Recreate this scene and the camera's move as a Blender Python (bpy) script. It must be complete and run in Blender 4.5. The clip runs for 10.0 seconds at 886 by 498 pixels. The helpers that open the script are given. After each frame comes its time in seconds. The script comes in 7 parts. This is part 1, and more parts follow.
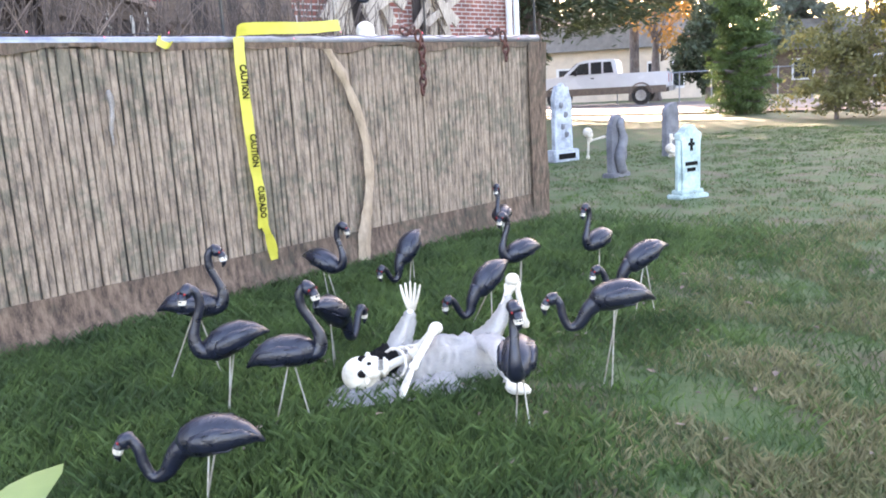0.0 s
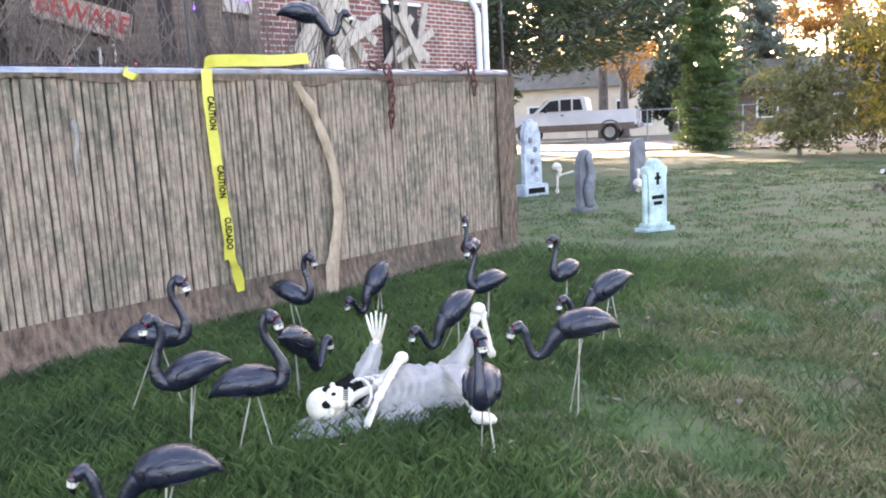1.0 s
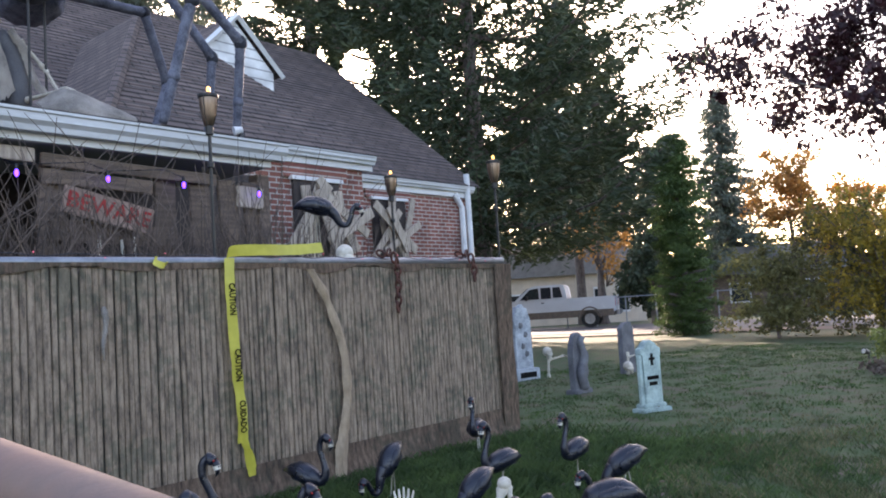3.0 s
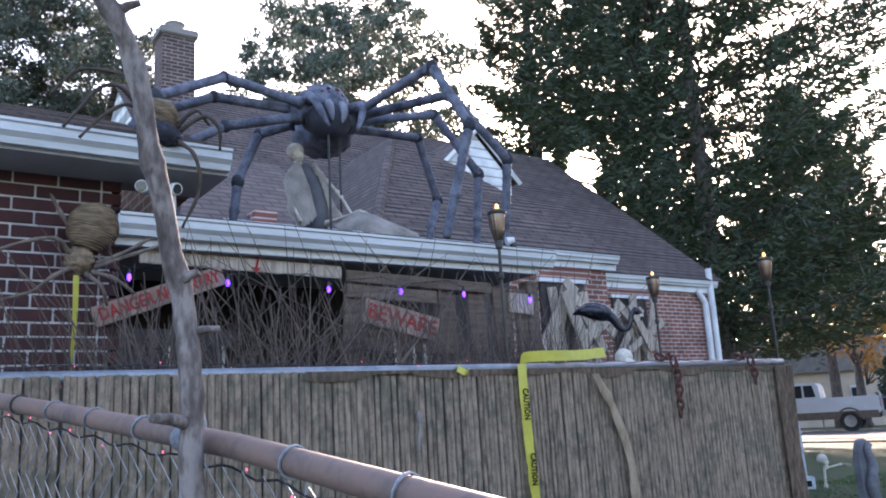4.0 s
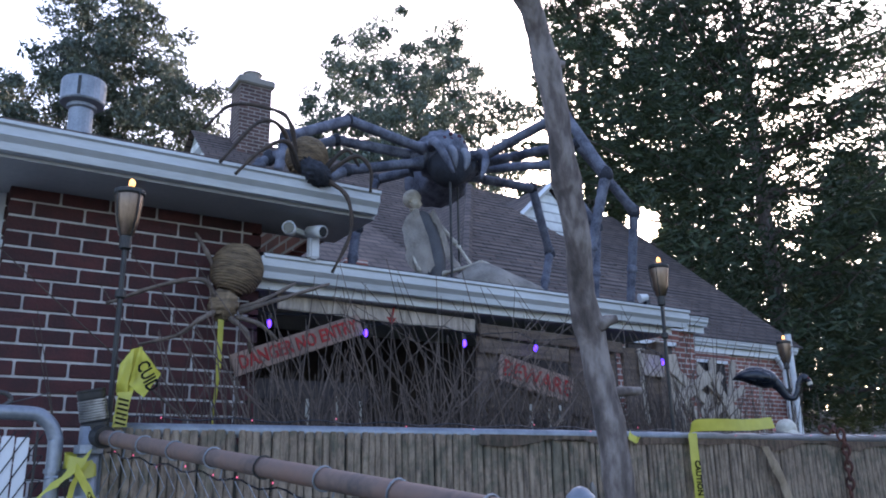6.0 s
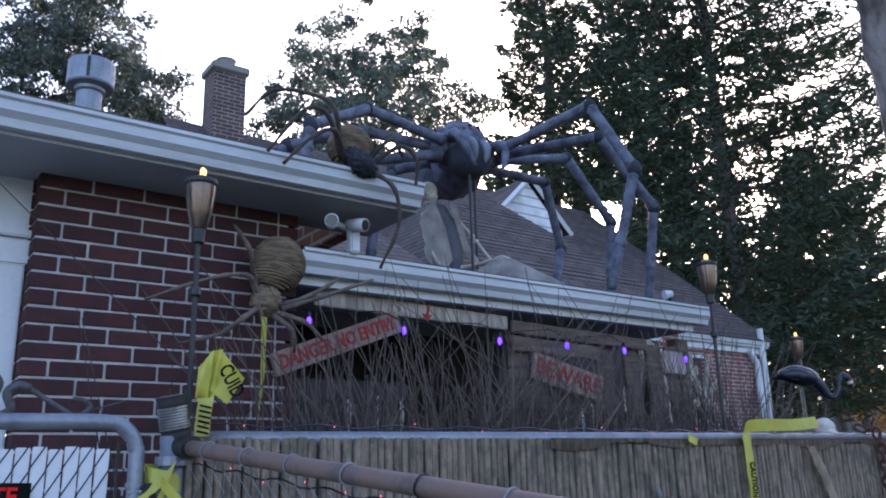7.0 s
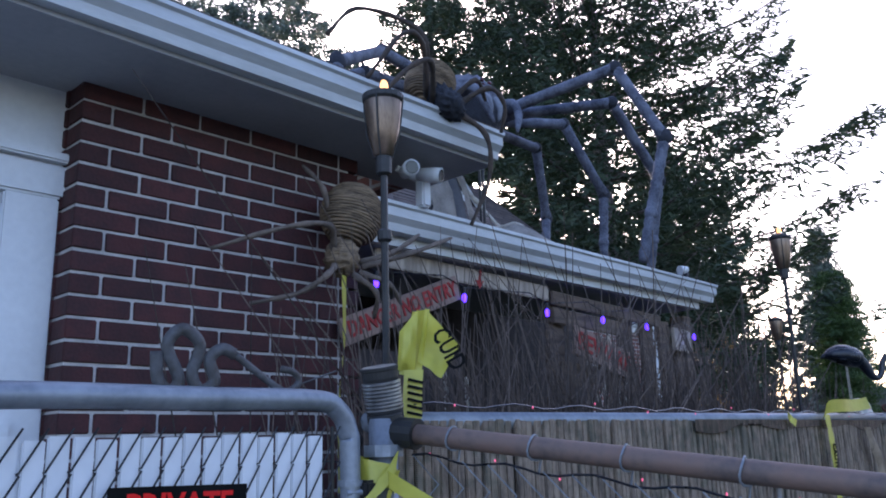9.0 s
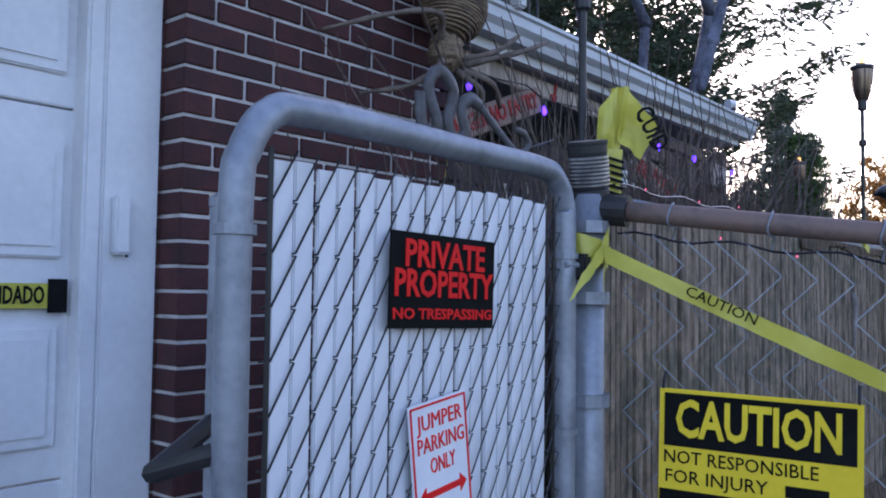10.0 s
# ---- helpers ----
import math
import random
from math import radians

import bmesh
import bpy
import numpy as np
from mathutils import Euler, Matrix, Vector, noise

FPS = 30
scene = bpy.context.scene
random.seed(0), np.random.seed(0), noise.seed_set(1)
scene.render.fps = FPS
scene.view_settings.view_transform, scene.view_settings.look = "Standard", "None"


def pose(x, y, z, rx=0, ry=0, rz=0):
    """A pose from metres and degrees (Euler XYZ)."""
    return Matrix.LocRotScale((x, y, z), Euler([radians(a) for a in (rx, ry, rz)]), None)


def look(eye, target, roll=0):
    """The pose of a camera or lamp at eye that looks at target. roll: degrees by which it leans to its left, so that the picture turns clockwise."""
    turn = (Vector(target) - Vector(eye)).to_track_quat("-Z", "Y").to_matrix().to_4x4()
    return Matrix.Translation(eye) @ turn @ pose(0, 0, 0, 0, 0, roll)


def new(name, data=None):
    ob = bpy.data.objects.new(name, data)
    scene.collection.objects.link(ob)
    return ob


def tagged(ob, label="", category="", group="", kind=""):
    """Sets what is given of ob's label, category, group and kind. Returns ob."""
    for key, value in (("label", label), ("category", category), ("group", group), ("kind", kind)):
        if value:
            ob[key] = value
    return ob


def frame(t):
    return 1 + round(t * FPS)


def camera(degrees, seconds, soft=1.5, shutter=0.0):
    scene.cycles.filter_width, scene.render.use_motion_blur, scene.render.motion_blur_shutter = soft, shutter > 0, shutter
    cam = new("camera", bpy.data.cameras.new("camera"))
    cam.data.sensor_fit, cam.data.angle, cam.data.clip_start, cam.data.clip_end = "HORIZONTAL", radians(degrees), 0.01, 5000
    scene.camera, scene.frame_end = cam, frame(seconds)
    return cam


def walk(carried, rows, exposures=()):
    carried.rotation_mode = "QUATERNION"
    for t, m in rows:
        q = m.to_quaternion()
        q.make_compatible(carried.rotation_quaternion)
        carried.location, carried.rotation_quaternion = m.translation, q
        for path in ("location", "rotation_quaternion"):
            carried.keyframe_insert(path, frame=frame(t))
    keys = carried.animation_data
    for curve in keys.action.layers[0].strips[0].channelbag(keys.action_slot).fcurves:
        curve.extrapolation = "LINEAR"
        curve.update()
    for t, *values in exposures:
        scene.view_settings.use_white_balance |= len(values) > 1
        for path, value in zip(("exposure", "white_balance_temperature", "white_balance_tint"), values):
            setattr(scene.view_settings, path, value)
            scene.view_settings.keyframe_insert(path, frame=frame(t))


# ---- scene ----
cam = camera(57.0, 10.0, soft=1.9)
PATH = [
    (0, (0.454, -3.264, 0.962), (1.861, -1.897, 0.57), -3.3),
    (0.5, (0.48, -3.279, 0.954), (1.889, -1.911, 0.572), -3.4),
    (1, (0.464, -3.281, 0.942), (1.931, -1.957, 0.632), -3.0),
    (1.5, (0.458, -3.286, 0.932), (2.096, -2.144, 0.809), -3.1),
    (2, (0.432, -3.275, 0.932), (2.19, -2.323, 0.869), -3.1),
    (2.5, (0.344, -3.276, 0.924), (2.064, -2.254, 0.896), -3.9),
    (3, (0.253, -3.27, 0.919), (1.784, -1.991, 1.066), -3.7),
    (3.2, (0.187, -3.282, 0.924), (1.628, -1.914, 1.155), -3.4),
    (4.3, (-0.159, -3.114, 0.976), (0.881, -1.464, 1.421), -2.8),
    (4.5, (-0.194, -3.087, 0.978), (0.803, -1.415, 1.438), -1.9),
    (5, (-0.221, -2.956, 0.99), (0.711, -1.26, 1.496), -0.0),
    (5.5, (-0.284, -2.807, 1.006), (0.681, -1.146, 1.56), -0.0),
    (6.8, (-0.657, -2.32, 1.079), (0.47, -0.754, 1.604), -2.1),
    (7, (-0.705, -2.263, 1.09), (0.428, -0.703, 1.62), -1.5),
    (7.5, (-0.864, -2.06, 1.084), (0.336, -0.551, 1.614), -2.1),
    (8, (-1.012, -1.847, 1.122), (0.284, -0.406, 1.616), -3.6),
    (8.5, (-1.054, -1.553, 1.137), (0.301, -0.16, 1.611), -1.3),
    (9, (-1.16, -1.291, 1.15), (0.259, 0.04, 1.615), -1.7),
    (9.5, (-1.325, -1.075, 1.115), (0.17, 0.212, 1.446), -2.3),
    (10, (-1.414, -0.822, 1.015), (0.116, 0.463, 1.112), 0.7),
]
walk(cam, [(t, look(eye, target, roll)) for t, eye, target, roll in PATH],
     exposures=[(0, 3.95, 7400, 28), (1.0, 3.75, 7400, 28), (2.0, 2.45, 7400, 26), (3.2, 2.45, 6700, 24), (4.5, 2.35, 6150, 24), (5.5, 2.05, 6000, 24), (7.5, 1.88, 5750, 25), (9.2, 1.80, 5650, 26), (10, 1.90, 5850, 28)])

# ---- world, sun, exposure ----
SUN_AZ, SUN_EL = 43.6, 17.2
world = bpy.data.worlds.new("sky")
scene.world = world
world.use_nodes = True
wn = world.node_tree.nodes
sky = wn.new("ShaderNodeTexSky")
sky.sky_type, sky.sun_disc = "NISHITA", False
sky.sun_elevation, sky.sun_rotation = radians(SUN_EL), radians(90 - SUN_AZ)
sky.air_density, sky.dust_density = 1.0, 2.5
world.node_tree.links.new(sky.outputs[0], wn["Background"].inputs[0])
wn["Background"].inputs[1].default_value = 0.15
sun_data = bpy.data.lights.new("sun", "SUN")
sun_data.energy, sun_data.angle, sun_data.color = 3.0, radians(0.6), (1.0, 0.86, 0.68)
sun = new("sun", sun_data)
sa, se = radians(SUN_AZ), radians(SUN_EL)
sun.matrix_world = look((40 * math.cos(sa) * math.cos(se), 40 * math.sin(sa) * math.cos(se), 40 * math.sin(se)), (0, 0, 0))


# ---- materials ----
def mat(name, c1, c2=None, rough=0.7, metal=0.0, scale=8.0, fine=60.0, bump=0.15, spread=0.5, rnd=0.0, trans=0.0, c3=None, stretch=(1, 1, 1)):
    """Two-scale noise colour, bump and roughness variation; rnd: change from piece to piece."""
    m = bpy.data.materials.new(name)
    m.use_nodes = True
    n, l = m.node_tree.nodes, m.node_tree.links
    b = n["Principled BSDF"]
    c2 = c2 or tuple(v * 0.6 for v in c1)
    place = n.new("ShaderNodeNewGeometry")
    mp = n.new("ShaderNodeMapping")
    mp.inputs["Scale"].default_value = stretch
    l.new(place.outputs["Position"], mp.inputs[0])
    big, small = n.new("ShaderNodeTexNoise"), n.new("ShaderNodeTexNoise")
    for t, s in ((big, scale), (small, fine)):
        t.inputs["Scale"].default_value, t.inputs["Detail"].default_value = s, 6.0
        l.new(mp.outputs[0], t.inputs["Vector"])
    add = n.new("ShaderNodeMath")
    add.operation = "MULTIPLY_ADD"
    l.new(small.outputs[0], add.inputs[0])
    add.inputs[1].default_value = 0.45
    l.new(big.outputs[0], add.inputs[2])
    ramp = n.new("ShaderNodeValToRGB")
    e = ramp.color_ramp.elements
    e[0].position, e[1].position = 0.72 - spread * 0.35, 0.72 + spread * 0.35
    e[0].color, e[1].color = (*c2, 1), (*c1, 1)
    if c3:
        mid = e.new(0.72)
        mid.color = (*c3, 1)
    l.new(add.outputs[0], ramp.inputs[0])
    out = ramp.outputs[0]
    if rnd:
        info, geo = n.new("ShaderNodeObjectInfo"), n.new("ShaderNodeNewGeometry")
        both = n.new("ShaderNodeMath")
        both.operation = "ADD"
        l.new(info.outputs["Random"], both.inputs[0])
        l.new(geo.outputs["Random Per Island"], both.inputs[1])
        rng = n.new("ShaderNodeMapRange")
        rng.inputs[1].default_value, rng.inputs[2].default_value = 0.0, 2.0
        rng.inputs[3].default_value, rng.inputs[4].default_value = 1 - rnd, 1 + rnd
        l.new(both.outputs[0], rng.inputs[0])
        hsv = n.new("ShaderNodeHueSaturation")
        l.new(rng.outputs[0], hsv.inputs["Value"])
        l.new(out, hsv.inputs["Color"])
        out = hsv.outputs[0]
    l.new(out, b.inputs["Base Color"])
    rr = n.new("ShaderNodeMapRange")
    rr.inputs[3].default_value, rr.inputs[4].default_value = max(0.05, rough - 0.12), min(1.0, rough + 0.12)
    l.new(big.outputs[0], rr.inputs[0])
    l.new(rr.outputs[0], b.inputs["Roughness"])
    b.inputs["Metallic"].default_value = metal
    if bump:
        bp = n.new("ShaderNodeBump")
        bp.inputs["Strength"].default_value, bp.inputs["Distance"].default_value = bump, 0.01
        l.new(add.outputs[0], bp.inputs["Height"])
        l.new(bp.outputs[0], b.inputs["Normal"])
    if trans:
        tr, mx = n.new("ShaderNodeBsdfTranslucent"), n.new("ShaderNodeMixShader")
        l.new(out, tr.inputs[0])
        mx.inputs[0].default_value = trans
        l.new(b.outputs[0], mx.inputs[1])
        l.new(tr.outputs[0], mx.inputs[2])
        l.new(mx.outputs[0], n["Material Output"].inputs[0])
    return m


def sheer(name, colour, cover):
    """Loose-woven gauze: threads with open gaps."""
    m = mat(name, colour, tuple(v * 0.75 for v in colour), rough=0.95, scale=20, fine=150)
    n, l = m.node_tree.nodes, m.node_tree.links
    tp, mx = n.new("ShaderNodeBsdfTransparent"), n.new("ShaderNodeMixShader")
    mx.inputs[0].default_value = cover
    l.new(tp.outputs[0], mx.inputs[1])
    l.new(n["Principled BSDF"].outputs[0], mx.inputs[2])
    l.new(mx.outputs[0], n["Material Output"].inputs[0])
    return m


def matte(m):
    m.node_tree.nodes["Principled BSDF"].inputs["Specular IOR Level"].default_value = 0.08
    return m


def glow(name, colour, strength):
    m = bpy.data.materials.new(name)
    m.use_nodes = True
    b = m.node_tree.nodes["Principled BSDF"]
    b.inputs["Base Color"].default_value = (*colour, 1)
    b.inputs["Emission Color"].default_value = (*colour, 1)
    b.inputs["Emission Strength"].default_value = strength
    return m


def courses(name, c1, c2, gap, wide, high, joint, axis_swap, rough=0.85, bump=0.5):
    """Brick or shingle coursing for walls and roofs that stay far off."""
    m = bpy.data.materials.new(name)
    m.use_nodes = True
    n, l = m.node_tree.nodes, m.node_tree.links
    b = n["Principled BSDF"]
    tc, sep, com = n.new("ShaderNodeTexCoord"), n.new("ShaderNodeSeparateXYZ"), n.new("ShaderNodeCombineXYZ")
    l.new(tc.outputs["Object"], sep.inputs[0])
    l.new(sep.outputs[axis_swap[0]], com.inputs[0])
    l.new(sep.outputs[axis_swap[1]], com.inputs[1])
    br = n.new("ShaderNodeTexBrick")
    br.inputs["Scale"].default_value = 1.0
    br.inputs["Brick Width"].default_value, br.inputs["Row Height"].default_value = wide, high
    br.inputs["Mortar Size"].default_value = joint
    br.inputs["Color1"].default_value, br.inputs["Color2"].default_value = (*c1, 1), (*c2, 1)
    br.inputs["Mortar"].default_value = (*gap, 1)
    l.new(com.outputs[0], br.inputs["Vector"])
    ns, hs = n.new("ShaderNodeTexNoise"), n.new("ShaderNodeHueSaturation")
    ns.inputs["Scale"].default_value, ns.inputs["Detail"].default_value = 3.0, 8.0
    l.new(tc.outputs["Object"], ns.inputs["Vector"])
    rg = n.new("ShaderNodeMapRange")
    rg.inputs[1].default_value, rg.inputs[2].default_value = 0.3, 0.7
    rg.inputs[3].default_value, rg.inputs[4].default_value = 0.7, 1.3
    l.new(ns.outputs[0], rg.inputs[0])
    l.new(rg.outputs[0], hs.inputs["Value"])
    l.new(br.outputs["Color"], hs.inputs["Color"])
    l.new(hs.outputs[0], b.inputs["Base Color"])
    b.inputs["Roughness"].default_value = rough
    bp = n.new("ShaderNodeBump")
    bp.inputs["Strength"].default_value, bp.inputs["Distance"].default_value = bump, 0.01
    bp.invert = True
    l.new(br.outputs["Fac"], bp.inputs["Height"])
    l.new(bp.outputs[0], b.inputs["Normal"])
    return m


def screen(name, pale, mid, dark, stain):
    """Burlap over reeds: coarse weave, blotchy stains and faint green mould."""
    m = mat(name, pale, dark, scale=20, fine=120, bump=0, rough=1.0, c3=mid, spread=0.55, rnd=0.16, stretch=(2.2, 2.2, 0.55))
    n, l = m.node_tree.nodes, m.node_tree.links
    b = n["Principled BSDF"]
    b.inputs["Specular IOR Level"].default_value = 0.1
    src = b.inputs["Base Color"].links[0].from_socket
    geo = n.new("ShaderNodeNewGeometry")
    spots, big = n.new("ShaderNodeTexNoise"), n.new("ShaderNodeTexNoise")
    spots.inputs["Scale"].default_value, spots.inputs["Detail"].default_value = 24.0, 9.0
    big.inputs["Scale"].default_value, big.inputs["Detail"].default_value = 3.2, 5.0
    add = n.new("ShaderNodeMath")
    add.operation = "MULTIPLY_ADD"
    add.inputs[1].default_value = 0.8
    ramp = n.new("ShaderNodeMapRange")
    ramp.inputs[1].default_value, ramp.inputs[2].default_value, ramp.inputs[3].default_value, ramp.inputs[4].default_value = 0.90, 1.05, 0.0, 0.50
    mix = n.new("ShaderNodeMix")
    mix.data_type = "RGBA"
    for t in (spots, big):
        l.new(geo.outputs["Position"], t.inputs["Vector"])
    l.new(spots.outputs[0], add.inputs[0])
    l.new(big.outputs[0], add.inputs[2])
    l.new(add.outputs[0], ramp.inputs[0])
    l.new(ramp.outputs[0], mix.inputs[0])
    l.new(src, mix.inputs[6])
    mix.inputs[7].default_value = (*stain, 1)
    l.new(mix.outputs[2], b.inputs["Base Color"])
    wx, wz, wsum, bp = n.new("ShaderNodeTexWave"), n.new("ShaderNodeTexWave"), n.new("ShaderNodeMath"), n.new("ShaderNodeBump")
    for w, d in ((wx, "X"), (wz, "Z")):
        w.bands_direction = d
        w.inputs["Scale"].default_value, w.inputs["Distortion"].default_value, w.inputs["Detail"].default_value = 75.0, 3.0, 2.0
        l.new(geo.outputs["Position"], w.inputs["Vector"])
    l.new(wx.outputs["Fac"], wsum.inputs[0])
    l.new(wz.outputs["Fac"], wsum.inputs[1])
    bp.inputs["Strength"].default_value, bp.inputs["Distance"].default_value = 0.6, 0.002
    l.new(wsum.outputs[0], bp.inputs["Height"])
    l.new(bp.outputs[0], b.inputs["Normal"])
    return m


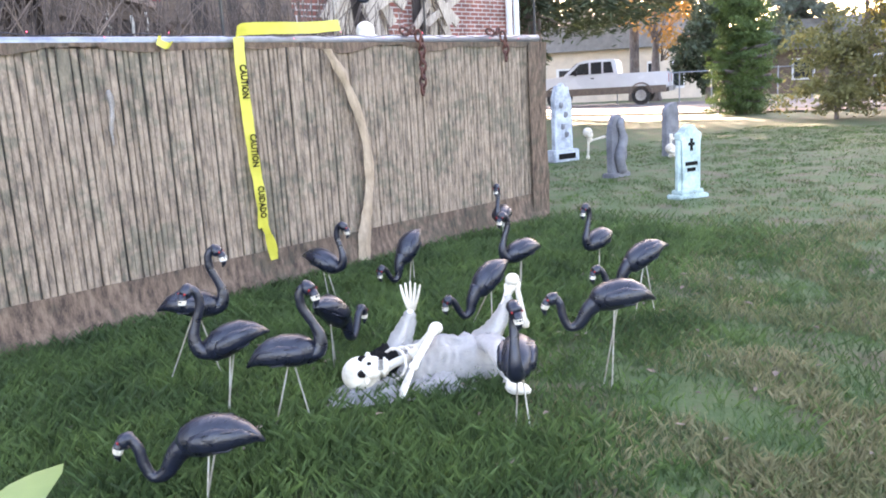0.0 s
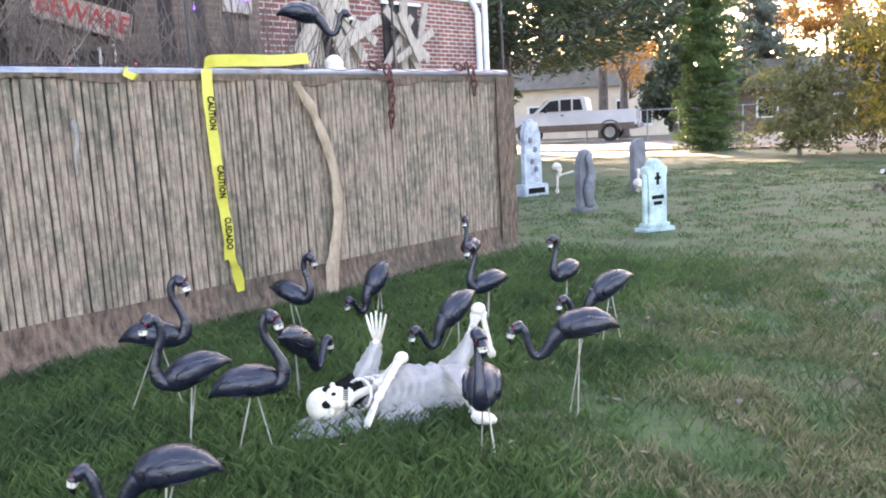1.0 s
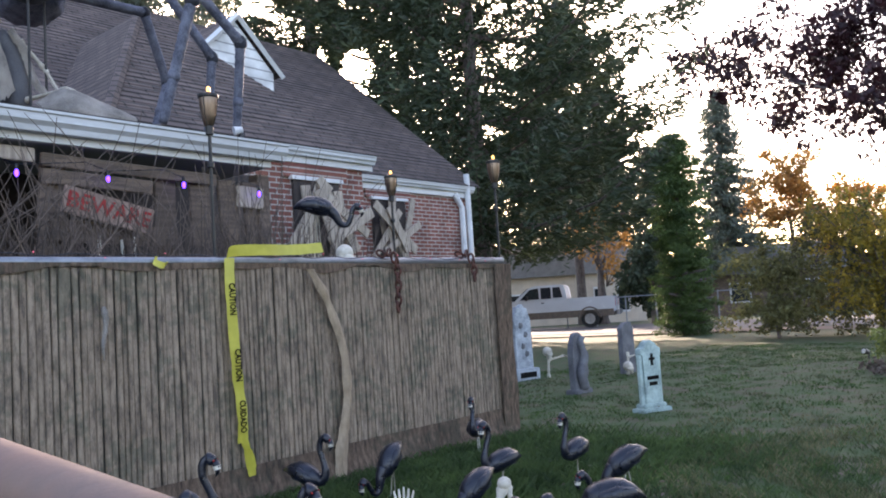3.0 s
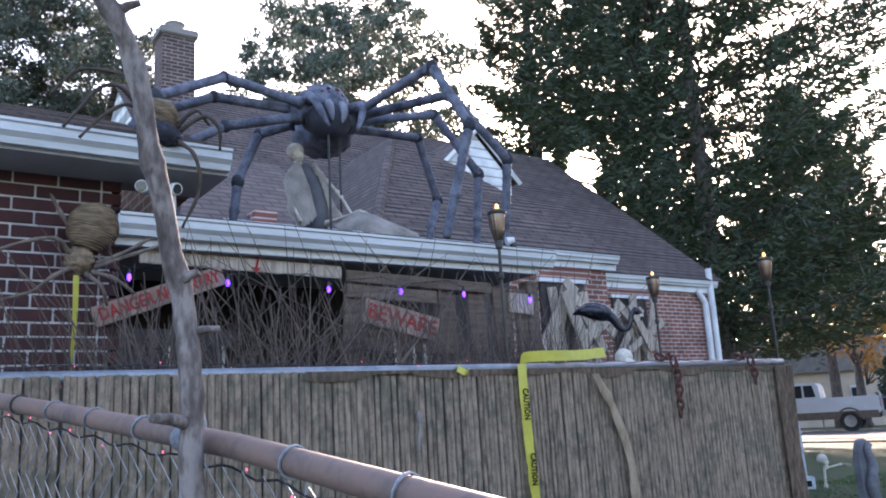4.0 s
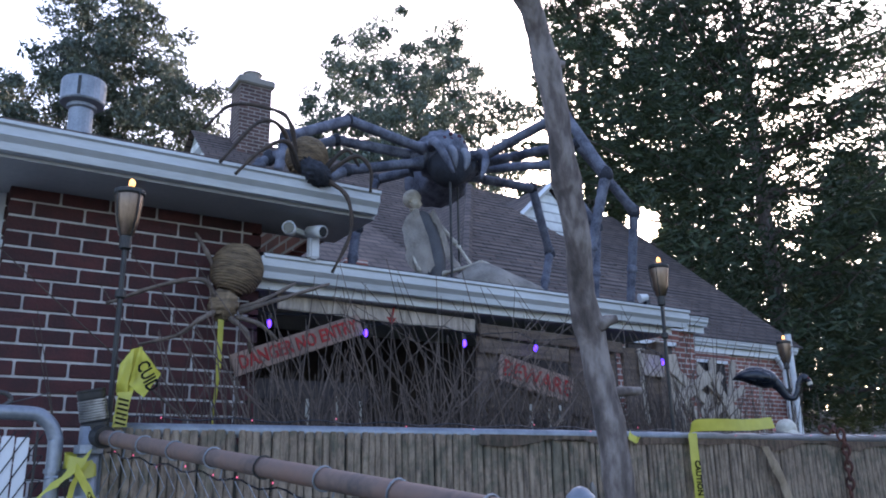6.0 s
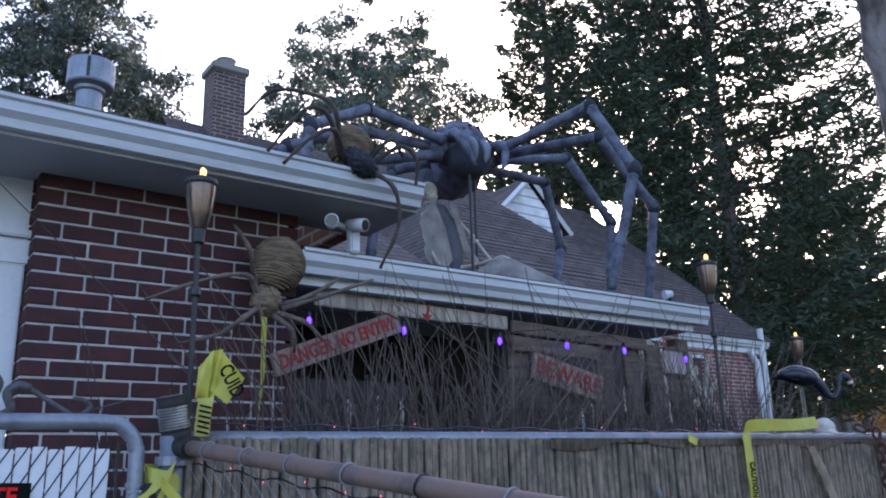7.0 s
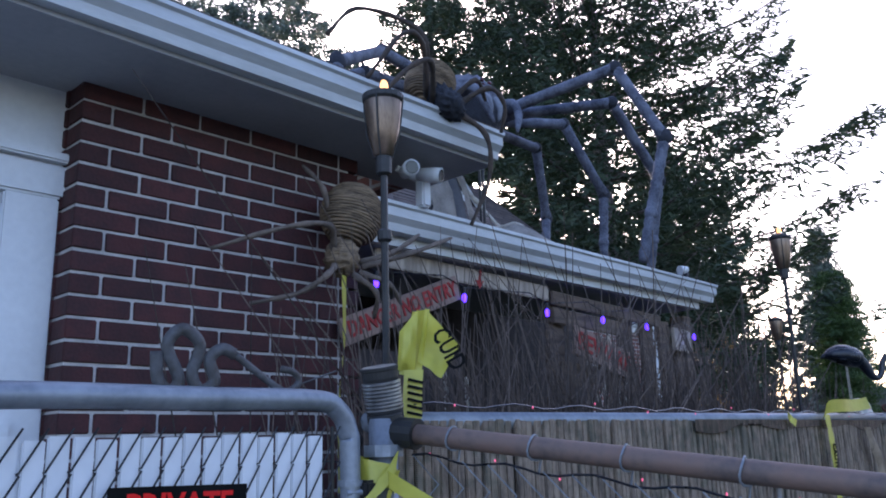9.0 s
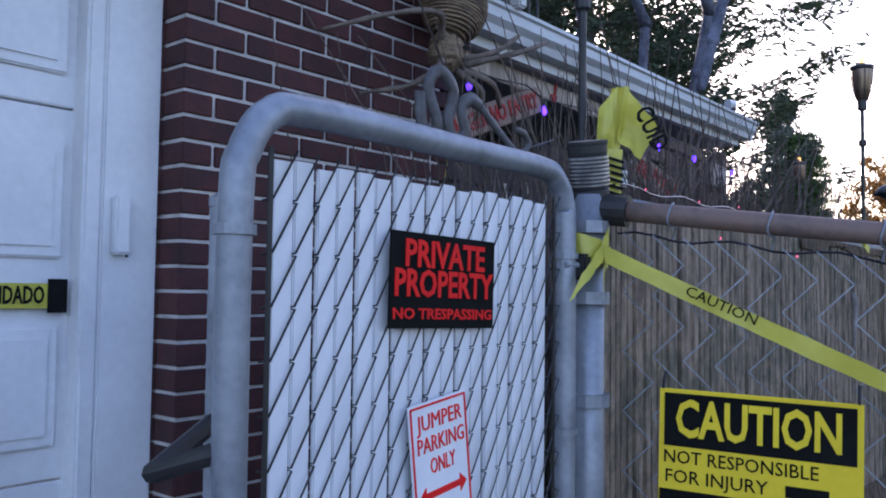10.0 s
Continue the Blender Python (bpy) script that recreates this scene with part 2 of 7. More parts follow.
M = dict(
    lawn=mat("lawn", (0.024, 0.056, 0.011), (0.056, 0.048, 0.024), scale=4.0, fine=38, bump=1.0, spread=0.42, rough=0.95, c3=(0.034, 0.062, 0.015)),
    grass=mat("grass_blades", (0.064, 0.108, 0.030), (0.026, 0.052, 0.016), scale=3.0, fine=14, rough=0.6, rnd=0.65, trans=0.35, bump=0),
    shortgrass=mat("short_grass_blades", (0.054, 0.108, 0.019), (0.066, 0.076, 0.028), scale=2.2, fine=12, rough=0.7, rnd=0.75, trans=0.3, bump=0, c3=(0.034, 0.070, 0.016), spread=0.45),
    dry=mat("dry_grass", (0.24, 0.21, 0.11), (0.10, 0.115, 0.045), scale=3.0, fine=12, rough=0.8, rnd=0.4, trans=0.2, bump=0),
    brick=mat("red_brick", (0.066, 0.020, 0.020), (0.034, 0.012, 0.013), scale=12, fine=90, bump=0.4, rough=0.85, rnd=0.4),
    mortar=mat("mortar", (0.55, 0.52, 0.50), (0.36, 0.34, 0.33), scale=10, fine=120, bump=0.6, rough=0.95),
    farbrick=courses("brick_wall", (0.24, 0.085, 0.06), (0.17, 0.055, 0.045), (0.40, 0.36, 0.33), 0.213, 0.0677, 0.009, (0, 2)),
    sidebrick=courses("brick_side_wall", (0.24, 0.085, 0.06), (0.17, 0.055, 0.045), (0.40, 0.36, 0.33), 0.213, 0.0677, 0.009, (1, 2)),
    shingle=courses("brown_shingles", (0.115, 0.084, 0.074), (0.075, 0.057, 0.053), (0.030, 0.025, 0.024), 0.30, 0.095, 0.012, (0, 2), bump=0.8),
    shingle_y=courses("brown_shingles_side", (0.115, 0.084, 0.074), (0.075, 0.057, 0.053), (0.030, 0.025, 0.024), 0.30, 0.095, 0.012, (1, 2), bump=0.8),
    white=mat("white_paint", (0.72, 0.73, 0.74), (0.55, 0.56, 0.58), scale=3, fine=40, bump=0.05, rough=0.45, spread=0.8),
    gutterwhite=mat("gutter_paint", (0.62, 0.64, 0.66), (0.38, 0.39, 0.40), scale=2.5, fine=30, bump=0.05, rough=0.4, spread=0.9, stretch=(0.6, 3, 3)),
    # mid grey, darker than the white trim
    soffit=mat("soffit_grey", (0.42, 0.42, 0.43), (0.34, 0.34, 0.36), scale=3, fine=40, bump=0.05),
    reed=screen("reed_under_burlap", (0.355, 0.280, 0.210), (0.255, 0.196, 0.147), (0.125, 0.100, 0.080), (0.080, 0.094, 0.068)),
    gapdark=mat("dark_backing", (0.075, 0.065, 0.05), (0.035, 0.04, 0.035), scale=6, fine=60),
    burlap=screen("burlap", (0.21, 0.150, 0.108), (0.140, 0.098, 0.072), (0.060, 0.044, 0.035), (0.060, 0.062, 0.046)),
    flap=screen("loose_burlap", (0.44, 0.34, 0.24), (0.36, 0.275, 0.195), (0.26, 0.20, 0.14), (0.30, 0.23, 0.165)),
    galv=mat("galvanized_steel", (0.33, 0.355, 0.395), (0.14, 0.155, 0.18), metal=0.5, rough=0.48, scale=9, fine=70, bump=0.1, spread=0.9),
    rust=mat("rusty_pipe", (0.24, 0.145, 0.112), (0.085, 0.072, 0.070), metal=0.3, rough=0.65, scale=7, fine=60, bump=0.25, c3=(0.20, 0.135, 0.11), spread=0.8),
    rustchain=mat("rusted_chain", (0.13, 0.05, 0.035), (0.05, 0.025, 0.022), metal=0.2, rough=0.85, scale=20, fine=90, bump=0.5),
    scrolliron=mat("weathered_iron", (0.10, 0.10, 0.105), (0.05, 0.045, 0.042), metal=0.3, rough=0.6, scale=25, fine=90, bump=0.3),
    wire=mat("dark_wire", (0.03, 0.032, 0.035), (0.015, 0.015, 0.017), metal=0.3, rough=0.5, scale=20),
    # blue in the base colour imitates the bluish sheen on the gloss
    blackplastic=mat("black_plastic_sheen", (0.010, 0.013, 0.024), (0.005, 0.0065, 0.012), rough=0.30, scale=14, fine=60, bump=0.3, stretch=(1, 3, 3)),
    stake=mat("stake_steel", (0.40, 0.40, 0.38), (0.25, 0.22, 0.18), metal=0.6, rough=0.45),
    ivory=mat("bone_white", (0.66, 0.62, 0.54), (0.42, 0.38, 0.31), rough=0.6, scale=12, fine=60, bump=0.15),
    bone=mat("aged_bone", (0.60, 0.55, 0.46), (0.34, 0.30, 0.24), rough=0.75, scale=16, fine=80, bump=0.4),
    gauze=sheer("grey_gauze", (0.44, 0.42, 0.40), 0.50),
    cloth=mat("ragged_cloth", (0.40, 0.36, 0.32), (0.22, 0.20, 0.18), rough=1.0, scale=9, fine=120, bump=0.6, trans=0.2),
    vest=mat("grey_vest_cloth", (0.115, 0.115, 0.125), (0.07, 0.07, 0.08), rough=0.95, scale=9, fine=120, bump=0.5),
    tape=mat("yellow_tape", (0.62, 0.58, 0.09), (0.50, 0.46, 0.06), rough=0.35, scale=6, fine=30, bump=0.1, trans=0.25),
    ink=matte(mat("black_ink", (0.006, 0.006, 0.006), (0.010, 0.010, 0.010), rough=0.8)),
    redpaint=mat("red_paint", (0.34, 0.014, 0.012), (0.22, 0.010, 0.010), rough=0.6, fine=90),
    redink=matte(mat("red_ink", (0.75, 0.025, 0.02), (0.62, 0.02, 0.02), rough=0.6)),
    signyellow=matte(mat("sign_yellow", (0.80, 0.60, 0.035), (0.70, 0.52, 0.03), rough=0.5, bump=0.02)),
    wood=mat("weathered_wood", (0.16, 0.115, 0.085), (0.07, 0.052, 0.042), rough=0.9, scale=5, fine=50, bump=0.5, rnd=0.35, stretch=(1, 1, 8)),
    palewood=mat("pale_board", (0.46, 0.39, 0.32), (0.24, 0.20, 0.165), rough=0.9, scale=5, fine=50, bump=0.4, rnd=0.25, stretch=(8, 8, 1)),
    redwood=mat("sign_board", (0.34, 0.235, 0.19), (0.19, 0.13, 0.105), rough=0.9, scale=5, fine=50, bump=0.4),
    bark=mat("grey_bark", (0.17, 0.14, 0.13), (0.07, 0.055, 0.05), rough=0.95, scale=9, fine=50, bump=1.0, stretch=(1, 1, 0.4)),
    branchbark=mat("lichened_bark", (0.25, 0.215, 0.195), (0.06, 0.048, 0.043), rough=0.95, scale=26, fine=110, bump=1.0, stretch=(1, 1, 0.35), c3=(0.125, 0.10, 0.09), spread=0.4),
    twig=mat("dry_stems", (0.145, 0.108, 0.088), (0.040, 0.030, 0.026), rough=0.9, scale=4, rnd=0.65, bump=0.2, spread=0.6),
    conifer=mat("conifer_needles", (0.050, 0.072, 0.036), (0.024, 0.040, 0.022), rough=0.7, scale=0.5, fine=3, rnd=0.5, trans=0.15, bump=0),
    # pale grey-green: haze over the far trees is mixed into the colour
    pine=mat("hazy_pine_needles", (0.155, 0.180, 0.140), (0.08, 0.105, 0.085), rough=0.7, scale=0.5, fine=3, rnd=0.5, trans=0.2, bump=0),
    arbor=mat("arborvitae_leaves", (0.10, 0.155, 0.040), (0.045, 0.085, 0.025), rough=0.7, scale=1.5, fine=6, rnd=0.5, trans=0.2, bump=0),
    yellowleaf=mat("yellow_leaves", (0.46, 0.34, 0.05), (0.17, 0.17, 0.04), rough=0.6, scale=0.9, fine=4, rnd=0.5, trans=0.45, bump=0, c3=(0.40, 0.30, 0.04), spread=0.4),
    oliveleaf=mat("olive_leaves", (0.20, 0.19, 0.07), (0.10, 0.10, 0.045), rough=0.7, scale=0.9, fine=4, rnd=0.5, trans=0.35, bump=0),
    orangeleaf=mat("orange_leaves", (0.42, 0.19, 0.04), (0.22, 0.14, 0.05), rough=0.6, scale=0.9, fine=4, rnd=0.5, trans=0.45, bump=0),
    plumleaf=mat("plum_leaves", (0.055, 0.016, 0.022), (0.028, 0.010, 0.014), rough=0.5, scale=0.9, fine=4, rnd=0.5, trans=0.3, bump=0),
    greenleaf=mat("green_leaves", (0.075, 0.115, 0.03), (0.04, 0.07, 0.02), rough=0.6, scale=0.9, fine=4, rnd=0.5, trans=0.35, bump=0),
    yellowgreen=mat("yellow_green_leaf", (0.30, 0.34, 0.09), (0.15, 0.20, 0.05), rough=0.55, scale=3, fine=20, rnd=0.4, trans=0.4, bump=0),
    redberry=mat("red_berry", (0.42, 0.06, 0.04), (0.25, 0.05, 0.03), rough=0.4, rnd=0.4, bump=0),
    bigleaf=mat("fresh_leaf", (0.22, 0.32, 0.10), (0.16, 0.25, 0.07), rough=0.5, trans=0.5, bump=0.1),
    spider=mat("spider_fur", (0.165, 0.175, 0.225), (0.040, 0.044, 0.066), rough=0.8, scale=11, fine=80, bump=1.0, spread=0.55),
    darkfur=mat("dark_spider_fur", (0.040, 0.044, 0.062), (0.012, 0.013, 0.018), rough=0.85, scale=9, fine=60, bump=1.0, spread=0.8),
    fangfur=mat("pale_fang", (0.22, 0.23, 0.27), (0.10, 0.105, 0.13), rough=0.6, scale=9, fine=60, bump=0.4),
    spidereye=mat("dark_red_eye", (0.09, 0.020, 0.035), (0.03, 0.010, 0.02), rough=0.15, bump=0),
    wicker=mat("wicker", (0.29, 0.205, 0.125), (0.10, 0.070, 0.045), rough=0.85, scale=14, fine=60, bump=0.8, stretch=(1, 1, 5)),
    greystick=mat("grey_brown_stick", (0.20, 0.155, 0.125), (0.09, 0.07, 0.058), rough=0.9, scale=12, bump=0.6),
    darkstick=mat("dark_stick", (0.085, 0.06, 0.045), (0.035, 0.027, 0.023), rough=0.9, scale=10, bump=0.5),
    bronze=mat("brushed_bronze", (0.28, 0.20, 0.145), (0.14, 0.10, 0.075), metal=0.85, rough=0.35, scale=6, fine=80, stretch=(6, 6, 0.5), bump=0.1),
    blackmetal=mat("black_metal", (0.02, 0.02, 0.022), (0.035, 0.033, 0.03), rough=0.5, metal=0.3),
    tombpale=mat("pale_tomb_foam", (0.52, 0.56, 0.60), (0.16, 0.18, 0.20), rough=0.9, scale=10, fine=50, bump=0.6, spread=0.75),
    tombgrey=mat("grey_tomb_foam", (0.17, 0.17, 0.18), (0.09, 0.09, 0.10), rough=0.9, scale=9, fine=50, bump=0.6),
    tombgreen=mat("verdigris_tomb_foam", (0.46, 0.58, 0.55), (0.18, 0.24, 0.23), rough=0.9, scale=9, fine=50, bump=0.6, spread=0.7),
    asphalt=mat("asphalt", (0.058, 0.057, 0.060), (0.038, 0.038, 0.040), scale=2, fine=120, bump=0.3, rough=0.9),
    # leaf litter, darkened further so the colour carries the trees' shade
    shadeddirt=mat("shaded_leafy_path", (0.12, 0.085, 0.065), (0.055, 0.042, 0.033), scale=1.2, fine=30, bump=0.3, rough=0.95, spread=0.5),
    concrete=mat("concrete", (0.28, 0.255, 0.23), (0.20, 0.185, 0.17), scale=2, fine=90, bump=0.2, rough=0.9),
    carwhite=mat("car_white", (0.62, 0.62, 0.64), (0.54, 0.54, 0.56), rough=0.25, bump=0, scale=1),
    cargrey=mat("car_grey", (0.13, 0.15, 0.19), (0.11, 0.12, 0.16), rough=0.25, metal=0.4, bump=0, scale=1),
    carglass=mat("car_glass", (0.02, 0.025, 0.03), (0.03, 0.035, 0.04), rough=0.08, bump=0),
    tyre=mat("tyre_rubber", (0.02, 0.02, 0.02), (0.03, 0.03, 0.03), rough=0.85),
    rim=mat("wheel_rim", (0.45, 0.45, 0.47), (0.3, 0.3, 0.32), metal=0.8, rough=0.35),
    brownpanel=mat("brown_trim", (0.16, 0.12, 0.10), (0.11, 0.085, 0.07), rough=0.4),
    stucco=mat("beige_stucco", (0.62, 0.52, 0.42), (0.50, 0.42, 0.34), scale=2, fine=60, bump=0.2),
    greyroof=mat("grey_roof", (0.24, 0.23, 0.23), (0.17, 0.165, 0.165), scale=3, fine=40, bump=0.3),
    teal=mat("teal_panel", (0.24, 0.42, 0.44), (0.18, 0.34, 0.36), rough=0.3),
    siding=courses("white_siding", (0.70, 0.71, 0.72), (0.66, 0.67, 0.68), (0.30, 0.31, 0.32), 6.0, 0.16, 0.012, (0, 2), bump=0.4),
    slat=mat("white_vinyl_slat", (0.76, 0.77, 0.79), (0.62, 0.63, 0.66), rough=0.4, scale=4, fine=40, bump=0.03, spread=0.8),
    # near-black: the porch's inner shade is put into the board colour
    porchshade=mat("shaded_boards", (0.07, 0.055, 0.05), (0.03, 0.025, 0.025), rough=0.9, scale=4, fine=40, stretch=(4, 4, 1)),
    tin=mat("ribbed_tin", (0.42, 0.415, 0.41), (0.20, 0.195, 0.19), metal=0.8, rough=0.32, scale=20),
    flame=glow("flame", (1.0, 0.50, 0.12), 0.9),
    purple=glow("purple_bulb_glow", (0.09, 0.03, 1.0), 1.8),
    redled=glow("red_led_glow", (1.0, 0.16, 0.26), 0.28),
    farwood=mat("far_foliage", (0.10, 0.11, 0.06), (0.05, 0.06, 0.035), rough=0.9, scale=0.4, fine=2, rnd=0.5, bump=0, trans=0.2),
)


# ---- geometry helpers ----
def part(name, bm, material, parent=None, label="", smooth=False):
    me = bpy.data.meshes.new(name)
    bmesh.ops.recalc_face_normals(bm, faces=bm.faces[:])
    bm.to_mesh(me)
    bm.free()
    if smooth:
        me.polygons.foreach_set("use_smooth", [True] * len(me.polygons))
    me.materials.append(material)
    ob = new(name, me)
    if parent:
        ob.parent = parent
    if label:
        ob["label"] = label
    return ob


def raw(name, verts, faces, material, parent=None, label="", smooth=False):
    me = bpy.data.meshes.new(name)
    me.from_pydata(verts, [], faces)
    me.materials.append(material)
    if smooth:
        me.polygons.foreach_set("use_smooth", [True] * len(me.polygons))
    ob = new(name, me)
    if parent:
        ob.parent = parent
    if label:
        ob["label"] = label
    return ob


def thing(name, label, category, group="", kind="", at=None):
    ob = new(name)
    ob.empty_display_size = 0.1
    if at is not None:
        ob.matrix_world = at
    return tagged(ob, label, category, group, kind)


def box(size, m=None, bevel=0.0, bm=None):
    own = bmesh.new()
    bmesh.ops.create_cube(own, size=1, matrix=Matrix.Diagonal((*size, 1)))
    if bevel:
        bmesh.ops.bevel(own, geom=own.edges[:], offset=bevel, segments=2, affect="EDGES")
    if m is not None:
        own.transform(m if isinstance(m, Matrix) else Matrix.Translation(m))
    if bm is None:
        return own
    me = bpy.data.meshes.new("tmp")
    own.to_mesh(me)
    own.free()
    bm.from_mesh(me)
    bpy.data.meshes.remove(me)
    return bm


def tube(points, radii, sides=8, bm=None, flat=1.0):
    """A swept round bar through the points; radii: one or one a point; flat: its height to its width."""
    bm = bm or bmesh.new()
    pts = [Vector(p) for p in points]
    radii = [radii] * len(pts) if isinstance(radii, (int, float)) else radii
    rings, up = [], Vector((0, 0, 1))
    for i, p in enumerate(pts):
        d = (pts[min(i + 1, len(pts) - 1)] - pts[max(i - 1, 0)]).normalized()
        if abs(d.dot(up)) > 0.95:
            up = Vector((1, 0, 0)) if abs(d.x) < 0.9 else Vector((0, 1, 0))
        a = d.cross(up).normalized()
        b = a.cross(d).normalized()
        up = b
        rings.append([bm.verts.new(p + radii[i] * (math.cos(k * math.tau / sides) * a + flat * math.sin(k * math.tau / sides) * b)) for k in range(sides)])
    for r, s in zip(rings, rings[1:]):
        for k in range(sides):
            bm.faces.new((r[k], r[(k + 1) % sides], s[(k + 1) % sides], s[k]))
    bm.faces.new(rings[0][::-1])
    bm.faces.new(rings[-1])
    return bm


def curve(points, n=6):
    """Catmull-Rom through the points."""
    p = [Vector(q) for q in points]
    p = [2 * p[0] - p[1]] + p + [2 * p[-1] - p[-2]]
    out = []
    for i in range(1, len(p) - 2):
        for k in range(n):
            t = k / n
            out.append(0.5 * (2 * p[i] + (p[i + 1] - p[i - 1]) * t + (2 * p[i - 1] - 5 * p[i] + 4 * p[i + 1] - p[i + 2]) * t * t + (3 * p[i] - p[i - 1] - 3 * p[i + 1] + p[i + 2]) * t ** 3))
    return out + [p[-2]]


def lathe(profile, m=None, sides=20, bm=None):
    """Turned shape from (radius, height) pairs."""
    own = bmesh.new()
    rings = [[own.verts.new((r * math.cos(k * math.tau / sides), r * math.sin(k * math.tau / sides), z)) for k in range(sides)] for r, z in profile]
    for a, b in zip(rings, rings[1:]):
        for k in range(sides):
            own.faces.new((a[k], a[(k + 1) % sides], b[(k + 1) % sides], b[k]))
    own.faces.new(rings[0][::-1])
    own.faces.new(rings[-1])
    if m is not None:
        own.transform(m)
    if bm is None:
        return own
    me = bpy.data.meshes.new("tmp")
    own.to_mesh(me)
    own.free()
    bm.from_mesh(me)
    bpy.data.meshes.remove(me)
    return bm


def ball(size, m=None, rough=0.0, sub=3, bm=None, freq=6.0):
    own = bmesh.new()
    bmesh.ops.create_icosphere(own, subdivisions=sub, radius=1.0)
    for v in own.verts:
        k = 1 + rough * noise.noise(v.co * freq)
        v.co = Vector((v.co.x * size[0], v.co.y * size[1], v.co.z * size[2])) * k
    if m is not None:
        own.transform(m if isinstance(m, Matrix) else Matrix.Translation(m))
    if bm is None:
        return own
    me = bpy.data.meshes.new("tmp")
    own.to_mesh(me)
    own.free()
    bm.from_mesh(me)
    bpy.data.meshes.remove(me)
    return bm


def prism(outline, depth, m, bm=None):
    """An outline in x, z swept through its depth in y."""
    own = bmesh.new()
    f = [own.verts.new((x, -depth / 2, z)) for x, z in outline]
    g = [own.verts.new((x, depth / 2, z)) for x, z in outline]
    own.faces.new(f)
    own.faces.new(g[::-1])
    for i in range(len(f)):
        j = (i + 1) % len(f)
        own.faces.new((f[i], f[j], g[j], g[i]))
    own.transform(m)
    if bm is None:
        return own
    me = bpy.data.meshes.new("tmp")
    own.to_mesh(me)
    own.free()
    bm.from_mesh(me)
    bpy.data.meshes.remove(me)
    return bm


def words(name, text, size, m, material, parent, width=None, thick=0.0008, bold=0.0):
    """Flat lettering, upright in its own x, z plane, facing -y."""
    cu = bpy.data.curves.new(name, "FONT")
    cu.body, cu.size, cu.align_x, cu.align_y, cu.extrude, cu.resolution_u = text, size, "CENTER", "CENTER", thick, 2
    cu.offset = bold
    tmp = new("tmp_text", cu)
    bpy.context.view_layer.update()
    me = bpy.data.meshes.new_from_object(tmp)
    bpy.data.objects.remove(tmp)
    if width:
        xs = [v.co.x for v in me.vertices]
        k = width / (max(xs) - min(xs))
        me.transform(Matrix.Diagonal((k, 1, 1, 1)))
    me.transform(Matrix.Rotation(radians(90), 4, "X"))
    me.transform(m)
    me.materials.clear()
    me.materials.append(material)
    ob = new(name, me)
    ob.parent = parent
    return ob


def ground_z(x, y):
    far = max(0.0, x - 9.0)
    side = min(1.0, max(0.0, (1.5 - y) / 4.0))
    return 0.05 - 0.016 * far - 0.016 * far * side + 0.012 * noise.noise((x * 0.9, y * 0.9, 0))


# ---- ground ----
def make_ground():
    xs = np.concatenate([np.linspace(-400, -8, 8), np.arange(-6, 14, 0.2), np.arange(14, 60, 2.0), np.linspace(62, 900, 12)])
    ys = np.concatenate([np.linspace(-500, -12, 8), np.arange(-10, 8, 0.2), np.arange(8, 60, 2.0), np.linspace(62, 900, 10)])
    verts = []
    for x in xs:
        for y in ys:
            z = ground_z(min(x, 60), min(max(y, -40), 60))
            verts.append((x, y, z + (0.008 * noise.noise((x * 4, y * 4, 3)) if -6 < x < 14 else 0)))
    n = len(ys)
    faces = [(i * n + j, (i + 1) * n + j, (i + 1) * n + j + 1, i * n + j + 1) for i in range(len(xs) - 1) for j in range(n - 1)]
    tagged(raw("ground", verts, faces, M["lawn"], smooth=True), "patchy green autumn lawn with bare brown spots", "lawn", kind="structure")


make_ground()


def strip(name, label, x0, x1, y0, y1, lift, material, step=3.0):
    nx, ny = max(1, int((x1 - x0) / step)), max(1, int((y1 - y0) / step))
    verts = [(x0 + (x1 - x0) * i / nx, y0 + (y1 - y0) * j / ny, 0) for i in range(nx + 1) for j in range(ny + 1)]
    verts = [(x, y, ground_z(min(x, 60), min(max(y, -40), 60)) + lift) for x, y, z in verts]
    faces = [(i * (ny + 1) + j, (i + 1) * (ny + 1) + j, (i + 1) * (ny + 1) + j + 1, i * (ny + 1) + j + 1) for i in range(nx) for j in range(ny)]
    tagged(raw(name, verts, faces, material), label, name, kind="structure")


strip("road", "grey asphalt street beyond the lawn", 23.0, 34.5, -45, 60, 0.035, M["asphalt"])
strip("pavement", "leaf-strewn sidewalk along the street, darkened in colour for tree shade", 20.6, 22.4, -45, 60, 0.04, M["shadeddirt"])
tagged(part("driveway", box((6.0, 9.0, 0.05), (-3.1, -3.6, 0.045)), M["concrete"]), "concrete driveway beside the fence", "driveway", kind="structure")


def blades(name, label, count, place, material, high, seed, thick=1.0):
    rng = np.random.default_rng(seed)
    verts, faces = [], []
    while len(faces) < count:
        x, y, k = place(rng)
        z = ground_z(x, y) - 0.005
        h, a, w = high * k * rng.uniform(0.4, 1.35), rng.uniform(0, math.tau), thick * rng.uniform(0.0009, 0.0021)
        lean = rng.normal(0, 0.45, 2) * h
        i = len(verts)
        dx, dy = w * math.cos(a), w * math.sin(a)
        verts += [(x - dx, y - dy, z), (x + dx, y + dy, z), (x + lean[0] * 0.4 + dx * 0.7, y + lean[1] * 0.4 + dy * 0.7, z + h * 0.6), (x + lean[0], y + lean[1], z + h)]
        faces += [(i, i + 1, i + 2), (i, i + 2, i + 3)]
    tagged(raw(name, verts, faces, material), label, "grass", kind="stuff")


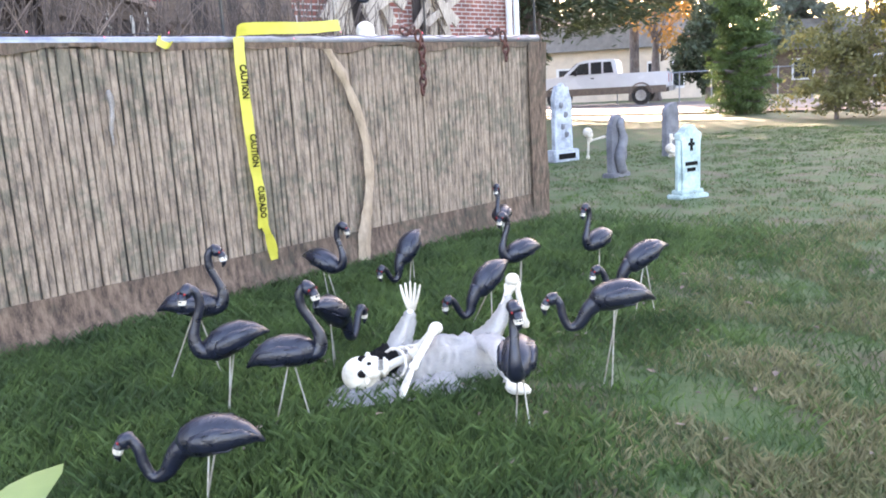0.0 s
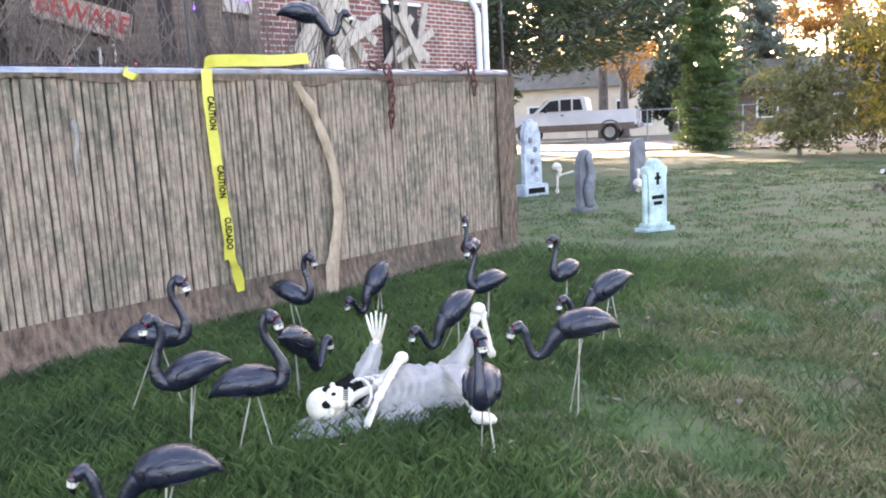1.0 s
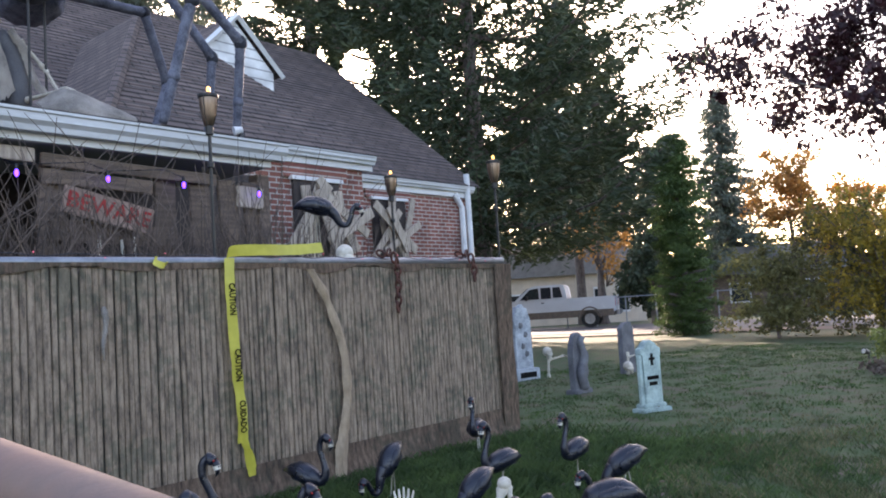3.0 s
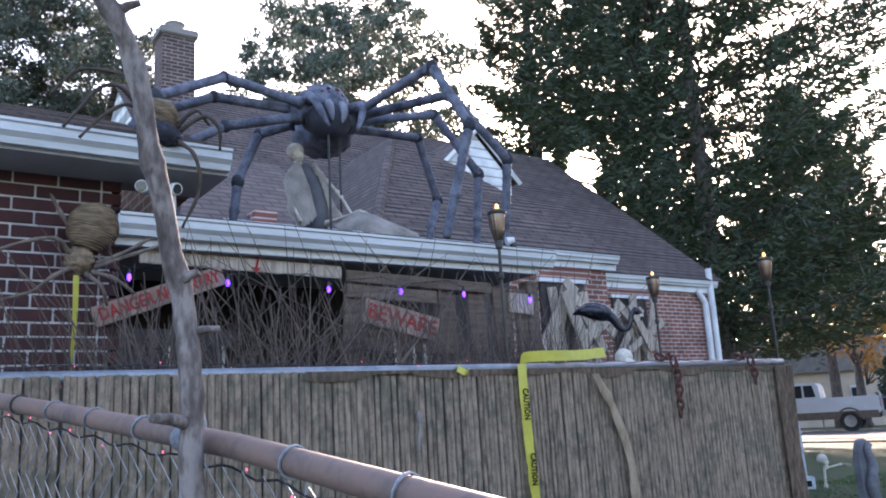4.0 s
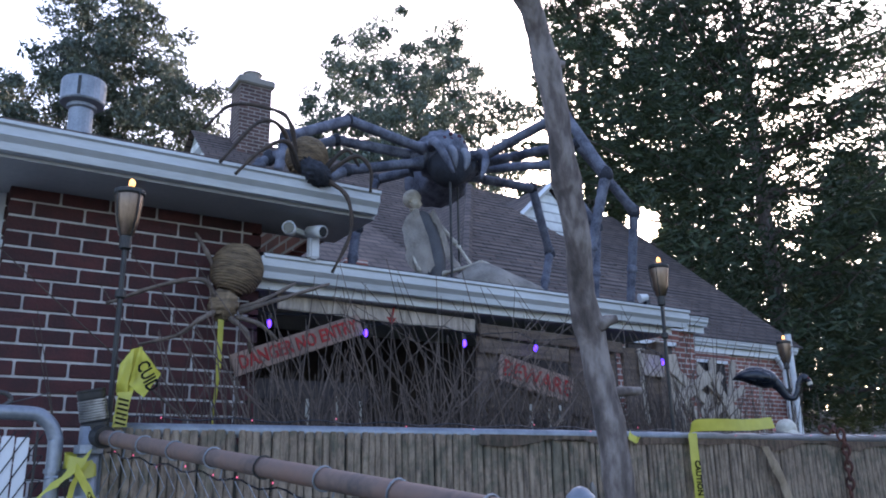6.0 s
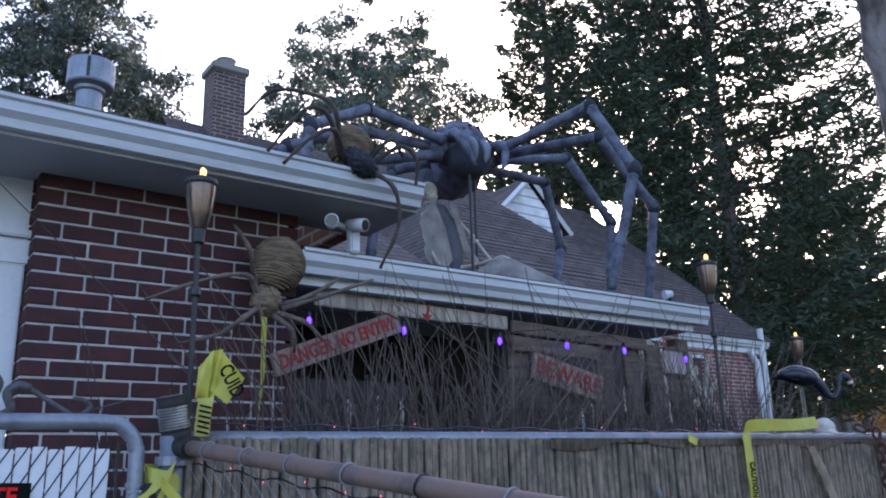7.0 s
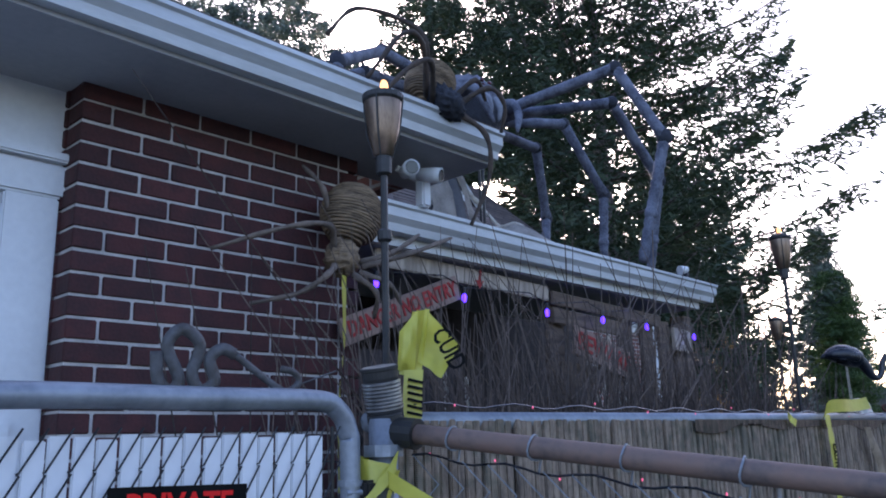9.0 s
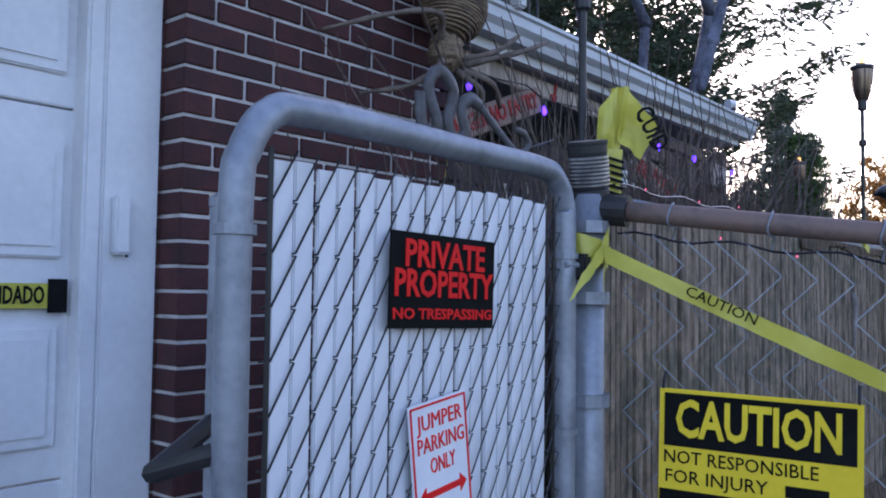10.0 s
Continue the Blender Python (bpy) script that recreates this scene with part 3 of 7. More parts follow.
def lush(rng):
    while True:
        x, y = rng.uniform(0.6, 5.2), rng.uniform(-3.3, 0.02)
        edge = -2.0 - 0.45 * math.sin(x * 1.3) + 0.12 * (x - 2) + 0.6 * noise.noise((x * 1.5, y * 1.5, 7)) + 0.3 * noise.noise((x * 5, y * 5, 17))
        k = min(1.0, max(0.22, 0.6 + (y - edge) * 1.1))
        if rng.uniform() < k * min(1.0, max(0.1, (5.2 - x) / 1.6)) * (0.35 + 0.9 * max(0.0, 0.5 + noise.noise((x * 4, y * 4, 2)))) and not (y > -0.3 and x < 1.0):
            return x, y, 0.6 + 0.4 * k


def thin(rng):
    while True:
        x = 1.0 + 14 * rng.uniform() ** 1.3
        y = rng.uniform(-3.6, 2.6 if x > 4.9 else 0)
        tuft = noise.noise((x * 7, y * 7, 13)) + 0.6 * noise.noise((x * 2.2, y * 2.2, 4))
        if (tuft > -0.12 or rng.uniform() < 0.12) and (noise.noise((x * 0.9, y * 0.9, 11)) > -0.2 or rng.uniform() < 0.3):
            return x, y, 0.55 + 0.5 * max(0.0, tuft)


def straw(rng):
    while True:
        cx, cy, r = ((2.55, -2.65, 0.42), (3.3, -2.35, 0.55), (4.6, -1.9, 0.7), (2.0, -2.75, 0.3))[int(rng.integers(0, 4))]
        x, y = rng.normal(cx, r), rng.normal(cy, r * 0.7)
        if -3.3 < y < -0.9 and noise.noise((x * 3.0, y * 3.0, 21)) > -0.1:
            return x, y, 0.6


blades("lush_grass", "long bright green grass under the flamingos", 250000, lush, M["grass"], 0.055, 1)
blades("lawn_grass", "short green lawn grass", 330000, thin, M["shortgrass"], 0.036, 2, 1.5)
blades("straw_grass", "dry pale straw grass on bare patches", 64000, straw, M["dry"], 0.055, 3, 1.5)


def litter(count, seed):
    rng = np.random.default_rng(seed)
    verts, faces = [], []
    for _ in range(count):
        x, y = rng.uniform(0.8, 11), rng.uniform(-3.4, 2)
        if y > -0.05 and x < 4.95:
            continue
        z, a, s = ground_z(x, y) + rng.uniform(0.01, 0.04), rng.uniform(0, 6.28), rng.uniform(0.008, 0.02)
        c, d = math.cos(a) * s, math.sin(a) * s
        i = len(verts)
        verts += [(x - c, y - d, z), (x + d * 0.6, y - c * 0.6, z + 0.006), (x + c, y + d, z + rng.uniform(0, 0.01)), (x - d * 0.6, y + c * 0.6, z + 0.006)]
        faces.append((i, i + 1, i + 2, i + 3))
    tagged(raw("fallen_leaves", verts, faces, M["wood"]), "small brown fallen leaves scattered on the lawn", "leaves", kind="stuff")


litter(1000, 5)


# ---- house: garage wing ----
BX0, BX1, BY = -0.213, 0.86, 1.10      # brick side wall of the garage wing
garage = thing("garage_wing", "dark red brick garage wing with white trim and brown roof", "house", kind="structure")
part("wall", box((BX1 - BX0 - 0.016, 0.16, 2.26), ((BX0 + BX1) / 2, BY + 0.087, 1.16)), M["mortar"], garage)
part("inner_wall", box((0.16, 3.0, 2.26), (BX1 - 0.08, BY + 1.69, 1.16)), M["mortar"], garage)
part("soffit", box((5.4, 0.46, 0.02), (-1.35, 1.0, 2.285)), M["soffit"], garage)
part("fascia_backing", box((5.4, 0.03, 0.12), (-1.35, 0.80, 2.34)), M["white"], garage)


def gutter(name, x0, x1, y, z, parent):
    """K-style gutter: front face with an ogee step, open at the top."""
    out = [(0, 0), (-0.055, 0.0), (-0.062, 0.03), (-0.085, 0.052), (-0.085, 0.088), (-0.098, 0.094), (-0.098, 0.108), (-0.080, 0.108), (-0.080, 0.09), (0.0, 0.085)]
    return part(name, prism(out, abs(x1 - x0), Matrix.Translation(((x0 + x1) / 2, y, z)) @ Matrix.Rotation(radians(90), 4, "Z") @ Matrix.Diagonal((1, 1, 1, 1))), M["gutterwhite"], parent, "white metal gutter")


gutter("gutter", -4.0, 1.345, 0.785, 2.29, garage)


def slope(name, x0, x1, y0, z0, y1, z1, material, parent, thick=0.05, x0b=None, x1b=None):
    x0b, x1b = x0 if x0b is None else x0b, x1 if x1b is None else x1b
    v = [(x0, y0, z0), (x1, y0, z0), (x1b, y1, z1), (x0b, y1, z1)]
    v += [(x, y, z - thick) for x, y, z in v]
    return raw(name, v, [(0, 1, 2, 3), (7, 6, 5, 4), (0, 4, 5, 1), (1, 5, 6, 2), (2, 6, 7, 3), (3, 7, 4, 0)], material, parent)


def shingled(name, x0, x1, y0, z0, y1, z1, parent, rows, x0b=None, x1b=None, material=None):
    """A roof plane of overlapping courses, each a thin stepped board of shingles."""
    x0b, x1b = x0 if x0b is None else x0b, x1 if x1b is None else x1b
    roof = None
    for r in range(rows):
        a, b = r / rows, min(1.0, (r + 1.15) / rows)
        verts = []
        for t, up in ((a, 0.016), (b, 0.0)):
            xa, xb = x0 + (x0b - x0) * t, x1 + (x1b - x1) * t
            y, z = y0 + (y1 - y0) * t, z0 + (z1 - z0) * t
            verts += [(xa, y, z + up), (xb, y, z + up)]
        y, z = y0 + (y1 - y0) * a, z0 + (z1 - z0) * a
        verts += [(x0 + (x0b - x0) * a, y, z - 0.01), (x1 + (x1b - x1) * a, y, z - 0.01)]
        course = raw(name if roof is None else "shingle_course", verts, [(0, 1, 3, 2), (4, 5, 1, 0)], material or M["shingle"], roof or parent)
        roof = roof or course
    return roof


slope("roof_deck", -4.0, 1.33, 0.74, 2.385, 4.4, 3.85, M["gapdark"], garage)
shingled("roof", -4.0, 1.35, 0.70, 2.395, 4.4, 3.875, garage, 28)
raw("gable_wall", [(1.30, 1.0, 2.28), (1.30, 4.4, 2.28), (1.30, 4.4, 3.8), (1.22, 1.0, 2.28), (1.22, 4.4, 2.28), (1.22, 4.4, 3.8)], [(0, 1, 2), (5, 4, 3), (0, 3, 4, 1), (1, 4, 5, 2), (2, 5, 3, 0)], M["sidebrick"], garage)

flue = thing("roof_vent", "galvanized round flue cap standing on the garage roof", "vent")
part("pipe", lathe([(0.07, 2.9), (0.07, 3.24), (0.085, 3.25), (0.085, 3.27)], Matrix.Translation((0.18, 2.37, 0))), M["galv"], flue, smooth=False)
part("cap", lathe([(0.07, 3.27), (0.125, 3.28), (0.13, 3.29), (0.13, 3.42), (0.125, 3.43), (0.03, 3.45)], Matrix.Translation((0.18, 2.37, 0))), M["galv"], flue)
for k in range(3):
    a = k * 2.1 - 1.9
    part("slot", box((0.018, 0.01, 0.12), Matrix.Translation((0.18 + 0.128 * math.cos(a), 2.37 + 0.128 * math.sin(a), 3.355)) @ Matrix.Rotation(a + math.pi / 2, 4, "Z")), M["blackmetal"], flue)

# garage door and jamb, in the plane behind the brick corner
gdoor = thing("door_1", "white panelled garage door with caution tape across it", "garage door", kind="structure")
part("casing", box((0.16, 0.07, 1.87), (-0.296, 1.235, 0.98), 0.006), M["white"], gdoor)
part("casing_step", box((0.05, 0.09, 1.83), (-0.40, 1.245, 0.965), 0.008), M["white"], gdoor)
part("head_casing", box((3.3, 0.08, 0.11), (-1.84, 1.235, 1.97), 0.008), M["white"], gdoor)
part("head_cap", box((3.34, 0.11, 0.03), (-1.84, 1.225, 2.04), 0.006), M["white"], gdoor)
part("upper_panel", box((3.3, 0.06, 0.25), (-1.84, 1.25, 2.165)), M["white"], gdoor)
part("wall_fill", box((3.2, 0.05, 0.10), (-1.84, 1.26, 1.93)), M["white"], gdoor)
for k in range(4):
    z = 0.05 + 0.4725 * k
    leaf = part("door_section", box((2.6, 0.04, 0.466), (-1.71, 1.285, z + 0.235), 0.003), M["white"], gdoor)
    for j in range(4):
        fx = -0.68 - 0.62 * j
        for grow, lift in ((0.0, 0.004), (0.05, 0.010)):
            part("raised_panel", box((0.46 - grow, 0.012, 0.30 - grow), (fx, 1.262 - lift, z + 0.235), 0.005), M["white"], gdoor)
sensor = thing("door_sensor", "white plastic sensor box on the door jamb", "sensor")
part("housing", box((0.042, 0.03, 0.155), (-0.33, 1.185, 1.17), 0.006), M["white"], sensor)
part("button", ball((0.005, 0.004, 0.005), (-0.32, 1.17, 1.09), sub=1), M["blackplastic"], sensor)
door_tape = thing("door_tape", "yellow caution tape stuck across the garage door with black tape", "tape")
part("band", box((1.6, 0.002, 0.062), (-1.28, 1.245, 0.985)), M["tape"], door_tape)
part("black_patch", box((0.048, 0.004, 0.085), (-0.462, 1.243, 0.985)), M["ink"], door_tape)
words("lettering", "CUIDADO", 0.06, Matrix.Translation((-0.572, 1.2425, 0.985)), M["ink"], door_tape, 0.155, bold=0.0015)

# ---- porch ----
porch = thing("porch", "dark covered porch with white gutter and fascia, boarded with old planks", "porch", kind="structure")
gutter("gutter", 0.86, 3.76, 1.035, 1.975, porch)
part("gutter_cap", box((0.012, 0.10, 0.10), (0.855, 0.99, 2.02)), M["gutterwhite"], porch)
part("fascia", box((2.82, 0.03, 0.055), (2.27, 1.055, 1.962)), M["white"], porch)
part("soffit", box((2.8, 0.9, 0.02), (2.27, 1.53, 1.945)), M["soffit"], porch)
slope("roof_deck", 0.87, 3.76, 1.0, 2.065, 4.0, 2.75, M["gapdark"], porch)
shingled("roof", 0.87, 3.78, 0.98, 2.085, 4.0, 2.77, porch, 20)
# interior shade comes from this wall's dark colour
part("back_wall", box((3.8, 0.1, 2.2), (2.75, 2.6, 1.1)), M["porchshade"], porch)
part("corner_post", box((0.10, 0.10, 1.9), (3.68, 1.18, 0.95), 0.006), M["wood"], porch)

# ---- main house ----
house = thing("main_house", "red brick house with brown shingle hip roof and white gutters", "house", kind="structure")
part("wall", box((5.0, 0.25, 3.0), (5.45, 4.62, 1.48)), M["farbrick"], house, "red brick front wall")
part("wall_side", box((0.25, 1.8, 3.0), (7.83, 5.6, 1.48)), M["sidebrick"], house)
part("wall", box((4.8, 0.25, 3.2), (10.1, 6.42, 1.6)), M["farbrick"], house, "red brick rear wall")
part("wall_side", box((0.25, 9.0, 3.2), (12.4, 11.0, 1.6)), M["sidebrick"], house)
part("wall_side", box((0.25, 9.0, 3.2), (3.1, 9.0, 1.6)), M["sidebrick"], house)
gutter("gutter", 2.6, 8.1, 4.44, 2.92, house)
gutter("gutter", 7.9, 12.6, 6.24, 3.10, house)
part("eave_board", box((5.4, 0.06, 0.12), (5.4, 4.47, 2.9)), M["white"], house)
part("eave_board", box((4.7, 0.06, 0.12), (10.2, 6.27, 3.06)), M["white"], house)
# front wing: hip roof, its hip facing the drive
shingled("front_roof", 4.3, 8.15, 4.36, 3.04, 7.0, 5.32, house, 30, x0b=6.22, x1b=6.43)
verts = [(4.3, 4.36, 3.04), (4.3, 9.0, 3.04), (6.22, 7.0, 5.32), (6.22, 9.0, 5.32)]
raw("side_roof", verts, [(0, 2, 3, 1)], M["shingle_y"], house)
part("hip_cap", tube([(4.3, 4.36, 3.06), (6.22, 7.0, 5.34)], 0.07, 6), M["shingle"], house)
raw("wing_right_roof", [(8.15, 4.36, 3.04), (6.43, 7.0, 5.32), (6.43, 9.6, 5.32), (8.15, 9.6, 3.04)], [(0, 1, 2, 3)], M["shingle_y"], house)
# main gable behind
shingled("main_roof", 2.9, 12.75, 6.15, 3.22, 10.6, 6.96, house, 46)
raw("main_roof_back", [(2.9, 10.6, 6.96), (12.75, 10.6, 6.96), (12.75, 15.0, 3.2), (2.9, 15.0, 3.2)], [(0, 1, 2, 3)], M["shingle"], house)
raw("gable_wall", [(12.4, 6.3, 3.1), (12.4, 15.0, 3.1), (12.4, 10.6, 6.9), (12.3, 6.3, 3.1), (12.3, 15.0, 3.1), (12.3, 10.6, 6.9)], [(0, 1, 2), (5, 4, 3)], M["siding"], house)
raw("gable_wall", [(3.0, 6.3, 3.1), (3.0, 15.0, 3.1), (3.0, 10.6, 6.9), (3.1, 6.3, 3.1), (3.1, 15.0, 3.1), (3.1, 10.6, 6.9)], [(0, 2, 1), (5, 3, 4)], M["siding"], house)
raw("link_roof", [(0.9, 4.0, 2.75), (4.3, 4.0, 2.75), (4.3, 7.0, 4.6), (0.9, 7.0, 4.6)], [(0, 1, 2, 3)], M["shingle"], house)
dormer = thing("dormer", "white sided gable dormer on the brown roof", "dormer", kind="structure")
dm = Matrix.Translation((8.25, 7.6, 0))
part("gable_face", prism([(-0.75, 4.6), (0.75, 4.6), (0.75, 5.1), (0, 5.85), (-0.75, 5.1)], 0.1, dm), M["siding"], dormer)
part("cheek", box((0.08, 2.2, 0.6), dm @ Matrix.Translation((0.72, 1.1, 4.85))), M["siding"], dormer)
part("cheek", box((0.08, 2.2, 0.6), dm @ Matrix.Translation((-0.72, 1.1, 4.85))), M["siding"], dormer)
for s in (-1, 1):
    raw("dormer_roof", [(8.25, 7.45, 5.97), (8.25, 10.2, 5.97), (8.25 + s * 0.92, 10.2, 5.07), (8.25 + s * 0.92, 7.45, 5.07)], [(0, 1, 2, 3)], M["shingle"], dormer)
    part("rake_board", tube([(8.25, 7.47, 5.93), (8.25 + s * 0.9, 7.47, 5.04)], 0.05, 4), M["white"], dormer)

chimney = thing("chimney", "tall brown brick chimney with a stepped cap", "chimney")
cm = Matrix.Translation((3.85, 10.3, 0))
part("shaft", box((0.56, 0.5, 5.0), cm @ Matrix.Translation((0, 0, 5.35))), courses("chimney_brick", (0.10, 0.055, 0.048), (0.07, 0.04, 0.038), (0.25, 0.22, 0.2), 0.213, 0.0677, 0.009, (0, 2)), chimney)
part("cap", box((0.66, 0.6, 0.14), cm @ Matrix.Translation((0, 0, 7.87)), 0.02), M["concrete"], chimney)
part("flue_pot", lathe([(0.16, 7.9), (0.15, 8.1), (0.18, 8.12)], cm, 12), M["concrete"], chimney)

downspout = thing("downspout", "white double downspout pipes at the brick house corner", "downspout")
part("pipe", tube([(12.42, 6.20, 3.45), (12.42, 6.20, 0.2)], 0.055, 8), M["white"], downspout)
part("pipe", tube([(12.05, 6.22, 3.05), (12.22, 6.20, 2.8), (12.22, 6.20, 0.2)], 0.055, 8), M["white"], downspout)


def boarded_window(x, y, z, w, h, seed):
    rng = random.Random(seed)
    win = thing("boarded_window", "dark window boarded over with crooked old planks", "window", "boarded windows", "structure")
    # dark panel stands in for the shade inside the window
    part("dark_opening", box((w, 0.06, h), (x, y - 0.02, z)), M["porchshade"], win)
    part("lintel", box((w + 0.3, 0.05, 0.18), (x, y - 0.02, z + h / 2 + 0.1)), M["sidebrick"], win, "upright brick lintel")
    part("sill_board", box((w + 0.1, 0.07, 0.05), (x, y - 0.05, z + h / 2)), M["white"], win)
    for k, turn in enumerate((84, 97, 78, 104, 90, -52, 58, 38, -30, 66)):
        m = Matrix.Translation((x + rng.uniform(-0.42, 0.42) * w, y - 0.09 - 0.03 * k, z + rng.uniform(-0.25, 0.05) * h)) @ Matrix.Rotation(radians(turn + rng.uniform(-6, 6)), 4, "Y")
        part("plank", box((rng.uniform(0.75, 1.15) * h, 0.03, rng.uniform(0.11, 0.17)), m, 0.004), M["palewood"], win)


boarded_window(7.1, 4.5, 2.15, 0.75, 1.0, 3)
boarded_window(10.3, 6.3, 2.3, 0.8, 1.1, 4)

# ---- fences ----
reed_fence = thing("reed_fence", "steel-railed yard fence covered with brown reed and burlap screening", "fence", kind="structure")
FX0, FX1 = 0.06, 4.80
part("top_rail", tube([(0.0, 0.03, 1.20), (2.4, 0.03, 1.212), (4.83, 0.03, 1.228)], 0.021, 12), M["galv"], reed_fence, smooth=True)
part("backing", box((FX1 - FX0, 0.012, 1.12), ((FX0 + FX1) / 2, 0.03, 0.60)), M["gapdark"], reed_fence)
for x in (2.45, 4.80):
    part("post", tube([(x, 0.055, 0.0), (x, 0.055, 1.2)], 0.024, 10), M["galv"], reed_fence)


def rumpled(name, x0, x1, z0, z1, y, amp, nx, nz, material, parent, seed, label="", fall=0.0):
    """Hanging cloth with folds, a little thickness and an uneven hem."""
    verts, faces = [], []
    for i in range(nx + 1):
        for j in range(nz + 1):
            u, v = i / nx, j / nz
            x, z = x0 + (x1 - x0) * u, z0 + (z1 - z0) * v
            if j == 0:
                z += 0.04 * noise.noise((x * 3, seed, 0))
            d = amp * noise.noise((x * 3.1, z * 2.2, seed)) + 0.4 * amp * noise.noise((x * 11, z * 7, seed))
            verts.append((x, y - abs(amp) + d - fall * (1 - v) ** 2, z))
    n = nz + 1
    faces = [(i * n + j, (i + 1) * n + j, (i + 1) * n + j + 1, i * n + j + 1) for i in range(nx) for j in range(nz)]
    return raw(name, verts, faces, material, parent, label, True)


rumpled("burlap_skirt", 0.3, 4.80, 0.03, 0.24, 0.005, 0.012, 120, 6, M["burlap"], reed_fence, 3, "stained burlap hem", 0.06)
rumpled("burlap_top", 1.4, 4.80, 1.175, 1.205, 0.008, 0.010, 100, 3, M["burlap"], reed_fence, 9, "gathered burlap edge")
seam = curve([(3.05, 0, 1.17), (3.13, 0, 1.05), (3.20, 0, 0.90), (3.255, 0, 0.72), (3.265, 0, 0.52), (3.235, 0, 0.36), (3.20, 0, 0.22), (3.19, 0, 0.06)], 5)
verts = []
for i, p in enumerate(seam):
    w = 0.030 + 0.014 * noise.noise((i * 0.35, 4, 1)) + (0.012 if p.z < 0.34 else 0)
    verts += [(p.x - w, -0.030, p.z), (p.x - w * 0.3, -0.052 + 0.008 * math.sin(i), p.z), (p.x + w * 0.4, -0.046, p.z), (p.x + w, -0.028, p.z)]
faces = [(4 * i + k, 4 * i + k + 1, 4 * i + k + 5, 4 * i + k + 4) for i in range(len(seam) - 1) for k in (0, 1, 2)]
raw("burlap_seam", verts, faces, M["flap"], reed_fence, "loose pale burlap flap", True)
rumpled("burlap_end", 4.66, 4.84, 0.05, 1.2, 0.0, 0.02, 6, 12, M["burlap"], reed_fence, 17)

gate_post = thing("gate_post", "galvanized steel corner post of the yard fence", "post", kind="structure")
part("post", tube([(0.018, 0.0, 0.0), (0.018, 0.0, 1.205)], 0.030, 14), M["galv"], gate_post, smooth=True)
for z in (1.14, 1.00, 0.80):
    part("clamp_band", lathe([(0.036, z - 0.012), (0.041, z - 0.012), (0.041, z + 0.012), (0.036, z + 0.012)], Matrix.Translation((0.018, 0, 0)), 16), M["galv"], gate_post)
part("second_post", tube([(0.06, 0.04, 0.0), (0.06, 0.04, 1.13)], 0.018, 10), M["galv"], gate_post)
can = thing("tin_can", "upturned ribbed tin can with a label stuck on the fence post", "can")
cmx = Matrix.Translation((0.032, 0.006, 1.198)) @ Matrix.Rotation(radians(-12), 4, "Y") @ Matrix.Rotation(radians(3), 4, "X") @ Matrix.Diagonal((0.80, 0.80, 0.90, 1))
prof = [(0.046, 0.0), (0.049, 0.004)]
for k in range(13):
    prof += [(0.049, 0.02 + k * 0.006), (0.0465, 0.023 + k * 0.006)]
prof += [(0.049, 0.105), (0.049, 0.122), (0.051, 0.124), (0.051, 0.130), (0.046, 0.131)]
part("body", lathe(prof, cmx, 28), M["blackmetal"], can)
for k in range(8):
    part("rib", lathe([(0.048, 0.030 + 0.0085 * k), (0.0515, 0.032 + 0.0085 * k), (0.0515, 0.0355 + 0.0085 * k), (0.048, 0.0375 + 0.0085 * k)], cmx, 28), M["tin"], can, "bright tin rib")
part("lid", lathe([(0.002, 0.128), (0.046, 0.1315)], cmx, 28), M["palewood"], can)

# drive-side fence: rusty top rail falling away from the gate post
R0, RM, R1 = Vector((0.035, 0.0, 1.180)), Vector((0.400, -1.87, 0.948)), Vector((0.535, -3.90, 0.690))


def rail_at(s):
    """A point of the rail: it bends a little at the line post."""
    return R0.lerp(RM, s / 0.48) if s < 0.48 else RM.lerp(R1, (s - 0.48) / 0.52)


drive_fence = thing("drive_fence", "chain-link fence with a rusty top rail along the drive", "fence", kind="structure")
part("top_rail", tube([rail_at(k / 25) for k in range(26)], 0.0205, 14), M["rust"], drive_fence, smooth=True)
part("end_cup", tube([rail_at(-0.005), rail_at(0.018)], 0.032, 14), M["blackmetal"], drive_fence)
for s in (0.44, 0.98):
    p = rail_at(s)
    part("line_post", tube([(p.x + 0.01, p.y, 0.0), (p.x + 0.01, p.y, p.z + 0.01)], 0.022, 12), M["galv"], drive_fence)
    part("post_cap", lathe([(0.024, -0.02), (0.025, 0.012), (0.020, 0.03), (0.010, 0.04), (0.002, 0.043)], Matrix.Translation((p.x + 0.01, p.y, p.z + 0.01)), 14), M["galv"], drive_fence, smooth=True)
    part("rail_loop", lathe([(0.022, -0.015), (0.025, -0.015), (0.025, 0.015), (0.022, 0.015)], Matrix.Translation(p) @ Matrix.Rotation(radians(80), 4, "X"), 16), M["galv"], drive_fence)
for s in (0.04, 0.085, 0.13, 0.18, 0.235, 0.29, 0.345, 0.40, 0.53, 0.60):
    p = rail_at(s)
    ring = [p + 0.0235 * Vector((math.cos(a), 0, math.sin(a))) + Vector((0, 0.004 * math.sin(a * 2), 0)) for a in np.linspace(0, 6.28, 14)]
    part("wire_tie", tube(ring + [p + Vector((0.02, 0.01, -0.05))], 0.0022, 5), M["galv"] if s * 100 % 2 < 1.2 else M["blackmetal"], drive_fence)


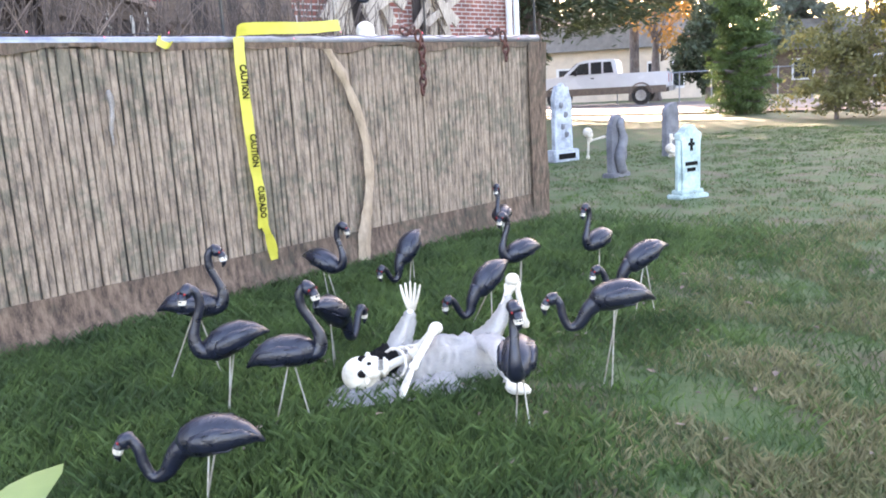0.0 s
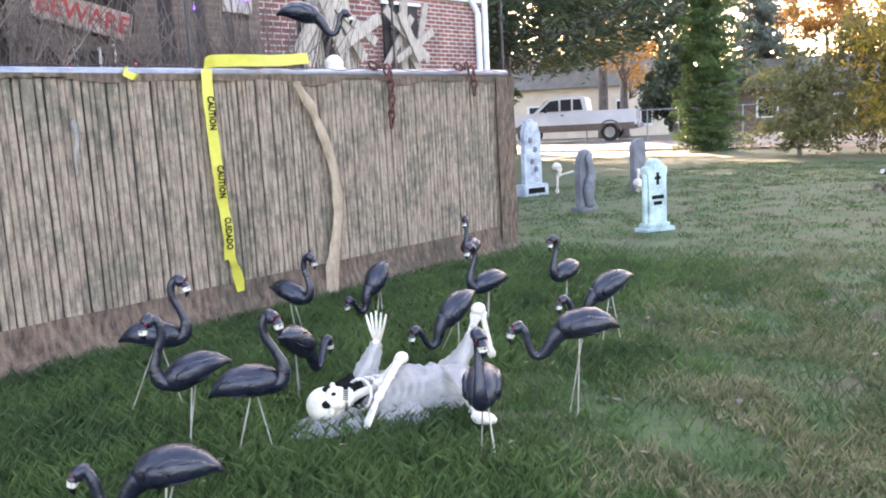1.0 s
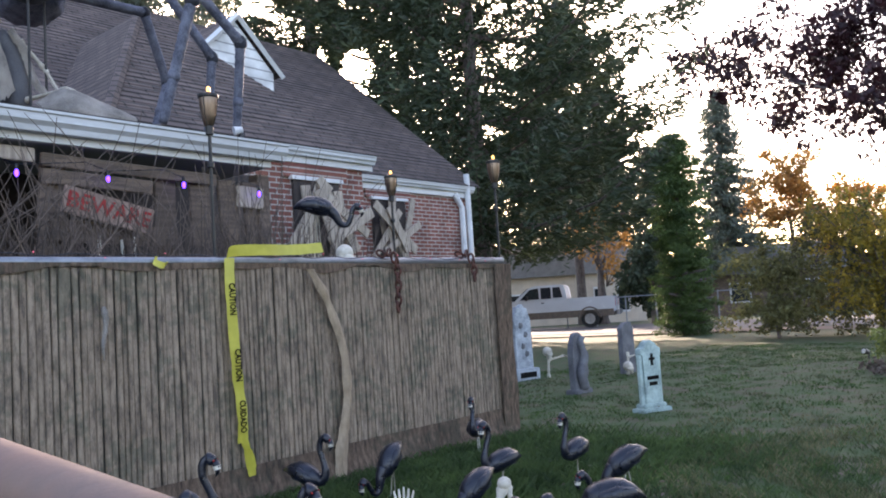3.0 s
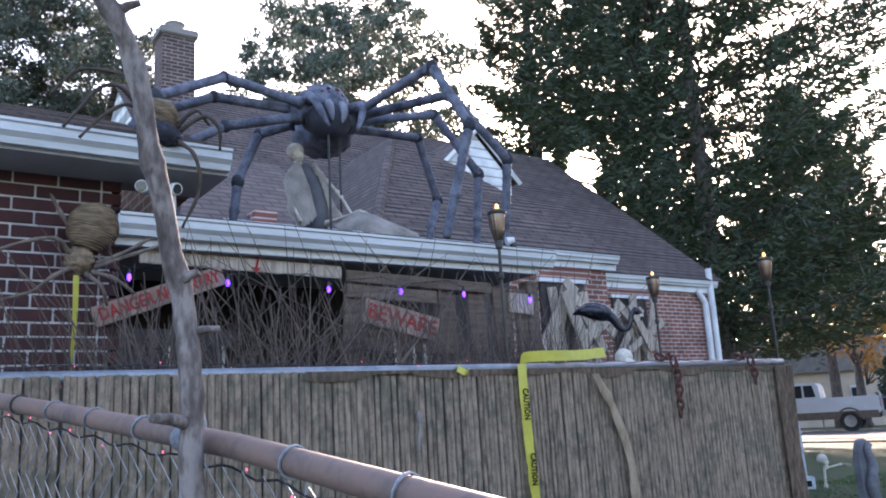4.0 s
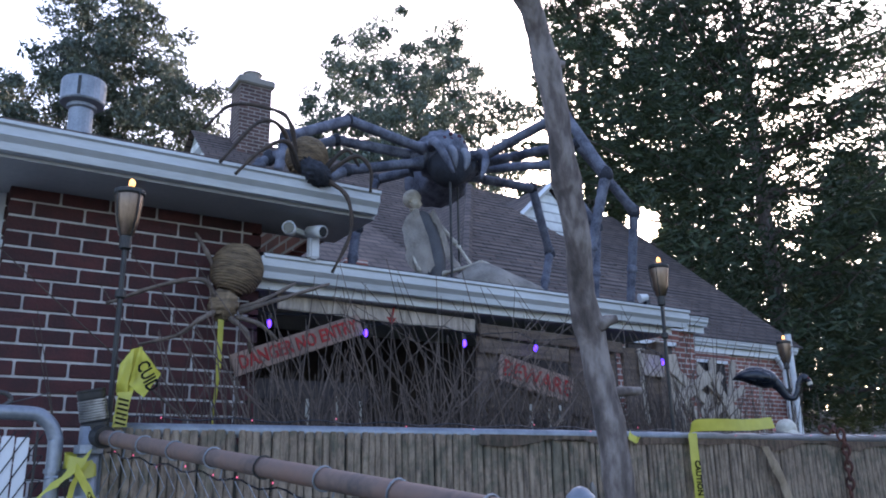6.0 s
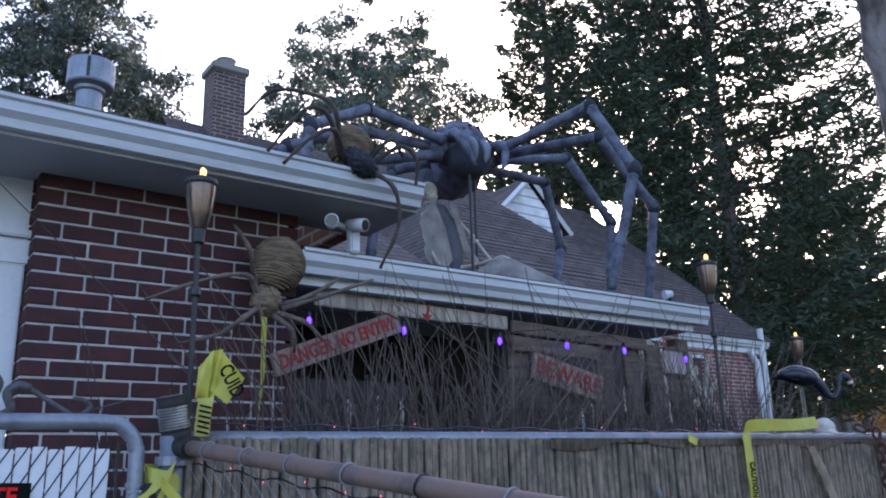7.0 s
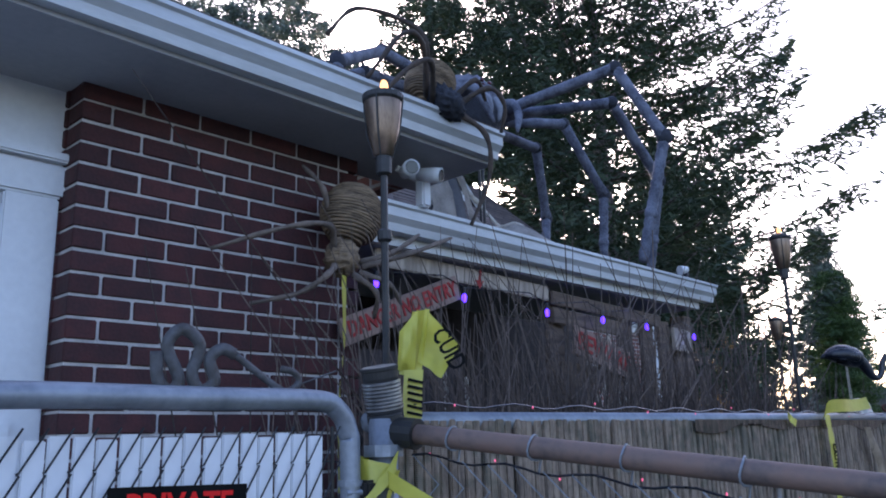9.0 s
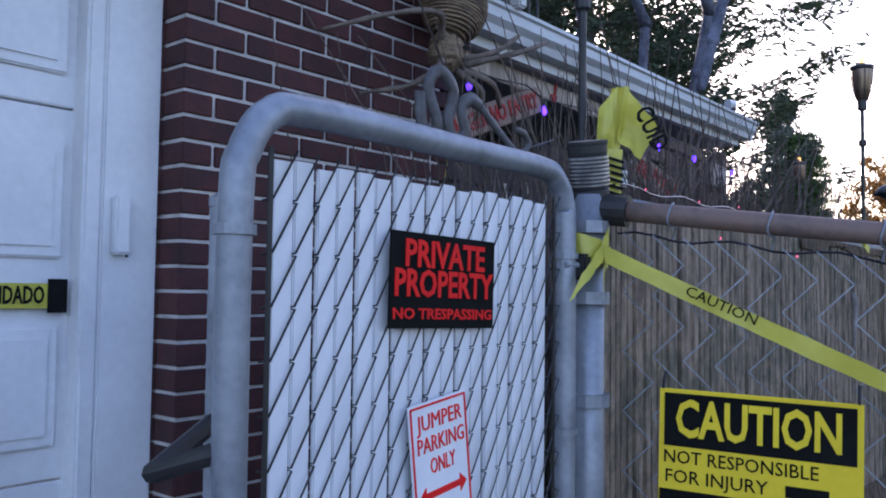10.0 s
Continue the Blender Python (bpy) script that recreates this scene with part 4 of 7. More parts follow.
def chainlink(name, p0, p1, z0, z1a, z1b, cell, r, material, parent, off=0.0):
    """Woven wires: zigzags side by side, hooked into each other."""
    bm = bmesh.new()
    d = Vector((p1[0] - p0[0], p1[1] - p0[1], 0))
    length = d.length
    d.normalize()
    side = Vector((-d.y, d.x, 0))
    n = int(length / cell)
    verts, faces = [], []
    for i in range(n):
        pts, k = [], 0
        top = z1a + (z1b - z1a) * i / n
        z = top
        while z > z0:
            u = (i + (1.0 if (k % 2) else 0.0) + 0.02) * cell
            pts.append(Vector((p0[0], p0[1], z)) + d * u + side * (off + (r if k % 2 else -r)))
            z -= cell
            k += 1
        for a, b in zip(pts, pts[1:]):
            ax = (b - a).normalized()
            s, t = side * r, ax.cross(side) * r
            j = len(verts)
            for q in (a, b):
                verts += [tuple(q + s), tuple(q - s * 0.5 + t * 0.87), tuple(q - s * 0.5 - t * 0.87)]
            faces += [(j, j + 1, j + 4, j + 3), (j + 1, j + 2, j + 5, j + 4), (j + 2, j, j + 3, j + 5)]
    bm.free()
    return raw(name, verts, faces, material, parent)


tagged(chainlink("wire_mesh", (0.045, -0.06), (0.46, -2.15), 0.06, 1.13, 0.88, 0.058, 0.0014, M["galv"], drive_fence), "woven galvanized wire", kind="stuff")

# gate
gate = thing("gate", "galvanized pipe gate filled with white vinyl slats", "gate", kind="structure")
gp = curve([(-0.850, -0.035, 0.10), (-0.850, -0.035, 0.7), (-0.850, -0.035, 1.10), (-0.838, -0.034, 1.175), (-0.803, -0.033, 1.222), (-0.735, -0.030, 1.236), (-0.40, -0.014, 1.238), (-0.16, 0, 1.240), (-0.105, 0, 1.222), (-0.078, 0, 1.18), (-0.072, 0, 1.10), (-0.072, 0, 0.6), (-0.072, 0, 0.10)], 6)
part("frame", tube(gp, 0.0205, 14), M["galv"], gate, smooth=True)
part("bottom_bar", tube([(-0.848, -0.035, 0.12), (-0.07, 0, 0.12)], 0.019, 12), M["galv"], gate)
for k in range(17):
    x = -0.752 + k * 0.0372
    top = 1.176 + 0.004 * math.sin(k * 2.3)
    part("slat", box((0.033, 0.008, top - 0.12), (x, 0.004 + 0.003 * (k % 2), (top + 0.12) / 2), 0.002), M["slat"], gate)
for k in range(18):
    x = -0.771 + k * 0.0372
    pts, z = [], 1.19
    while z > 0.16:
        pts += [(x + 0.036, -0.006, z), (x - 0.002, -0.006, z - 0.064), (x - 0.002, 0.016, z - 0.066), (x + 0.036, 0.016, z - 0.067)]
        z -= 0.068
    part("wire", tube(pts, 0.0018, 4), M["wire"], gate)
part("tension_bar", box((0.006, 0.004, 1.08), (-0.778, -0.006, 0.65)), M["blackmetal"], gate)
part("tension_bar", box((0.006, 0.004, 1.08), (-0.122, -0.006, 0.65)), M["blackmetal"], gate)
for x, y in ((-0.850, -0.035), (-0.072, 0.0)):
    for z in (1.08, 0.75, 0.4):
        part("strap", lathe([(0.0225, z - 0.006), (0.025, z - 0.006), (0.025, z + 0.006), (0.0225, z + 0.006)], Matrix.Translation((x, y, 0)), 14), M["galv"], gate)
part("latch", tube([(-0.09, -0.01, 1.062), (-0.02, -0.03, 1.064)], 0.006, 8), M["galv"], gate)
part("latch_fork", box((0.03, 0.03, 0.05), (-0.045, -0.02, 1.06), 0.006), M["blackmetal"], gate)
part("scroll", tube(curve([(-0.494, 0.0, 1.316), (-0.489, 0.0, 1.269), (-0.467, 0.0, 1.25), (-0.451, 0.0, 1.271), (-0.475, 0.0, 1.326), (-0.448, 0.0, 1.357), (-0.413, 0.0, 1.331), (-0.427, 0.0, 1.281), (-0.409, 0.0, 1.253), (-0.382, 0.0, 1.269), (-0.393, 0.0, 1.307), (-0.37, 0.0, 1.327), (-0.343, 0.0, 1.319)], 5), 0.0055, 6, flat=2.2), M["scrolliron"], gate, "bent flat iron scroll", True)
part("scroll", tube(curve([(-0.343, 0.0, 1.319), (-0.259, 0.0, 1.267), (-0.226, 0.0, 1.255), (-0.2, 0.0, 1.274), (-0.212, 0.0, 1.292), (-0.241, 0.0, 1.297)], 5), 0.0045, 6, flat=1.6), M["scrolliron"], gate, "bent flat iron scroll", True)
part("scroll_rod", tube([(-0.255, 0.01, 1.25), (-0.10, 0.01, 1.30)], 0.0018, 5), M["scrolliron"], gate)
hinge_post = thing("hinge_post", "galvanized hinge post beside the gate", "post", kind="structure")
part("post", tube([(-0.775, 0.10, 0), (-0.775, 0.10, 1.12)], 0.015, 12), M["galv"], hinge_post)
part("cap", lathe([(0.017, 0), (0.017, 0.012), (0.004, 0.02)], Matrix.Translation((-0.775, 0.10, 1.12)), 12), M["galv"], hinge_post)
part("hinge", tube([(-0.775, 0.10, 0.84), (-0.90, 0.04, 0.80), (-0.850, -0.035, 0.83)], 0.013, 8), M["blackmetal"], hinge_post)


# ---- signs ----
def sign_private():
    s = thing("private_sign", "black plastic warning sign with bold red lettering on the gate", "sign")
    m = Matrix.Translation((-0.446, -0.014, 1.025)) @ Matrix.Rotation(radians(1.5), 4, "Y")
    part("plate", box((0.25, 0.003, 0.142), m, 0.001), M["ink"], s)
    for text, z, h, w in (("PRIVATE", 0.038, 0.056, 0.19), ("PROPERTY", -0.006, 0.056, 0.235), ("NO TRESPASSING", -0.050, 0.022, 0.235)):
        words("lettering", text, h, m @ Matrix.Translation((0, -0.0025, z)), M["redink"], s, w, bold=h * 0.025)


def sign_jumper():
    s = thing("parking_sign", "small tilted white metal parking sign with red lettering", "sign")
    m = Matrix.Translation((-0.453, -0.016, 0.755)) @ Matrix.Rotation(radians(-7), 4, "Y")
    part("plate", box((0.135, 0.003, 0.19), m, 0.001), M["slat"], s)
    for dx, dz, w, h in ((0, 0.09, 0.127, 0.003), (0, -0.09, 0.127, 0.003), (0.063, 0, 0.003, 0.18), (-0.063, 0, 0.003, 0.18)):
        part("border", box((w, 0.002, h), m @ Matrix.Translation((dx, -0.002, dz))), M["redink"], s)
    for k, (text, w) in enumerate((("JUMPER", 0.105), ("PARKING", 0.108), ("ONLY", 0.058))):
        words("lettering", text, 0.034, m @ Matrix.Translation((0.002, -0.0022, 0.064 - 0.034 * k)), M["redink"], s, w)
    part("arrow", prism([(-0.055, 0), (-0.04, 0.014), (-0.04, 0.005), (0.04, 0.005), (0.04, 0.014), (0.055, 0), (0.04, -0.014), (0.04, -0.005), (-0.04, -0.005), (-0.04, -0.014)], 0.002, m @ Matrix.Translation((0, -0.002, -0.045))), M["redink"], s)


def sign_caution():
    s = thing("caution_sign", "yellow and black caution sign tied to the chain-link fence", "sign")
    a = math.atan2(-1.87, 0.365)
    c = rail_at(0.078)
    m = Matrix.Translation((c.x - 0.014, c.y, 0.70)) @ Matrix.Rotation(a, 4, "Z") @ Matrix.Rotation(radians(1), 4, "Y")
    part("plate", box((0.345, 0.003, 0.26), m, 0.001), M["signyellow"], s)
    part("header", box((0.325, 0.002, 0.098), m @ Matrix.Translation((0, -0.0022, 0.073))), M["ink"], s)
    words("lettering", "CAUTION", 0.095, m @ Matrix.Translation((0, -0.004, 0.073)), M["signyellow"], s, 0.28, bold=0.0025)
    for k, (text, w) in enumerate((("NOT RESPONSIBLE", 0.265), ("FOR INJURY", 0.18))):
        words("lettering", text, 0.034, m @ Matrix.Translation((-0.03 if k == 0 else -0.07, -0.0025, 0.003 - 0.036 * k)), M["ink"], s, w)
    part("text_bar", box((0.07, 0.002, 0.020), m @ Matrix.Translation((0.085, -0.0025, -0.033))), M["ink"], s)
    part("text_bar", box((0.28, 0.002, 0.022), m @ Matrix.Translation((-0.03, -0.0025, -0.068))), M["ink"], s)
    for x in (-0.165, 0.165):
        part("tie", tube([m @ Vector((x, -0.004, 0.13)), m @ Vector((x, 0.012, 0.16))], 0.003, 5), M["blackmetal"], s)


sign_private(), sign_jumper(), sign_caution()


def board_sign(name, label, x0, z0, x1, z1, high, y, text, tilt):
    s = thing(name, label, "sign")
    dx, dz = x1 - x0, z1 - z0
    length = math.hypot(dx, dz)
    m = Matrix.Translation(((x0 + x1) / 2, y, (z0 + z1) / 2)) @ Matrix.Rotation(-math.atan2(dz, dx), 4, "Y") @ Matrix.Rotation(radians(tilt), 4, "X")
    part("board", box((length, 0.022, high), m, 0.004), M["redwood"], s)
    words("lettering", text, high * 0.85, m @ Matrix.Translation((0, -0.0125, 0)), M["redpaint"], s, length * 0.92, thick=0.003, bold=0.002)


board_sign("danger_sign", "reddish old board lettered in dripping red paint", 0.77, 1.56, 1.42, 1.81, 0.105, 1.05, "DANGER NO ENTRY", 0)
board_sign("beware_sign", "reddish old board hung askew with red painted warning", 2.28, 1.645, 2.80, 1.53, 0.15, 1.05, "BEWARE", 0)
# planks nailed across the porch; the darkest carry its shade in their colour
planks = [(1.0, 1.90, 2.17, 1.875, 0.075, "palewood"), (2.2, 1.86, 3.3, 1.83, 0.07, "wood"), (2.2, 1.77, 2.85, 1.75, 0.08, "wood"), (2.25, 1.48, 3.0, 1.45, 0.12, "wood"), (0.9, 1.35, 1.45, 1.36, 0.12, "porchshade"), (0.85, 1.47, 1.5, 1.47, 0.10, "porchshade"), (3.45, 1.74, 3.66, 1.73, 0.14, "palewood"), (2.9, 1.30, 3.6, 1.30, 0.12, "wood"), (0.9, 1.22, 1.5, 1.22, 0.12, "porchshade")]
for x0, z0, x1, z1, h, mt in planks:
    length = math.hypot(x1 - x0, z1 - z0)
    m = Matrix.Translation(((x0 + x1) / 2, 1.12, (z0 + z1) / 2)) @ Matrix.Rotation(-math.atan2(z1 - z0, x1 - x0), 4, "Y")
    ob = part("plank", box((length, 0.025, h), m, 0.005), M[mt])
    tagged(ob, "old grey plank nailed across the dark porch", "plank", "porch planks")
for k, x in enumerate((2.26, 2.95, 3.2, 3.42, 3.62)):
    tagged(part("upright_plank", box((0.14, 0.025, 0.85), Matrix.Translation((x, 1.16, 1.42)) @ Matrix.Rotation(radians(3 - 2 * k), 4, "Y"), 0.005), M["wood"]), "rough upright plank walling the porch", "plank", "porch planks")
arrow = tagged(part("painted_arrow", prism([(0, -0.05), (0.03, -0.01), (0.008, -0.015), (0.02, 0.045), (0.008, 0.045), (-0.006, -0.012), (-0.03, -0.01)], 0.003, Matrix.Translation((1.63, 1.103, 1.885))), M["redpaint"]), "small red arrow painted on the board", "arrow")


# ---- flamingos ----
BENT = ([(0.050, 0, -0.008), (0.085, 0, -0.040), (0.112, 0, -0.080), (0.142, 0, -0.088), (0.160, 0, -0.055), (0.168, 0, -0.018), (0.184, 0, 0.004), (0.204, 0, -0.004)], 62)
RAISED = ([(0.045, 0, -0.016), (0.082, 0, -0.006), (0.092, 0, 0.034), (0.074, 0, 0.082), (0.056, 0, 0.122), (0.056, 0, 0.160), (0.074, 0, 0.178), (0.096, 0, 0.164)], 68)


def flamingo(body, foot, heading, bent, pitch=0.0, size=1.0, gaze=0.0, base=None):
    """A black plastic lawn flamingo on wire stakes. body, foot: where they are; bent: head lowered to the grass."""
    bx, by, bz = body
    fz = ground_z(*foot) - 0.02 if base is None else base
    f = thing("flamingo", "glossy black plastic lawn flamingo " + ("with lowered head" if bent else "with raised head") + " on wire stakes", "flamingo", "black lawn flamingos",
              at=Matrix.Translation((bx, by, fz)) @ Matrix.Rotation(radians(heading), 4, "Z"))
    keep = Matrix.Translation((0, 0, bz - fz)) @ Matrix.Diagonal((size, size, size, 1))
    tilt = keep @ Matrix.Rotation(radians(pitch), 4, "Y")
    spine = [(-0.118, 0, -0.016), (-0.100, 0, -0.006), (-0.078, 0, 0.004), (-0.045, 0, 0.010), (-0.010, 0, 0.008), (0.028, 0, 0.0), (0.058, 0, -0.008), (0.080, 0, -0.014)]
    shape = tube(spine, [0.003, 0.013, 0.026, 0.041, 0.047, 0.046, 0.036, 0.014], 16, flat=0.98)
    shape.transform(tilt)
    part("body", shape, M["blackplastic"], f, smooth=True)
    for s in (-1, 1):
        wing = tube([(-0.105, s * 0.010, -0.006), (-0.070, s * 0.027, 0.006), (-0.020, s * 0.041, 0.008), (0.030, s * 0.040, -0.002), (0.050, s * 0.030, -0.008)], [0.004, 0.011, 0.016, 0.013, 0.004], 10, flat=1.8)
        for k in range(5):
            z = 0.026 - 0.011 * k
            tube([(-0.092 + 0.006 * k, s * 0.016, z * 0.55), (-0.045, s * 0.0435, z), (0.012 - 0.006 * k, s * 0.0535, z * 0.9)], [0.0012, 0.0026, 0.0012], 5, wing)
        wing.transform(tilt)
        part("wing", wing, M["blackplastic"], f, smooth=True)
    path, head_turn = BENT if bent else RAISED
    way = curve(path, 5)
    beak_at = Vector(path[-1]) + Vector((0.004, 0, -0.006))
    n = len(way)
    swing = keep @ Matrix.Rotation(radians(pitch * 0.45), 4, "Y")
    half = Matrix.Translation(Vector(path[-2])) @ Matrix.Rotation(radians(gaze), 4, "Z") @ Matrix.Translation(-Vector(path[-2]))
    pts = [swing @ ((half @ p) if i > n - 7 else p) for i, p in enumerate(way)]
    part("neck", tube(pts, [size * (0.030 - 0.0172 * min(1, i / (n * 0.38)) + (0.006 if n - 7 < i < n - 1 else 0)) for i in range(n)], 12), M["blackplastic"], f, smooth=True)
    bm = swing @ half @ Matrix.Translation(beak_at) @ Matrix.Rotation(radians(head_turn), 4, "Y")
    part("beak", tube([bm @ Vector(p) for p in ((-0.010, 0, 0), (0.010, 0, 0.002), (0.026, 0, -0.004), (0.036, 0, -0.014))], [size * v for v in (0.013, 0.012, 0.008, 0.002)], 8), M["blackplastic"], f, smooth=True)
    part("beak_band", tube([bm @ Vector(p) for p in ((0.006, 0, 0.001), (0.019, 0, -0.001))], [size * 0.0136, size * 0.0112], 8), M["ivory"], f, "white beak band")
    for s in (-1, 1):
        part("eye", ball((0.004, 0.003, 0.004), bm @ Matrix.Translation((-0.012, s * 0.0150, 0.004)), sub=1), M["redpaint"], f)
    inv = f.matrix_world.inverted()
    top = tilt @ Vector((-0.005, 0, -0.03))
    toe = inv @ Vector((foot[0], foot[1], fz))
    part("stake", tube([top, toe], 0.0026, 5), M["stake"], f)
    part("stake", tube([top + Vector((0.012, 0.01, 0)), Vector((toe.x * -0.25 + 0.035, toe.y * -0.25 + 0.03, 0.0))], 0.0026, 5), M["stake"], f)
    return f


FLAMINGOS = [  # body, foot, heading, head lowered, pitch, turn of the head
    ((1.291, -1.711, 0.236), (1.262, -1.682), 134, True, 0, 0), ((1.624, -1.256, 0.283), (1.601, -1.233), 152, False, 14, 30),
    ((1.667, -1.480, 0.280), (1.622, -1.435), -38, False, -8, -40), ((1.712, -0.922, 0.322), (1.623, -0.830), -36, False, 3, -20),
    ((2.034, -1.216, 0.262), (2.026, -1.207), 20, True, 30, 0), ((2.594, -0.463, 0.240), (2.60, -0.47), -70, False, 18, 20),
    ((2.968, -0.599, 0.244), (2.983, -0.615), 182, True, 46, 0), ((2.695, -1.308, 0.244), (2.638, -1.249), 168, True, 34, 0),
    ((3.988, -0.312, 0.226), (3.992, -0.316), 205, False, 6, 0), ((3.189, -1.073, 0.237), (3.185, -1.07), 165, False, 8, 20),
    ((3.661, -1.165, 0.213), (3.666, -1.171), 178, False, 10, 0), ((3.136, -1.701, 0.288), (3.175, -1.741), 148, True, 24, 0),
    ((2.460, -2.010, 0.330), (2.427, -1.977), 134, True, 0, 0), ((2.057, -1.957, 0.245), (2.049, -1.948), 215, False, 12, 30),
]
for at, toe, head, low, nod, gaze in FLAMINGOS:
    flamingo(at, toe, head, low, nod, 0.98, gaze)
flamingo((3.20, 0.06, 1.515), (3.21, 0.07), -42, True, 6, 1.12, base=0.05)


# ---- bones ----
def skull_mesh(bm, m, s=1.0):
    m = m @ Matrix.Diagonal((s, s, s, 1))
    ball((0.075, 0.062, 0.068), m, 0.02, 3, bm)
    ball((0.035, 0.045, 0.045), m @ Matrix.Translation((0.052, 0, -0.040)), 0.02, 2, bm)
    box((0.05, 0.06, 0.025), m @ Matrix.Translation((0.050, 0, -0.088)), 0.008, bm)
    for sd in (-1, 1):
        ball((0.015, 0.022, 0.012), m @ Matrix.Translation((0.045, sd * 0.042, -0.028)), 0, 2, bm)
    return bm


def long_bone(a, b, r, bm):
    a, b = Vector(a), Vector(b)
    tube([a, a.lerp(b, 0.08), a.lerp(b, 0.2), a.lerp(b, 0.8), a.lerp(b, 0.92), b], [r * 1.3, r * 1.7, r, r, r * 1.6, r * 1.2], 8, bm)


def hand_bones(wrist, way, spread, bm):
    w, d = Vector(wrist), Vector(way).normalized()
    side = d.cross(Vector((0.3, 0.2, 1))).normalized()
    for k in range(5):
        o = (k - 2) * spread
        p = [w + side * o * 0.4, w + d * 0.035 + side * o, w + d * 0.065 + side * o * 1.4, w + d * (0.095 - 0.006 * abs(k - 2)) + side * o * 1.6]
        tube(p, [0.006, 0.005, 0.0045, 0.003], 6, bm)


face, crown = Vector((-0.52, -0.50, 0.69)).normalized(), Vector((-0.69, 0.72, 0.0)).normalized()
temple = crown.cross(face).normalized()
SKULL_AT = Matrix.Translation((1.957, -1.427, 0.118)) @ Matrix((face, temple, crown)).transposed().to_4x4()


def lying_skeleton():
    bm = bmesh.new()
    hd = Vector((1.957, -1.427, 0.118))
    skull_mesh(bm, SKULL_AT, 0.86)
    tube(curve([hd + Vector((0.05, -0.01, -0.02)), (2.09, -1.46, 0.13), (2.22, -1.53, 0.14), (2.34, -1.58, 0.12)], 6), 0.014, 8, bm)
    for k in range(7):
        c = Vector((2.06 + 0.026 * k, -1.46 - 0.012 * k, 0.125))
        ring = [c + 0.062 * Vector((0.3 * math.cos(a), 0.9 * math.sin(a), 0.75 * math.cos(a))) for a in np.linspace(0, 6.28, 14)]
        tube(ring, 0.005, 5, bm)
    ball((0.06, 0.08, 0.045), Matrix.Translation((2.34, -1.58, 0.12)), 0.2, 2, bm)
    long_bone((2.10, -1.40, 0.14), (2.15, -1.405, 0.175), 0.010, bm)
    long_bone((2.15, -1.405, 0.175), (2.194, -1.416, 0.263), 0.009, bm)
    hand_bones((2.194, -1.416, 0.262), (0.02, -0.01, 1), 0.010, bm)
    long_bone((2.10, -1.50, 0.15), (2.146, -1.567, 0.238), 0.011, bm)
    for side in (-0.006, 0.006):
        long_bone((2.146, -1.567 + side, 0.238), (2.015, -1.592 + side, 0.150), 0.0065, bm)
    ball((0.024, 0.020, 0.020), Matrix.Translation((2.148, -1.568, 0.238)), 0.1, 2, bm)
    hand_bones((2.015, -1.592, 0.150), (-0.55, 0.02, -0.75), 0.012, bm)
    long_bone((2.37, -1.61, 0.15), (2.413, -1.656, 0.340), 0.013, bm)
    ball((0.026, 0.022, 0.022), Matrix.Translation((2.415, -1.658, 0.345)), 0.1, 2, bm)
    long_bone((2.425, -1.662, 0.340), (2.442, -1.685, 0.185), 0.009, bm)
    long_bone((2.34, -1.64, 0.15), (2.222, -1.763, 0.165), 0.012, bm)
    long_bone((2.222, -1.763, 0.165), (2.200, -1.812, 0.085), 0.010, bm)
    ball((0.030, 0.045, 0.016), Matrix.Translation((2.205, -1.835, 0.085)), 0.2, 2, bm)
    tagged(part("skeleton_prop", bm, M["ivory"], smooth=True), "white plastic skeleton prop lying on the grass", "skeleton")


def drape(name, label, centre, size, seed, material, turn=0.0, category="cloth"):
    """A thin cloth that sags over what lies under it, with an uneven hem."""
    verts, faces, n = [], [], 26
    rot = Matrix.Rotation(radians(turn), 3, "Z")
    for i in range(n + 1):
        for j in range(n + 1):
            u, v = i / n * 2 - 1, j / n * 2 - 1
            k = 1 + 0.22 * noise.noise((u * 2, v * 2, seed))
            p = rot @ Vector((u * size[0] * k, v * size[1] * k, 0))
            r = max(abs(u), abs(v))
            z = size[2] * (1 - r ** 2.2) + 0.035 * noise.noise((u * 3.1, v * 3.1, seed + 5)) + 0.015 * noise.noise((u * 9, v * 9, seed))
            verts.append((centre[0] + p.x, centre[1] + p.y, max(centre[2] + z, 0.065)))
    m = n + 1
    faces = [(i * m + j, (i + 1) * m + j, (i + 1) * m + j + 1, i * m + j + 1) for i in range(n) for j in range(n)]
    return tagged(raw(name, verts, faces, material, smooth=True), label, category)


lying_skeleton()
sock = bmesh.new()
for y, z, r, deep in ((0.022, -0.010, 0.0145, 0.054), (-0.022, -0.010, 0.0145, 0.054), (0.0, -0.032, 0.008, 0.070)):
    ball((r * 0.7, r, r * 1.1), SKULL_AT @ Matrix.Translation((deep, y, z)), 0, 2, sock)
for k in range(6):
    box((0.004, 0.0012, 0.016), SKULL_AT @ Matrix.Translation((0.066, -0.016 + 0.0064 * k, -0.066)), 0, sock)
tagged(part("skull_hollow", sock, M["ink"]), "black hollow eyes of the skeleton prop", "eye socket")
drape("gauze_shroud", "torn grey gauze draped over the lying skeleton", (2.23, -1.535, 0.05), (0.20, 0.115, 0.135), 3, M["gauze"], -28)
drape("gauze_hood", "grey gauze bunched under the skull", (1.955, -1.475, 0.045), (0.13, 0.085, 0.045), 8, M["gauze"], -40)
drape("gauze_skirt", "loose grey gauze trailing on the grass", (2.10, -1.60, 0.04), (0.11, 0.06, 0.06), 19, M["gauze"], -30)
